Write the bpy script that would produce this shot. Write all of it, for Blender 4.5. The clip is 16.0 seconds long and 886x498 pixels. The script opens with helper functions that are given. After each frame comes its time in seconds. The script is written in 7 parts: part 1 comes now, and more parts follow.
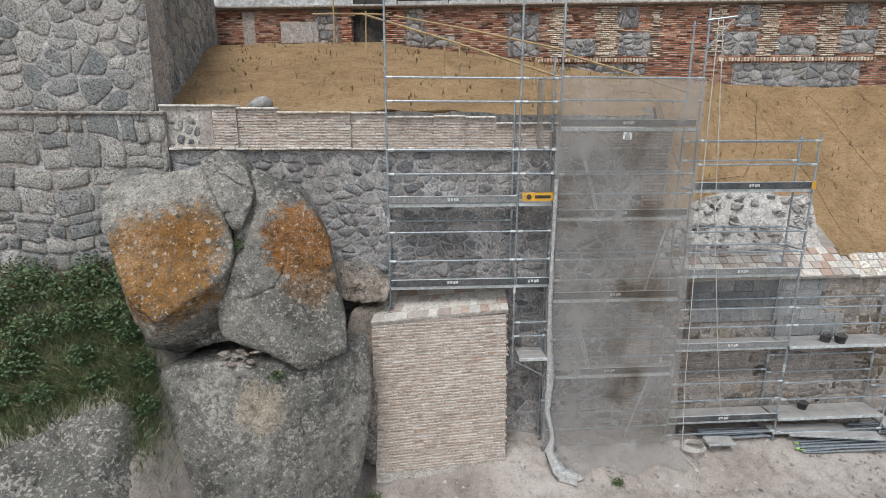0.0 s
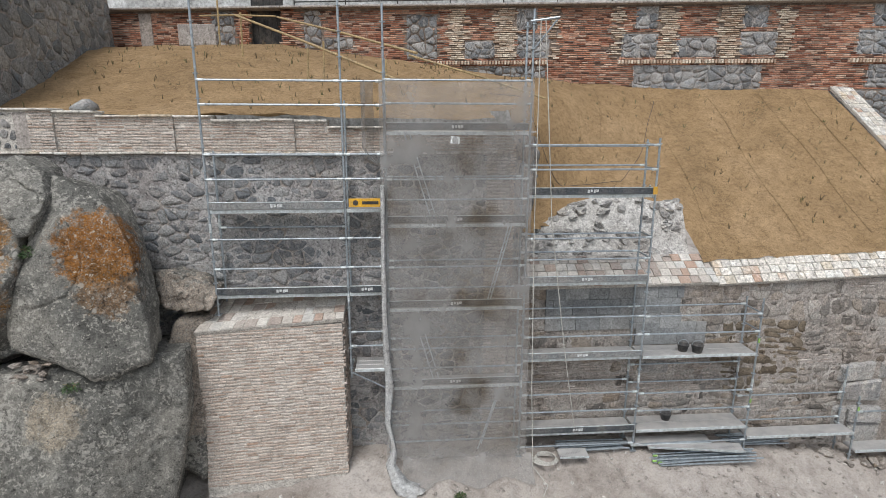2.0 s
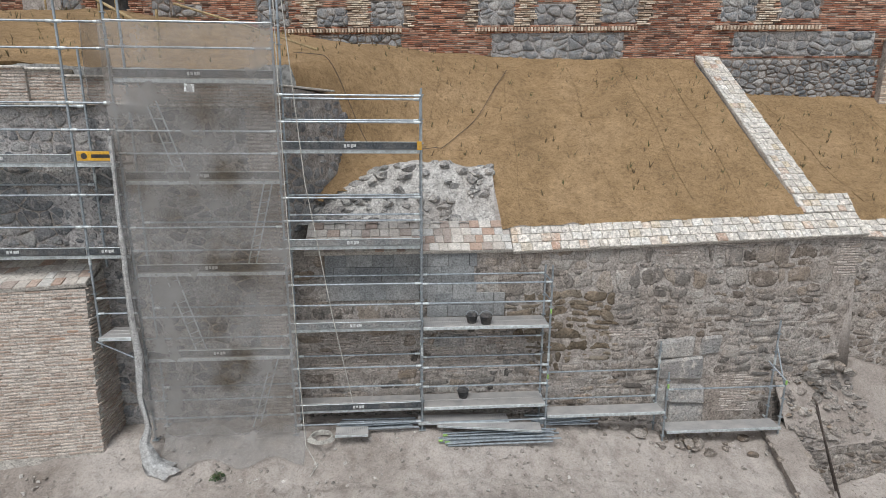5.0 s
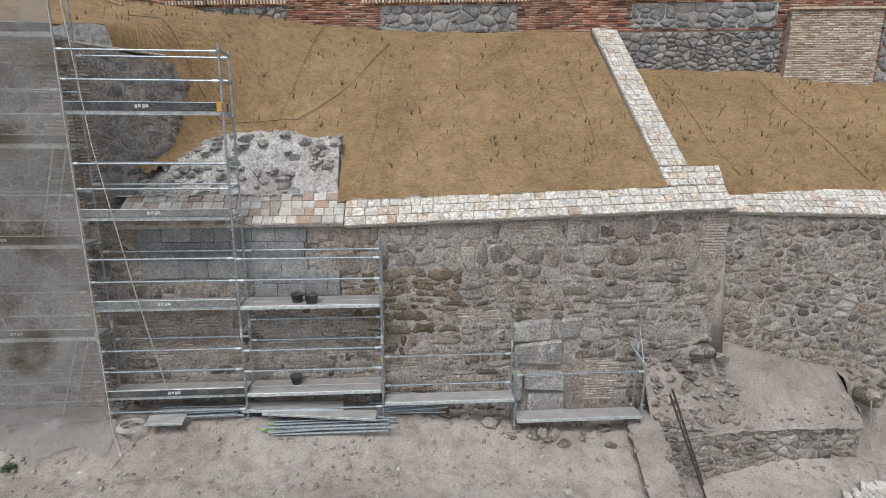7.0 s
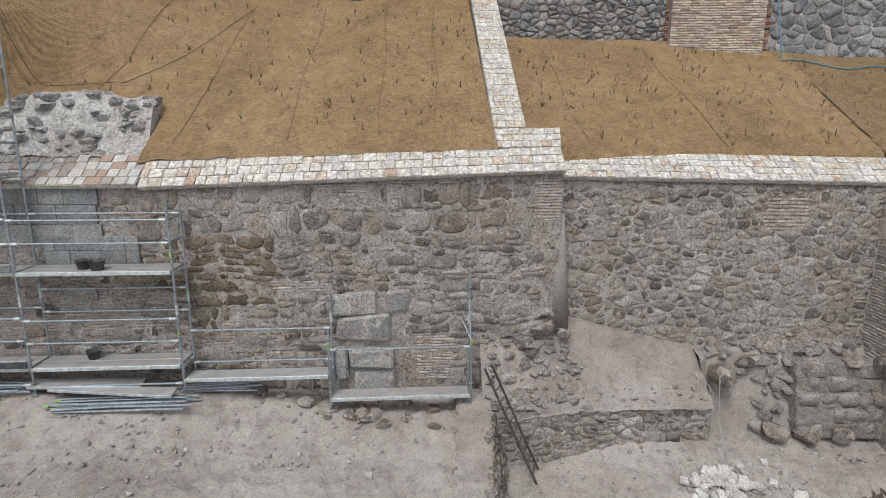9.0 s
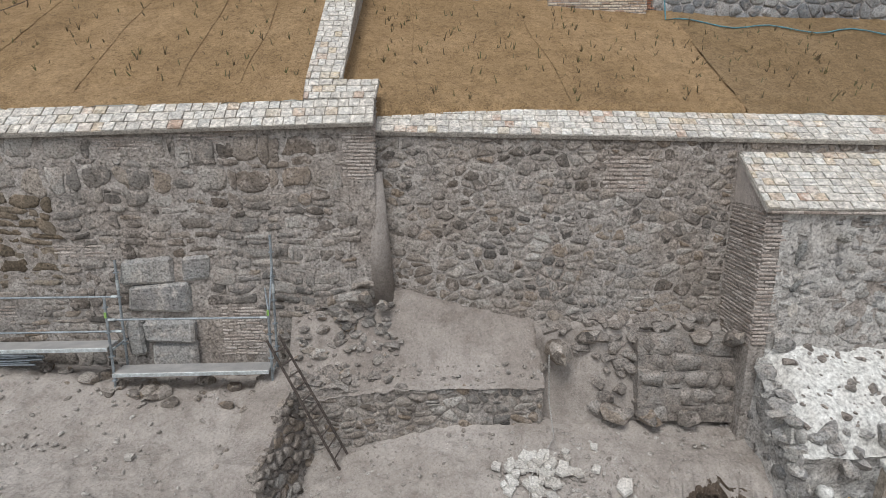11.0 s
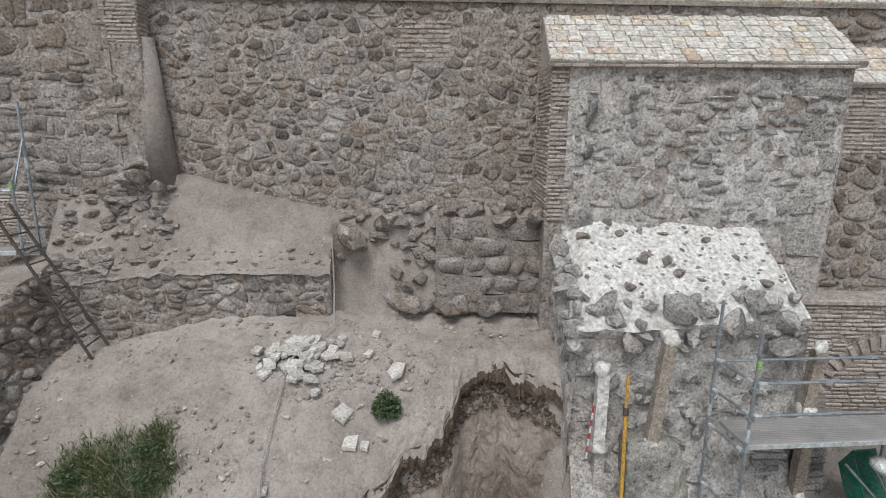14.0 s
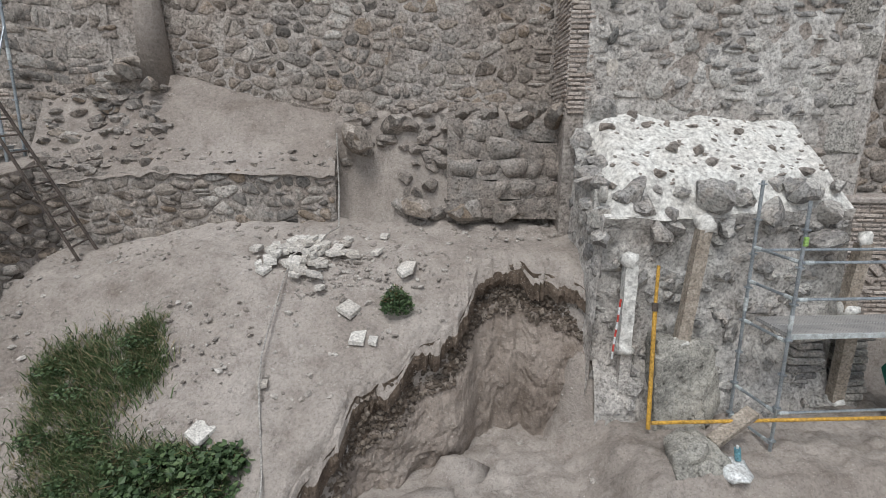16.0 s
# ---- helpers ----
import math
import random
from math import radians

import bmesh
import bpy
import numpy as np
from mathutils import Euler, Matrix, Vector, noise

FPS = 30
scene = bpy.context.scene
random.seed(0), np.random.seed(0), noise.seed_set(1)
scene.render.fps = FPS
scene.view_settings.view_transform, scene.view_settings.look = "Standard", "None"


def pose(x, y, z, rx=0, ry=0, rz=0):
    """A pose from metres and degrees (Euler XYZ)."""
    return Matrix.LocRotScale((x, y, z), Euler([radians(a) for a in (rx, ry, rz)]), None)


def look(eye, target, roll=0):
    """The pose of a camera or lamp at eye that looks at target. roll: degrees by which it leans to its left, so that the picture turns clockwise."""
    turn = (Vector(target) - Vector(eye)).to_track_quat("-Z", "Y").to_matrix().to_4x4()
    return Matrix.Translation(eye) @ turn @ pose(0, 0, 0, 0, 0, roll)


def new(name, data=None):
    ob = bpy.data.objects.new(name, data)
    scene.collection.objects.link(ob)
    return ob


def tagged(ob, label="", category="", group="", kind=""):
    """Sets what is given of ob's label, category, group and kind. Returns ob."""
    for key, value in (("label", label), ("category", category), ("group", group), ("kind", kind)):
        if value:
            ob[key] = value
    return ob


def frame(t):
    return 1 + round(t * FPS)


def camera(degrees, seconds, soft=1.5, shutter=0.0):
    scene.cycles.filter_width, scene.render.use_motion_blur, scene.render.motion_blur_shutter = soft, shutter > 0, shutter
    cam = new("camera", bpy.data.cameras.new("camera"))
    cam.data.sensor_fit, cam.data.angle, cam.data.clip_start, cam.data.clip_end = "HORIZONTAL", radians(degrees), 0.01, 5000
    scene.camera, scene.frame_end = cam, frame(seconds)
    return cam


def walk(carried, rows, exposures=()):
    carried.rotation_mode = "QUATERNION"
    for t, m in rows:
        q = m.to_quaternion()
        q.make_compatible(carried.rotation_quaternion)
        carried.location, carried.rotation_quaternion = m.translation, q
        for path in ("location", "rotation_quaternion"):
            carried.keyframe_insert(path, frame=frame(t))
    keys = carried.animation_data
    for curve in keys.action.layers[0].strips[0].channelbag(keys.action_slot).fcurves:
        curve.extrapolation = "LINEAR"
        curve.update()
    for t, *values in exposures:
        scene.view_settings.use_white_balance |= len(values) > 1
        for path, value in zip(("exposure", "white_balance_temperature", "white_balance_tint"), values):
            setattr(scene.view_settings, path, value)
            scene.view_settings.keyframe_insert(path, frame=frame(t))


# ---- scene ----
cam = camera(79.3, 16.0, 0.6)
PATH = [
    (0, (-1.093, 1.879, 8.107), (-0.945, 3.821, 7.651), 0.1),
    (0.5, (-0.125, 1.802, 8.132), (0.021, 3.743, 7.676), 0.2),
    (1, (0.877, 1.802, 8.137), (1.023, 3.744, 7.684), 0.2),
    (1.5, (1.843, 1.882, 8.14), (1.991, 3.825, 7.688), 0.2),
    (2, (2.791, 1.961, 8.14), (2.939, 3.905, 7.693), 0.1),
    (2.5, (3.723, 2.004, 8.0), (3.869, 3.948, 7.557), 0.1),
    (3, (4.628, 2.038, 7.834), (4.776, 3.982, 7.391), 0.1),
    (3.5, (5.528, 2.064, 7.67), (5.675, 4.008, 7.225), 0.2),
    (4, (6.402, 2.081, 7.471), (6.549, 4.026, 7.029), 0.2),
    (6.5, (11.084, 2.635, 6.532), (11.232, 4.58, 6.091), 0.4),
    (7, (12.091, 2.74, 6.323), (12.239, 4.685, 5.884), 0.3),
    (7.5, (13.089, 2.829, 6.096), (13.239, 4.774, 5.659), 0.4),
    (8, (14.116, 2.9, 5.897), (14.265, 4.846, 5.457), 0.4),
    (8.5, (15.15, 2.986, 5.656), (15.299, 4.932, 5.219), 0.4),
    (9, (16.248, 3.095, 5.37), (16.391, 5.044, 4.942), 0.3),
    (11.5, (21.305, 3.882, 4.133), (21.436, 5.831, 3.705), 0.4),
    (12, (22.183, 3.975, 3.786), (22.322, 5.923, 3.354), 0.5),
    (12.5, (23.047, 3.967, 3.344), (23.195, 5.914, 2.91), 0.5),
    (13, (23.806, 3.924, 2.942), (23.956, 5.868, 2.499), 0.5),
    (13.5, (24.265, 3.895, 2.468), (24.422, 5.839, 2.026), 0.5),
    (14, (24.459, 3.889, 1.99), (24.615, 5.834, 1.549), 0.5),
    (14.5, (24.418, 3.918, 1.506), (24.575, 5.863, 1.069), 0.6),
    (15, (24.317, 3.966, 1.044), (24.477, 5.91, 0.602), 0.6),
    (15.5, (24.257, 4.035, 0.594), (24.417, 5.978, 0.147), 0.6),
    (16, (24.263, 4.156, 0.199), (24.423, 6.099, -0.252), 0.6),
]
walk(cam, [(t, look(eye, target, roll)) for t, eye, target, roll in PATH], [(0, 0.45), (4, 0.36), (7, 0.28), (9, 0.25), (12, 0.15), (16, 0.2)])

# ---- light ----
SUN_UP, SUN_ROUND = 58.0, 205.0
world = bpy.data.worlds.new("overcast")
scene.world = world
world.use_nodes = True
wn, wl = world.node_tree.nodes, world.node_tree.links
sky = wn.new("ShaderNodeTexSky")
sky.sky_type, sky.sun_disc = "NISHITA", False
sky.sun_elevation, sky.sun_rotation = radians(SUN_UP), radians(SUN_ROUND)
sky.dust_density, sky.air_density = 2.0, 1.0
cloud = wn.new("ShaderNodeHueSaturation")
cloud.inputs["Saturation"].default_value = 0.4
wl.new(sky.outputs[0], cloud.inputs["Color"])
wl.new(cloud.outputs[0], wn["Background"].inputs["Color"])
wn["Background"].inputs["Strength"].default_value = 0.12
sun = new("sun", bpy.data.lights.new("sun", "SUN"))
sun.data.energy, sun.data.angle, sun.data.color = 1.5, radians(24), (1.0, 0.985, 0.97)
sun.matrix_world = look((-6, -12, 26), (0, 2, 0))

# ---- materials ----


def nodes_of(name):
    m = bpy.data.materials.new(name)
    m.use_nodes = True
    return m, m.node_tree.nodes, m.node_tree.links


def noise_node(nt, lk, scale, detail=5.0, rough=0.6, vec=None):
    n = nt.new("ShaderNodeTexNoise")
    n.inputs["Scale"].default_value, n.inputs["Detail"].default_value, n.inputs["Roughness"].default_value = scale, detail, rough
    if vec:
        lk.new(vec, n.inputs["Vector"])
    return n.outputs["Fac"]


def ramp_node(nt, lk, fac, stops):
    r = nt.new("ShaderNodeValToRGB")
    while len(r.color_ramp.elements) < len(stops):
        r.color_ramp.elements.new(0.5)
    for e, (p, c) in zip(r.color_ramp.elements, stops):
        e.position, e.color = p, (*c, 1)
    lk.new(fac, r.inputs["Fac"])
    return r.outputs["Color"]


def mix_node(nt, lk, fac, a, b, how="MIX"):
    m = nt.new("ShaderNodeMix")
    m.data_type, m.blend_type = "RGBA", how
    for sock, val in ((m.inputs["Factor"], fac), (m.inputs["A"], a), (m.inputs["B"], b)):
        if isinstance(val, (int, float)):
            sock.default_value = val
        elif isinstance(val, tuple):
            sock.default_value = (*val, 1)
        else:
            lk.new(val, sock)
    return m.outputs["Result"]


def math_node(nt, lk, how, a, b=0.0):
    m = nt.new("ShaderNodeMath")
    m.operation = how
    for sock, val in zip(m.inputs, (a, b)):
        if isinstance(val, (int, float)):
            sock.default_value = val
        else:
            lk.new(val, sock)
    return m.outputs[0]


COOL = (0.955, 1.0, 1.03)


def surface(name, stops, grain=14.0, patch=0.8, stain=(0.2, 0.17, 0.14), stain_amount=0.35, pieces=False,
            rough=0.92, bump=0.5, metal=0.0, speck=0.25, depth=0.02, spread=1.0, smear=None, pits=0.0):
    """A weathered surface: colour from a ramp by piece or by patch, grain, stains and relief at real size."""
    m, nt, lk = nodes_of(name)
    stops = [(p, (c[0] * COOL[0], c[1] * COOL[1], c[2] * COOL[2])) for p, c in stops]
    speck *= 2.1
    bsdf = nt["Principled BSDF"]
    where = nt.new("ShaderNodeNewGeometry").outputs["Position"]
    big = noise_node(nt, lk, patch, 4.0, 0.55, where)
    mid = noise_node(nt, lk, patch * 5.3, 5.0, 0.65, where)
    fine = noise_node(nt, lk, grain, 6.0, 0.7, where)
    if pieces:
        a = nt.new("ShaderNodeObjectInfo").outputs["Random"]
        b = nt.new("ShaderNodeNewGeometry").outputs["Random Per Island"]
        key = math_node(nt, lk, "FRACT", math_node(nt, lk, "ADD", a, b))
    else:
        key = math_node(nt, lk, "MULTIPLY_ADD", mid, 1.3)
        key.node.inputs[2].default_value = -0.15
    col = ramp_node(nt, lk, key, stops)
    stainfac = ramp_node(nt, lk, big, [(0.42, (0, 0, 0)), (0.68, (1, 1, 1))])
    col = mix_node(nt, lk, math_node(nt, lk, "MULTIPLY", stainfac, stain_amount), col, stain)
    if smear:
        film = noise_node(nt, lk, 4.3, 8.0, 0.72, where)
        col = mix_node(nt, lk, math_node(nt, lk, "MULTIPLY", ramp_node(nt, lk, film, [(0.50, (0, 0, 0)), (0.60, (1, 1, 1))]), 0.75), col, smear)
    shade = ramp_node(nt, lk, fine, [(0.33, (1 - speck,) * 3), (0.5, (1.0, 1.0, 1.0)), (0.68, (1 + speck * 0.8,) * 3)])
    col = mix_node(nt, lk, 1.0, col, shade, "MULTIPLY")
    shade2 = ramp_node(nt, lk, mid, [(0.3, (0.8,) * 3), (0.7, (1.15,) * 3)])
    col = mix_node(nt, lk, spread, col, shade2, "MULTIPLY")
    height = math_node(nt, lk, "ADD", fine, math_node(nt, lk, "MULTIPLY", mid, 1.5))
    if pits:
        holes = ramp_node(nt, lk, noise_node(nt, lk, 17.0, 6.0, 0.65, where), [(0.35, (0, 0, 0)), (0.43, (1, 1, 1))])
        col = mix_node(nt, lk, pits, col, mix_node(nt, lk, 1.0, col, holes, "MULTIPLY"))
        height = math_node(nt, lk, "ADD", height, math_node(nt, lk, "MULTIPLY", holes, 0.7))
    lk.new(col, bsdf.inputs["Base Color"])
    bsdf.inputs["Roughness"].default_value, bsdf.inputs["Metallic"].default_value = rough, metal
    bsdf.inputs["Specular IOR Level"].default_value = 0.25
    bn = nt.new("ShaderNodeBump")
    bn.inputs["Strength"].default_value, bn.inputs["Distance"].default_value = bump, depth
    lk.new(height, bn.inputs["Height"])
    lk.new(bn.outputs[0], bsdf.inputs["Normal"])
    return m


def loose_earth(name, dark, mean, pale, grit=0.5, bump=0.8):
    """Trodden dusty soil: broad moist and dusty patches, crumbs, pale chips and dark specks."""
    m, nt, lk = nodes_of(name)
    bsdf = nt["Principled BSDF"]
    where = nt.new("ShaderNodeNewGeometry").outputs["Position"]
    big = noise_node(nt, lk, 0.42, 6.0, 0.62, where)
    mid = noise_node(nt, lk, 2.9, 8.0, 0.7, where)
    fine = noise_node(nt, lk, 21.0, 7.0, 0.72, where)
    chips = noise_node(nt, lk, 48.0, 3.0, 0.55, where)
    col = ramp_node(nt, lk, big, [(0.32, dark), (0.48, mean), (0.66, pale)])
    col = mix_node(nt, lk, 0.7, col, ramp_node(nt, lk, mid, [(0.34, (0.68, 0.655, 0.63)), (0.48, (1, 1, 1)), (0.66, (1.2, 1.2, 1.19))]), "MULTIPLY")
    col = mix_node(nt, lk, grit, col, ramp_node(nt, lk, fine, [(0.34, (0.45,) * 3), (0.48, (1, 1, 1)), (0.68, (1.35,) * 3)]), "MULTIPLY")
    col = mix_node(nt, lk, math_node(nt, lk, "MULTIPLY", ramp_node(nt, lk, chips, [(0.645, (0, 0, 0)), (0.67, (1, 1, 1))]), 0.6), col, (0.6, 0.57, 0.52))
    col = mix_node(nt, lk, math_node(nt, lk, "MULTIPLY", ramp_node(nt, lk, chips, [(0.325, (1, 1, 1)), (0.355, (0, 0, 0))]), 0.5), col, (0.12, 0.1, 0.085))
    lk.new(col, bsdf.inputs["Base Color"])
    bsdf.inputs["Roughness"].default_value = 0.95
    bsdf.inputs["Specular IOR Level"].default_value = 0.15
    bn = nt.new("ShaderNodeBump")
    bn.inputs["Strength"].default_value, bn.inputs["Distance"].default_value = bump, 0.05
    lk.new(math_node(nt, lk, "ADD", fine, math_node(nt, lk, "MULTIPLY", mid, 1.6)), bn.inputs["Height"])
    lk.new(bn.outputs[0], bsdf.inputs["Normal"])
    return m


M = {}
M["mortar"] = surface("lime_mortar", [(0.2, (0.33, 0.288, 0.253)), (0.6, (0.43, 0.382, 0.343)), (0.9, (0.50, 0.457, 0.415))], 20, 0.7, (0.28, 0.225, 0.18), 0.45, depth=0.04, bump=0.8, pits=0.28)
M["white_mortar"] = surface("white_mortar", [(0.2, (0.56, 0.53, 0.485)), (0.6, (0.66, 0.635, 0.59)), (0.9, (0.72, 0.70, 0.655))], 14, 1.4, (0.47, 0.43, 0.385), 0.35, depth=0.015, bump=0.3, spread=0.4)
M["ruin_mortar"] = surface("ruin_mortar", [(0.2, (0.47, 0.435, 0.40)), (0.6, (0.58, 0.545, 0.505)), (0.9, (0.66, 0.63, 0.59))], 20, 0.9, (0.35, 0.305, 0.265), 0.45, depth=0.04, bump=0.7, pits=0.25)
M["wall_mortar"] = surface("pale_lime_mortar", [(0.2, (0.36, 0.33, 0.31)), (0.6, (0.46, 0.43, 0.41)), (0.9, (0.53, 0.505, 0.485))], 20, 0.6, (0.28, 0.25, 0.235), 0.6, depth=0.04, bump=0.8, pits=0.45)
M["stone"] = surface("wall_stone", [(0.0, (0.12, 0.108, 0.097)), (0.2, (0.22, 0.2, 0.18)), (0.45, (0.33, 0.297, 0.265)), (0.62, (0.41, 0.365, 0.32)), (0.74, (0.29, 0.225, 0.168)), (0.84, (0.42, 0.38, 0.34)), (0.93, (0.5, 0.46, 0.415)), (1.0, (0.2, 0.18, 0.165))], 24, 0.45, (0.22, 0.165, 0.12), 0.5, True, depth=0.04, bump=0.8, smear=(0.43, 0.38, 0.338), pits=0.3)
M["brown_stone"] = surface("earth_stained_stone", [(0.0, (0.13, 0.102, 0.074)), (0.4, (0.2, 0.162, 0.12)), (0.75, (0.28, 0.235, 0.185)), (1.0, (0.34, 0.295, 0.24))], 24, 0.6, (0.15, 0.11, 0.07), 0.5, True, depth=0.04, bump=0.8, smear=(0.3, 0.24, 0.18), pits=0.5)
M["blue_stone"] = surface("grey_stone", [(0.0, (0.14, 0.145, 0.15)), (0.3, (0.23, 0.235, 0.24)), (0.7, (0.33, 0.325, 0.315)), (1.0, (0.45, 0.425, 0.4))], 26, 0.6, (0.25, 0.22, 0.2), 0.35, True, depth=0.04, bump=0.7, smear=(0.4, 0.375, 0.35), pits=0.4)
M["block_stone"] = surface("dressed_granite", [(0.0, (0.22, 0.225, 0.22)), (0.4, (0.31, 0.30, 0.28)), (0.75, (0.40, 0.37, 0.33)), (1.0, (0.46, 0.43, 0.39))], 30, 0.7, (0.24, 0.22, 0.19), 0.4, True, speck=0.35, depth=0.04, bump=0.8, pits=0.45)
M["ruin_stone"] = surface("ruin_stone", [(0.0, (0.26, 0.25, 0.24)), (0.5, (0.42, 0.398, 0.372)), (1.0, (0.56, 0.53, 0.485))], 26, 0.9, (0.34, 0.3, 0.27), 0.4, True, depth=0.04, bump=0.8, smear=(0.5, 0.465, 0.425), pits=0.3)
M["pale_brick"] = surface("pale_brick", [(0.0, (0.40, 0.305, 0.245)), (0.25, (0.49, 0.395, 0.33)), (0.65, (0.56, 0.47, 0.40)), (0.93, (0.62, 0.535, 0.47)), (1.0, (0.43, 0.29, 0.21))], 40, 0.8, (0.4, 0.29, 0.22), 0.3, True, bump=0.5, pits=0.4)
M["grey_brick"] = surface("dusty_brick", [(0.0, (0.36, 0.295, 0.25)), (0.5, (0.48, 0.41, 0.36)), (1.0, (0.56, 0.49, 0.44))], 40, 0.8, (0.34, 0.27, 0.22), 0.3, True, bump=0.5, pits=0.4)
M["red_brick"] = surface("old_red_brick", [(0.0, (0.07, 0.035, 0.026)), (0.2, (0.28, 0.105, 0.062)), (0.5, (0.47, 0.215, 0.135)), (0.8, (0.59, 0.33, 0.225)), (0.93, (0.68, 0.48, 0.36)), (1.0, (0.1, 0.055, 0.04))], 30, 0.4, (0.14, 0.075, 0.055), 0.55, True, bump=0.6, pits=0.4)
M["old_joint"] = surface("sooty_old_mortar", [(0.2, (0.17, 0.13, 0.105)), (0.6, (0.28, 0.225, 0.185)), (0.9, (0.4, 0.34, 0.29))], 20, 0.7, (0.1, 0.07, 0.055), 0.5, depth=0.03, pits=0.5)
M["tan_brick"] = surface("tan_brick", [(0.0, (0.4, 0.27, 0.19)), (0.4, (0.66, 0.52, 0.4)), (0.85, (0.78, 0.68, 0.55)), (1.0, (0.3, 0.19, 0.13))], 30, 0.5, (0.3, 0.2, 0.14), 0.4, True, bump=0.5, pits=0.35)
M["tile"] = surface("coping_tile", [(0.0, (0.70, 0.665, 0.61)), (0.35, (0.63, 0.575, 0.505)), (0.62, (0.57, 0.515, 0.455)), (0.76, (0.50, 0.47, 0.43)), (0.87, (0.60, 0.49, 0.35)), (0.94, (0.54, 0.42, 0.33)), (0.975, (0.46, 0.29, 0.21)), (1.0, (0.66, 0.61, 0.54))], 14, 1.6, (0.40, 0.37, 0.32), 0.35, True, bump=0.5, speck=0.25, spread=1.0, rough=0.8, smear=(0.7, 0.655, 0.59), pits=0.3)
M["red_tile"] = surface("mixed_coping_tile", [(0.0, (0.62, 0.57, 0.51)), (0.3, (0.56, 0.51, 0.45)), (0.5, (0.46, 0.405, 0.355)), (0.68, (0.35, 0.285, 0.245)), (0.8, (0.43, 0.29, 0.215)), (0.88, (0.5, 0.47, 0.43)), (1.0, (0.64, 0.60, 0.55))], 24, 1.2, (0.4, 0.33, 0.28), 0.3, True, bump=0.3, speck=0.15, rough=0.8)
M["tile_bed"] = surface("pale_mortar", [(0.2, (0.46, 0.415, 0.365)), (0.8, (0.6, 0.55, 0.49))], 30, 1.5, pits=0.3)
M["earth"] = loose_earth("dusty_earth", (0.285, 0.253, 0.226), (0.375, 0.34, 0.308), (0.455, 0.42, 0.388))
M["pit_earth"] = loose_earth("brown_subsoil", (0.23, 0.192, 0.162), (0.305, 0.262, 0.228), (0.375, 0.332, 0.295))
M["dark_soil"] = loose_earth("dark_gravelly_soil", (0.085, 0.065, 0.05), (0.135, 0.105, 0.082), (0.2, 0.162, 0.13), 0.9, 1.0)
M["worn_mortar"] = loose_earth("worn_mortar_screed", (0.275, 0.242, 0.216), (0.335, 0.30, 0.27), (0.41, 0.375, 0.345), 0.5)
M["soil_stone"] = surface("soil_gravel", [(0.0, (0.075, 0.058, 0.045)), (0.6, (0.15, 0.118, 0.093)), (1.0, (0.27, 0.225, 0.185))], 30, 1.0, pieces=True)
M["pebble"] = surface("pebble", [(0.0, (0.27, 0.235, 0.205)), (0.6, (0.42, 0.375, 0.335)), (1.0, (0.6, 0.55, 0.5))], 30, 1.0, pieces=True)
M["slab_piece"] = surface("broken_slab", [(0.0, (0.5, 0.455, 0.405)), (0.6, (0.6, 0.56, 0.51)), (1.0, (0.68, 0.64, 0.585))], 30, 1.0, (0.42, 0.37, 0.32), 0.4, True)
M["dusty_block"] = surface("dust_covered_stone", [(0.0, (0.25, 0.22, 0.195)), (0.5, (0.32, 0.285, 0.255)), (1.0, (0.38, 0.345, 0.31))], 26, 1.2, (0.27, 0.225, 0.19), 0.5, True, depth=0.04, bump=0.8, smear=(0.38, 0.335, 0.295), pits=0.4)
M["plaster"] = surface("grey_render", [(0.2, (0.34, 0.295, 0.265)), (0.8, (0.43, 0.385, 0.35))], 16, 0.9, (0.3, 0.25, 0.21), 0.5, bump=0.25)
M["concrete"] = surface("concrete_block", [(0.0, (0.20, 0.20, 0.20)), (0.5, (0.245, 0.245, 0.24)), (1.0, (0.30, 0.295, 0.285))], 30, 0.8, (0.24, 0.215, 0.19), 0.4, True, bump=0.25)
M["pale_wall"] = surface("far_render", [(0.2, (0.45, 0.44, 0.42)), (0.8, (0.58, 0.57, 0.55))], 6, 0.4)


def steel(name, base, rough=0.45, metal=0.75):
    return surface(name, [(0.2, tuple(c * 0.8 for c in base)), (0.5, base), (0.9, tuple(min(1, c * 1.15) for c in base))], 60, 2.0, tuple(c * 0.6 for c in base), 0.3, rough=rough, metal=metal, bump=0.1, speck=0.12, depth=0.004)


M["steel"] = steel("galvanised_steel", (0.42, 0.45, 0.47))
M["steel_pale"] = steel("galvanised_coupler", (0.66, 0.69, 0.68), 0.5, 0.5)
M["toe"] = surface("dark_toe_board", [(0.2, (0.045, 0.05, 0.055)), (0.8, (0.09, 0.095, 0.10))], 30, 3.0, (0.2, 0.19, 0.175), 0.5, rough=0.7, bump=0.15)
M["dusty_toe"] = surface("dusty_toe_board", [(0.2, (0.16, 0.165, 0.165)), (0.8, (0.25, 0.25, 0.245))], 30, 3.0, (0.33, 0.31, 0.285), 0.5, rough=0.75, bump=0.15)
M["mark"] = surface("worn_white_paint", [(0.2, (0.55, 0.55, 0.54)), (0.8, (0.72, 0.72, 0.7))], 40, 4.0)
M["amber"] = surface("amber_sign", [(0.2, (0.70, 0.36, 0.03)), (0.8, (0.78, 0.43, 0.04))], 40, 4.0, rough=0.5, bump=0.05, speck=0.06)
M["black"] = surface("black_paint", [(0.2, (0.02, 0.02, 0.02)), (0.8, (0.035, 0.035, 0.035))], 40, 3.0, rough=0.6)
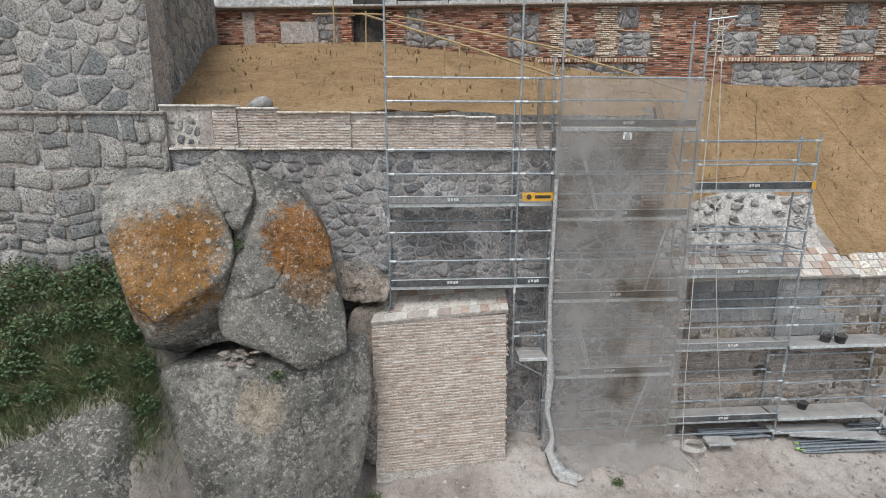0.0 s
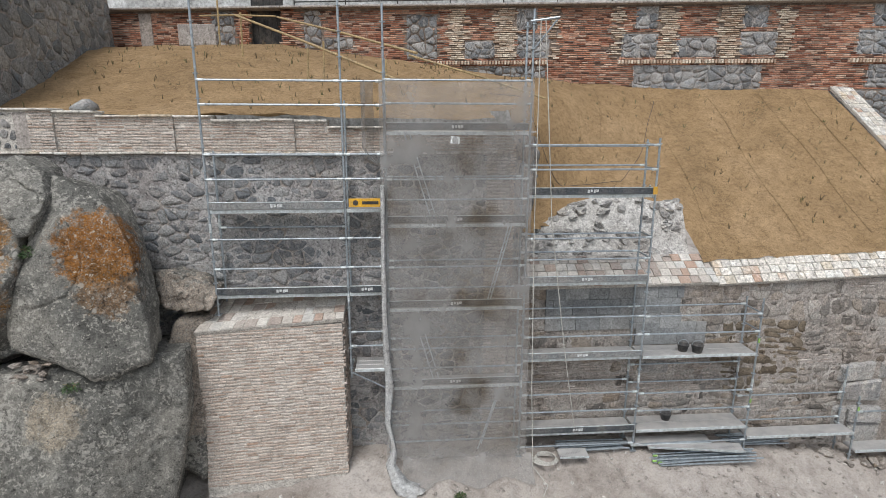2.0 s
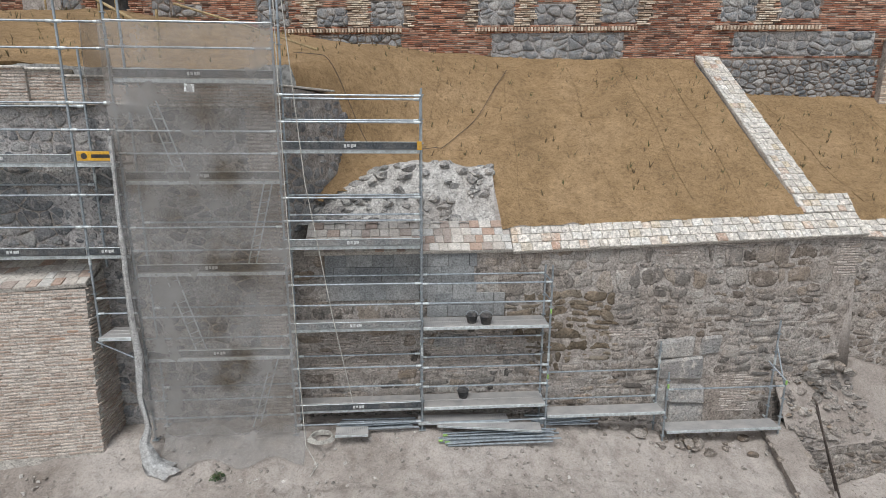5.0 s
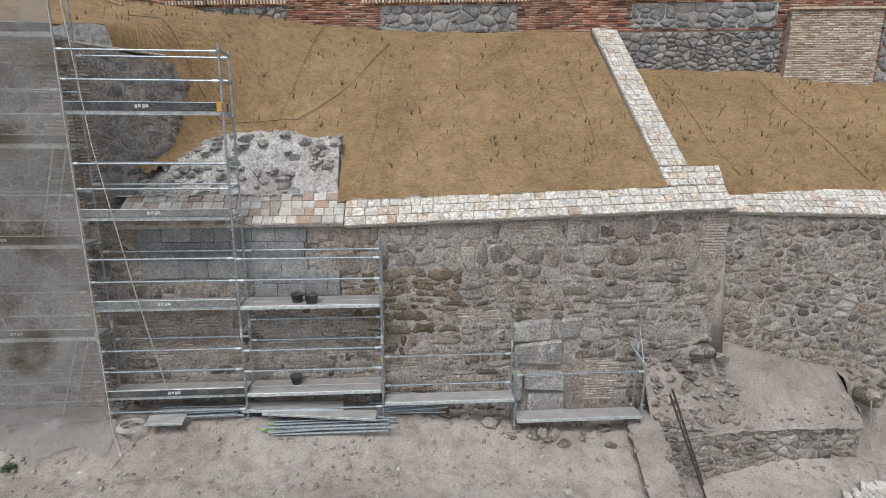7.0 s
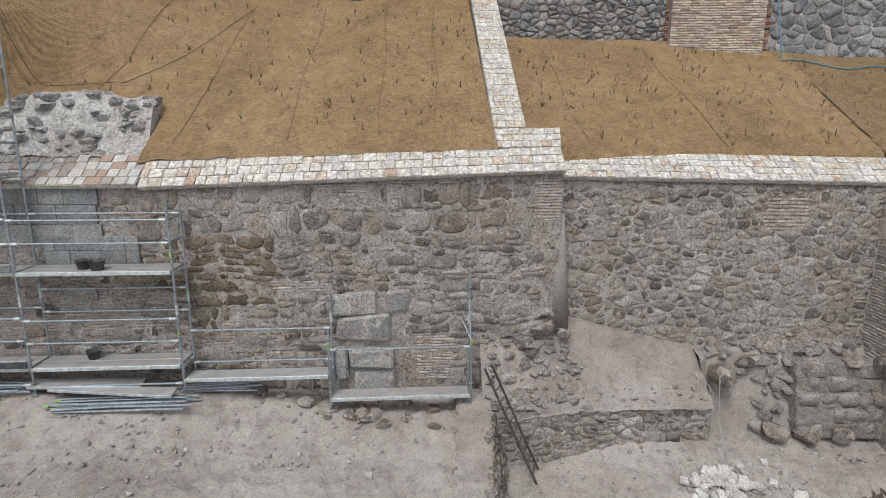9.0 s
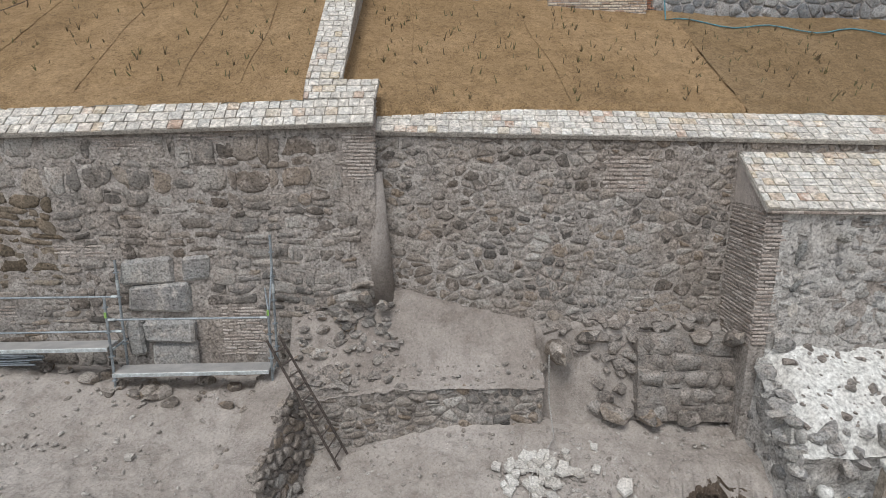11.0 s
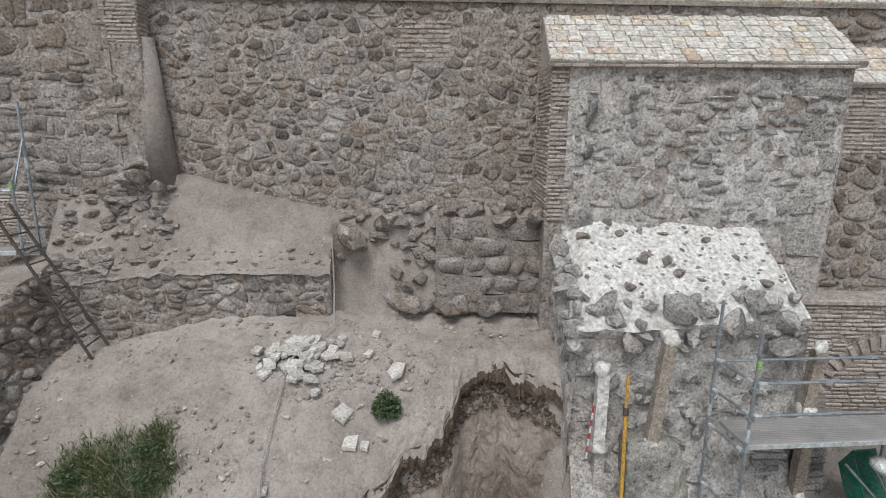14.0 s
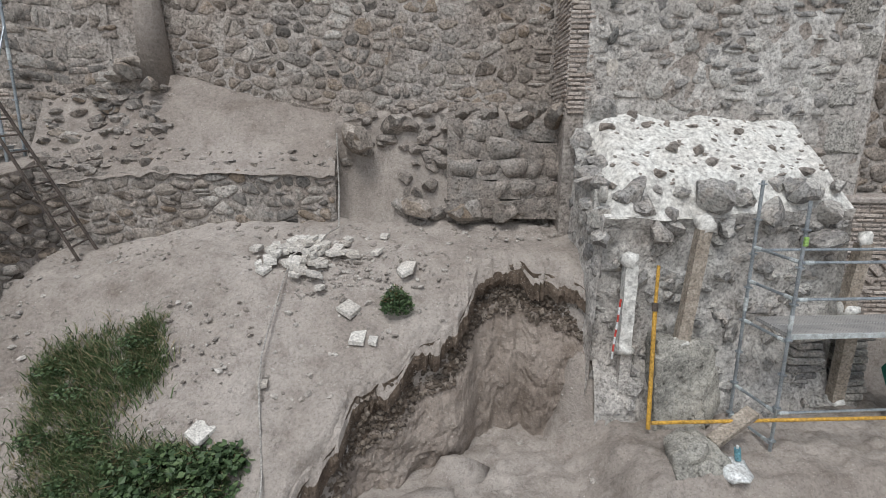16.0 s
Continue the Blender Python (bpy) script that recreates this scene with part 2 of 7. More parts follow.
M["green_tip"] = surface("green_tag", [(0.2, (0.30, 0.52, 0.12)), (0.8, (0.38, 0.6, 0.18))], 40, 3.0, rough=0.6)
M["wood"] = surface("weathered_wood", [(0.1, (0.27, 0.22, 0.17)), (0.5, (0.36, 0.305, 0.25)), (0.9, (0.44, 0.38, 0.32))], 28, 1.6, (0.2, 0.16, 0.12), 0.4)
M["cane"] = surface("wooden_pole", [(0.1, (0.36, 0.25, 0.12)), (0.9, (0.5, 0.37, 0.2))], 28, 1.6)
M["rope"] = surface("rope", [(0.1, (0.5, 0.47, 0.42)), (0.9, (0.62, 0.59, 0.53))], 60, 3.0)
M["hose"] = surface("pale_hose", [(0.1, (0.38, 0.35, 0.32)), (0.9, (0.5, 0.47, 0.43))], 40, 3.0, rough=0.6)
M["bucket"] = surface("black_rubber_bucket", [(0.1, (0.045, 0.045, 0.048)), (0.9, (0.10, 0.098, 0.095))], 30, 4.0, (0.3, 0.27, 0.24), 0.4, rough=0.7)
M["yellow"] = surface("yellow_steel_pole", [(0.1, (0.55, 0.30, 0.05)), (0.9, (0.66, 0.38, 0.07))], 30, 3.0, (0.4, 0.26, 0.1), 0.4, rough=0.55)
M["barrow_green"] = surface("green_barrow", [(0.1, (0.012, 0.12, 0.085)), (0.9, (0.02, 0.18, 0.125))], 30, 3.0, (0.2, 0.2, 0.17), 0.35, rough=0.5)
M["white_plastic"] = surface("white_plastic", [(0.1, (0.7, 0.7, 0.68)), (0.9, (0.8, 0.8, 0.78))], 30, 3.0, rough=0.5, bump=0.05)
M["red_paint"] = surface("red_paint", [(0.1, (0.5, 0.05, 0.04)), (0.9, (0.6, 0.08, 0.06))], 30, 3.0, rough=0.5)
M["iron"] = surface("rusty_iron", [(0.1, (0.06, 0.05, 0.045)), (0.9, (0.13, 0.1, 0.085))], 40, 3.0, rough=0.7)
M["blue_hose"] = surface("blue_hose", [(0.1, (0.10, 0.27, 0.32)), (0.9, (0.16, 0.36, 0.42))], 40, 3.0, rough=0.5)


def coir(name, tone):
    """Woven coir matting: fine cross weave with long faded and moist patches."""
    m, nt, lk = nodes_of(name)
    bsdf = nt["Principled BSDF"]
    where = nt.new("ShaderNodeNewGeometry").outputs["Position"]
    big = noise_node(nt, lk, 0.35, 4.0, 0.6, where)
    mid = noise_node(nt, lk, 2.2, 5.0, 0.65, where)
    fine = noise_node(nt, lk, 38.0, 4.0, 0.7, where)
    col = ramp_node(nt, lk, big, [(0.3, tuple(c * 0.8 for c in tone)), (0.5, tone), (0.7, (tone[0] * 1.12, tone[1] * 1.14, tone[2] * 1.2))])
    col = mix_node(nt, lk, 0.8, col, ramp_node(nt, lk, mid, [(0.3, (0.74, 0.72, 0.68)), (0.55, (1, 1, 1)), (0.75, (1.12, 1.12, 1.12))]), "MULTIPLY")
    col = mix_node(nt, lk, 1.0, col, ramp_node(nt, lk, fine, [(0.32, (0.42,) * 3), (0.5, (1.0,) * 3), (0.7, (1.3,) * 3)]), "MULTIPLY")
    flecks = noise_node(nt, lk, 9.0, 5.0, 0.75, where)
    col = mix_node(nt, lk, 1.0, col, ramp_node(nt, lk, flecks, [(0.3, (0.6,) * 3), (0.5, (1.0,) * 3), (0.72, (1.2,) * 3)]), "MULTIPLY")
    lk.new(col, bsdf.inputs["Base Color"])
    bsdf.inputs["Roughness"].default_value = 0.95
    bsdf.inputs["Specular IOR Level"].default_value = 0.15
    waves = []
    for axis in ("X", "Y"):
        w = nt.new("ShaderNodeTexWave")
        w.bands_direction = axis
        w.inputs["Scale"].default_value, w.inputs["Distortion"].default_value = 18.0, 1.5
        lk.new(where, w.inputs["Vector"])
        waves.append(w.outputs["Fac"])
    bn = nt.new("ShaderNodeBump")
    bn.inputs["Strength"].default_value, bn.inputs["Distance"].default_value = 0.9, 0.035
    lk.new(math_node(nt, lk, "ADD", math_node(nt, lk, "MULTIPLY", math_node(nt, lk, "ADD", waves[0], waves[1]), 0.25), math_node(nt, lk, "ADD", fine, math_node(nt, lk, "MULTIPLY", mid, 2.0))), bn.inputs["Height"])
    lk.new(bn.outputs[0], bsdf.inputs["Normal"])
    return m


M["coir"] = coir("coir_matting", (0.435, 0.298, 0.162))
M["coir_dark"] = coir("moist_coir_matting", (0.34, 0.238, 0.132))


def granite(name, lichens, tone=1.0):
    """Weathered granite with pale crust and ochre lichen spread round given places (centre, reach)."""
    m, nt, lk = nodes_of(name)
    bsdf = nt["Principled BSDF"]
    where = nt.new("ShaderNodeNewGeometry").outputs["Position"]
    big = noise_node(nt, lk, 0.7, 5.0, 0.6, where)
    mid = noise_node(nt, lk, 3.5, 6.0, 0.7, where)
    fine = noise_node(nt, lk, 34.0, 5.0, 0.75, where)
    spots = math_node(nt, lk, "ADD", math_node(nt, lk, "MULTIPLY", noise_node(nt, lk, 13.0, 4.0, 0.7, where), 0.7), math_node(nt, lk, "MULTIPLY", noise_node(nt, lk, 1.1, 3.0, 0.6, where), 0.35))
    col = ramp_node(nt, lk, big, [(0.3, (0.08 * tone, 0.08 * tone, 0.074 * tone)), (0.5, (0.165 * tone, 0.163 * tone, 0.148 * tone)), (0.7, (0.25 * tone, 0.24 * tone, 0.212 * tone))])
    col = mix_node(nt, lk, 1.0, col, ramp_node(nt, lk, fine, [(0.34, (0.5,) * 3), (0.5, (1,) * 3), (0.66, (1.5,) * 3)]), "MULTIPLY")
    col = mix_node(nt, lk, 1.0, col, ramp_node(nt, lk, mid, [(0.3, (0.5,) * 3), (0.5, (1.0,) * 3), (0.7, (1.3,) * 3)]), "MULTIPLY")
    pale = ramp_node(nt, lk, spots, [(0.56, (0, 0, 0)), (0.6, (1, 1, 1))])
    col = mix_node(nt, lk, math_node(nt, lk, "MULTIPLY", pale, 0.5), col, (0.47, 0.455, 0.41))
    ragged = noise_node(nt, lk, 5.5, 9.0, 0.78, where)
    for centre, reach, tint, power in lichens:
        d = nt.new("ShaderNodeVectorMath")
        d.operation = "DISTANCE"
        lk.new(where, d.inputs[0])
        d.inputs[1].default_value = centre
        near = math_node(nt, lk, "DIVIDE", d.outputs["Value"], reach)
        f = math_node(nt, lk, "SUBTRACT", math_node(nt, lk, "ADD", math_node(nt, lk, "MULTIPLY", ragged, 2.2), math_node(nt, lk, "MULTIPLY", big, 0.7)), near)
        f = ramp_node(nt, lk, f, [(0.4, (0, 0, 0)), (0.62, (1, 1, 1))])
        f = mix_node(nt, lk, 1.0, f, ramp_node(nt, lk, noise_node(nt, lk, 24.0, 6.0, 0.75, where), [(0.38, (0.1,) * 3), (0.5, (1, 1, 1))]), "MULTIPLY")
        tinted = mix_node(nt, lk, 1.0, tint, ramp_node(nt, lk, fine, [(0.36, (0.45,) * 3), (0.5, (1.0,) * 3), (0.65, (1.5,) * 3)]), "MULTIPLY")
        tinted = mix_node(nt, lk, 1.0, tinted, ramp_node(nt, lk, mid, [(0.35, (0.55,) * 3), (0.6, (1.15,) * 3)]), "MULTIPLY")
        col = mix_node(nt, lk, math_node(nt, lk, "MULTIPLY", f, power), col, tinted)
    # round pale lichen rosettes
    ring = nt.new("ShaderNodeTexVoronoi")
    ring.inputs["Scale"].default_value = 4.2
    warp = nt.new("ShaderNodeVectorMath")
    warp.operation = "MULTIPLY_ADD"
    lk.new(ragged, warp.inputs[0])
    warp.inputs[1].default_value = (0.16, 0.16, 0.16)
    lk.new(where, warp.inputs[2])
    lk.new(warp.outputs[0], ring.inputs["Vector"])
    sep = nt.new("ShaderNodeSeparateColor")
    lk.new(ring.outputs["Color"], sep.inputs[0])
    size = math_node(nt, lk, "SUBTRACT", math_node(nt, lk, "MULTIPLY", sep.outputs[0], 0.3), ring.outputs["Distance"])
    col = mix_node(nt, lk, math_node(nt, lk, "MULTIPLY", ramp_node(nt, lk, size, [(0.0, (0, 0, 0)), (0.05, (1, 1, 1))]), 0.55 if len(lichens) > 1 else 0.2), col, (0.44, 0.43, 0.385))
    small = noise_node(nt, lk, 11.0, 6.0, 0.7, where)
    col = mix_node(nt, lk, math_node(nt, lk, "MULTIPLY", ramp_node(nt, lk, small, [(0.6, (0, 0, 0)), (0.635, (1, 1, 1))]), 0.7), col, (0.5, 0.48, 0.42))
    col = mix_node(nt, lk, 0.75, col, mix_node(nt, lk, 1.0, col, ramp_node(nt, lk, small, [(0.35, (0.15,) * 3), (0.42, (1, 1, 1))]), "MULTIPLY"))
    lk.new(col, bsdf.inputs["Base Color"])
    bsdf.inputs["Roughness"].default_value = 0.95
    bsdf.inputs["Specular IOR Level"].default_value = 0.2
    bn = nt.new("ShaderNodeBump")
    bn.inputs["Strength"].default_value, bn.inputs["Distance"].default_value = 0.7, 0.04
    lk.new(math_node(nt, lk, "ADD", math_node(nt, lk, "MULTIPLY", fine, 0.7), math_node(nt, lk, "MULTIPLY", mid, 0.9)), bn.inputs["Height"])
    lk.new(bn.outputs[0], bsdf.inputs["Normal"])
    return m


M["granite_left"] = granite("granite_lichen_left", [((-6.0, 13.1, 7.1), 1.2, (0.40, 0.385, 0.345), 0.6), ((-5.75, 12.0, 5.55), 1.25, (0.235, 0.112, 0.022), 0.9), ((-5.2, 12.4, 6.15), 0.6, (0.21, 0.1, 0.022), 0.7)])
M["granite_right"] = granite("granite_lichen_right", [((-3.15, 12.7, 5.75), 0.8, (0.24, 0.096, 0.014), 0.92), ((-3.0, 12.5, 5.0), 0.6, (0.2, 0.1, 0.03), 0.6)])
M["granite"] = granite("granite_bare", [((-3.9, 11.6, 2.7), 0.55, (0.40, 0.335, 0.25), 0.6)])
M["granite_slab"] = granite("granite_slab", [], 0.7)
M["foot_rock"] = granite("pale_foot_rock", [], 1.9)
M["bedrock"] = granite("bedrock", [((-2.2, 13.6, 3.0), 2.0, (0.33, 0.275, 0.225), 0.8)])


def leaf(name, stops):
    m, nt, lk = nodes_of(name)
    bsdf = nt["Principled BSDF"]
    key = nt.new("ShaderNodeNewGeometry").outputs["Random Per Island"]
    lk.new(ramp_node(nt, lk, key, stops), bsdf.inputs["Base Color"])
    bsdf.inputs["Roughness"].default_value = 0.6
    bsdf.inputs["Subsurface Weight"].default_value = 0.0
    return m


M["grass"] = leaf("grass", [(0.0, (0.045, 0.08, 0.03)), (0.4, (0.09, 0.14, 0.055)), (0.7, (0.15, 0.19, 0.085)), (0.85, (0.24, 0.22, 0.12)), (1.0, (0.34, 0.28, 0.18))])
M["shrub"] = leaf("shrub_leaf", [(0.0, (0.03, 0.06, 0.024)), (0.6, (0.065, 0.115, 0.045)), (1.0, (0.11, 0.165, 0.07))])
M["dry"] = leaf("dry_stalk", [(0.0, (0.09, 0.06, 0.03)), (0.6, (0.16, 0.12, 0.06)), (1.0, (0.10, 0.12, 0.04))])

m, nt, lk = nodes_of("debris_netting")
out = nt["Material Output"]
nt.remove(nt["Principled BSDF"])
cloth, clear, mixer = nt.new("ShaderNodeBsdfDiffuse"), nt.new("ShaderNodeBsdfTransparent"), nt.new("ShaderNodeMixShader")
where = nt.new("ShaderNodeNewGeometry").outputs["Position"]
cloth_col = ramp_node(nt, lk, noise_node(nt, lk, 0.9, 5.0, 0.6, where), [(0.3, (0.17, 0.138, 0.105)), (0.45, (0.3, 0.29, 0.275)), (0.7, (0.41, 0.405, 0.395))])
streaks = noise_node(nt, lk, 2.6, 5.0, 0.7, where)
for centre, reach in (((4.5, 13.76, 6.15), 0.6), ((4.75, 13.76, 4.15), 0.75), ((4.2, 13.76, 4.3), 0.45), ((4.55, 13.76, 2.0), 0.6), ((4.2, 13.76, 1.5), 0.5)):
    away = nt.new("ShaderNodeVectorMath")
    away.operation = "DISTANCE"
    lk.new(where, away.inputs[0])
    away.inputs[1].default_value = centre
    spot = math_node(nt, lk, "SUBTRACT", math_node(nt, lk, "MULTIPLY", streaks, 1.7), math_node(nt, lk, "DIVIDE", away.outputs["Value"], reach))
    cloth_col = mix_node(nt, lk, math_node(nt, lk, "MULTIPLY", ramp_node(nt, lk, spot, [(0.0, (0, 0, 0)), (0.6, (1, 1, 1))]), 0.8), cloth_col, (0.11, 0.075, 0.035))
lk.new(cloth_col, cloth.inputs["Color"])
lk.new(ramp_node(nt, lk, noise_node(nt, lk, 1.4, 4.0, 0.6, where), [(0.3, (0.38,) * 3), (0.7, (0.55,) * 3)]), mixer.inputs["Fac"])
lk.new(clear.outputs[0], mixer.inputs[1])
lk.new(cloth.outputs[0], mixer.inputs[2])
lk.new(mixer.outputs[0], out.inputs["Surface"])
M["net"] = m
M["net_dense"] = surface("gathered_netting", [(0.2, (0.34, 0.33, 0.315)), (0.8, (0.5, 0.49, 0.475))], 40, 2.0, (0.34, 0.31, 0.28), 0.4, rough=0.8, bump=0.3)

m, nt, lk = nodes_of("perforated_steel_deck")
bsdf = nt["Principled BSDF"]
where = nt.new("ShaderNodeNewGeometry").outputs["Position"]
dots = nt.new("ShaderNodeTexVoronoi")
dots.inputs["Scale"].default_value, dots.inputs["Randomness"].default_value = 22.0, 0.15
lk.new(where, dots.inputs["Vector"])
hole = ramp_node(nt, lk, dots.outputs["Distance"], [(0.2, (0.5,) * 3), (0.34, (1, 1, 1))])
dust = ramp_node(nt, lk, noise_node(nt, lk, 3.0, 5.0, 0.65, where), [(0.3, (0.36, 0.36, 0.36)), (0.7, (0.52, 0.51, 0.49))])
lk.new(mix_node(nt, lk, 1.0, dust, hole, "MULTIPLY"), bsdf.inputs["Base Color"])
bsdf.inputs["Roughness"].default_value, bsdf.inputs["Metallic"].default_value = 0.55, 0.35
M["deck"] = m

# ---- building blocks ----


class Geo:
    """Vertices and faces gathered for one mesh."""

    def __init__(self):
        self.v, self.f = [], []

    def add(self, vs, fs):
        o = len(self.v)
        self.v.extend(vs)
        self.f.extend([tuple(i + o for i in f) for f in fs])
        return self

    def tube(self, p, q, r, n=8, r2=None):
        p, q = Vector(p), Vector(q)
        w = (q - p).normalized()
        a = w.cross(Vector((0, 0, 1)) if abs(w.z) < 0.9 else Vector((1, 0, 0))).normalized()
        b = w.cross(a)
        vs = []
        for e, rr in ((p, r), (q, r if r2 is None else r2)):
            vs += [tuple(e + (a * math.cos(2 * math.pi * i / n) + b * math.sin(2 * math.pi * i / n)) * rr) for i in range(n)]
        fs = [(i, (i + 1) % n, n + (i + 1) % n, n + i) for i in range(n)] + [tuple(range(n))[::-1], tuple(range(n, 2 * n))]
        return self.add(vs, fs)

    def line(self, pts, r, n=6):
        """One tube of n sides along the points."""
        pts = [Vector(p) for p in pts]
        o = len(self.v)
        for k, p in enumerate(pts):
            w = (pts[min(k + 1, len(pts) - 1)] - pts[max(k - 1, 0)]).normalized()
            a = w.cross(Vector((0, 0, 1)) if abs(w.z) < 0.9 else Vector((1, 0, 0))).normalized()
            b = w.cross(a)
            self.v += [tuple(p + (a * math.cos(math.tau * i / n) + b * math.sin(math.tau * i / n)) * r) for i in range(n)]
        m = len(pts) - 1
        self.f += [(o + k * n + i, o + k * n + (i + 1) % n, o + (k + 1) * n + (i + 1) % n, o + (k + 1) * n + i) for k in range(m) for i in range(n)]
        self.f += [tuple(range(o, o + n))[::-1], tuple(range(o + m * n, o + m * n + n))]
        return self

    def box(self, m, sx, sy, sz, bevel=0.008):
        vs, fs = chamfer(sx, sy, sz, bevel)
        return self.add([tuple(m @ Vector(v)) for v in vs], fs)


def chamfer(sx, sy, sz, b, jit=0.0, rng=None):
    """A box with chamfered edges round the origin."""
    h = (sx / 2, sy / 2, sz / 2)
    b = min(b, min(h) * 0.6)
    corners = [(i, j, k) for i in (-1, 1) for j in (-1, 1) for k in (-1, 1)]
    vs, ids = [], {}
    for c in corners:
        off = [rng.uniform(-jit, jit) for _ in range(3)] if rng else (0, 0, 0)
        for ax in range(3):
            ids[c, ax] = len(vs)
            vs.append(tuple(c[k] * (h[k] - (0 if k == ax else b)) + off[k] for k in range(3)))
    fs = []
    for ax in range(3):
        o1, o2 = (ax + 1) % 3, (ax + 2) % 3
        for s in (-1, 1):
            ring = []
            for p, q in ((-1, -1), (1, -1), (1, 1), (-1, 1)):
                c = [0, 0, 0]
                c[ax], c[o1], c[o2] = s, p, q
                ring.append(ids[tuple(c), ax])
            fs.append(tuple(ring if s > 0 else ring[::-1]))
        for p in (-1, 1):
            for q in (-1, 1):
                c0, c1 = [0, 0, 0], [0, 0, 0]
                c0[o1] = c1[o1] = p
                c0[o2] = c1[o2] = q
                c0[ax], c1[ax] = -1, 1
                quad = (ids[tuple(c0), o1], ids[tuple(c1), o1], ids[tuple(c1), o2], ids[tuple(c0), o2])
                fs.append(quad if p * q < 0 else quad[::-1])
    for c in corners:
        tri = (ids[c, 0], ids[c, 1], ids[c, 2])
        fs.append(tri if c[0] * c[1] * c[2] > 0 else tri[::-1])
    return vs, fs


def make(name, geo, material, parent=None, label="", smooth=False):
    """Link gathered geometry as one mesh object, under a parent if there is one."""
    me = bpy.data.meshes.new(name)
    me.from_pydata(geo.v, [], geo.f)
    me.materials.append(material)
    if smooth:
        me.shade_smooth()
    if smooth == "hewn":
        me.set_sharp_from_angle(angle=radians(22))
    ob = new(name, me)
    if parent:
        ob.parent = parent
    if label:
        ob["label"] = label
    return ob


def thing(name, at, label, category, group="", kind=""):
    ob = new(name)
    ob.location = at
    ob.empty_display_size = 0.2
    return tagged(ob, label, category, group, kind)


def under(ob, parent):
    """Parent ob without moving it."""
    ob.parent = parent
    ob.matrix_parent_inverse = Matrix.Translation(parent.location).inverted()
    return ob


def part(name, geo, material, parent, label="", smooth=False):
    return under(make(name, geo, material, None, label, smooth), parent)


class Face:
    """A wall's face: (u along, v up, d out of the wall) to the world."""

    def __init__(self, p, q, lean=0.0):
        self.o = Vector((p[0], p[1], 0))
        along = Vector((q[0] - p[0], q[1] - p[1], 0))
        self.length = along.length
        self.u = along.normalized()
        self.n = Vector((self.u.y, -self.u.x, 0))
        self.lean = lean

    def at(self, u, v, d=0.0):
        return self.o + self.u * u + Vector((0, 0, v)) + self.n * (d - self.lean * v)

    def placed(self, u, v, d=0.0):
        m = Matrix((self.u, self.n, Vector((0, 0, 1)))).transposed().to_4x4()
        m.translation = self.at(u, v, d)
        return m


def slab(face, u0, u1, lo, hi, thick=0.5, steps=1, d=0.0):
    """A wall's body between u0 and u1, from lo(u) to hi(u); its face has a light grid so that the ends can slope."""
    g = Geo()
    lo = lo if callable(lo) else (lambda u, z=lo: z)
    hi = hi if callable(hi) else (lambda u, z=hi: z)
    n = max(1, steps)
    vs, fs = [], []
    for i in range(n + 1):
        u = u0 + (u1 - u0) * i / n
        vs += [tuple(face.at(u, lo(u), d)), tuple(face.at(u, hi(u), d)), tuple(face.at(u, hi(u), d - thick)), tuple(face.at(u, lo(u), d - thick))]
    for i in range(n):
        a, b = 4 * i, 4 * i + 4
        for k in range(4):
            fs.append((a + k, a + (k + 1) % 4, b + (k + 1) % 4, b + k)[::-1])
    fs += [(0, 1, 2, 3)[::-1], (4 * n, 4 * n + 1, 4 * n + 2, 4 * n + 3)]
    return g.add(vs, fs)


def clip(poly, nx, ny, c):
    """Keep the part of a polygon where nx*x + ny*y <= c."""
    res = []
    for (x0, y0), (x1, y1) in zip(poly, poly[1:] + poly[:1]):
        a, b = nx * x0 + ny * y0 - c, nx * x1 + ny * y1 - c
        if a <= 0:
            res.append((x0, y0))
        if a * b < 0:
            t = a / (a - b)
            res.append((x0 + (x1 - x0) * t, y0 + (y1 - y0) * t))
    return res


def cells(u0, u1, v0, v1, w, h, seed, jitter=0.42, mixed=0.3):
    """Irregular stone outlines that fill a rectangle, in rough courses, large ones and slivers mixed."""
    rng = random.Random(seed)
    nu, nv = max(1, round((u1 - u0) / w)), max(1, round((v1 - v0) / h))
    w, h = (u1 - u0) / nu, (v1 - v0) / nv
    site = {}
    for j in range(-2, nv + 2):
        shift = rng.uniform(0, 1)
        for i in range(-3, nu + 3):
            x, y = u0 + (i + 0.5 + (shift - 0.5) + rng.uniform(-jitter, jitter)) * w, v0 + (j + 0.5 + rng.uniform(-jitter, jitter) * 0.85) * h
            r = rng.random()
            if r < mixed * 0.45:
                site[i, j] = []
            elif r < mixed:
                site[i, j] = [(x - 0.24 * w, y + rng.uniform(-0.2, 0.2) * h), (x + 0.24 * w, y + rng.uniform(-0.2, 0.2) * h)]
            elif r < mixed * 1.6:
                site[i, j] = [(x, y - 0.22 * h), (x + rng.uniform(-0.2, 0.2) * w, y + 0.22 * h)]
            else:
                site[i, j] = [(x, y)]
    k = (w / h) ** 2 * 0.8
    res = []
    for (i, j), own in site.items():
        if not (-1 <= j <= nv and -2 <= i <= nu + 1):
            continue
        around = [o for dj in (-2, -1, 0, 1, 2) for di in (-2, -1, 0, 1, 2) for o in site.get((i + di, j + dj), ())]
        for x, y in own:
            poly = [(u0, v0), (u1, v0), (u1, v1), (u0, v1)]
            for o in around:
                if o != (x, y):
                    poly = clip(poly, o[0] - x, (o[1] - y) * k, (o[0] ** 2 - x ** 2) / 2 + k * (o[1] ** 2 - y ** 2) / 2)
                    if len(poly) < 3:
                        break
            if len(poly) >= 3:
                res.append(poly)
    return res


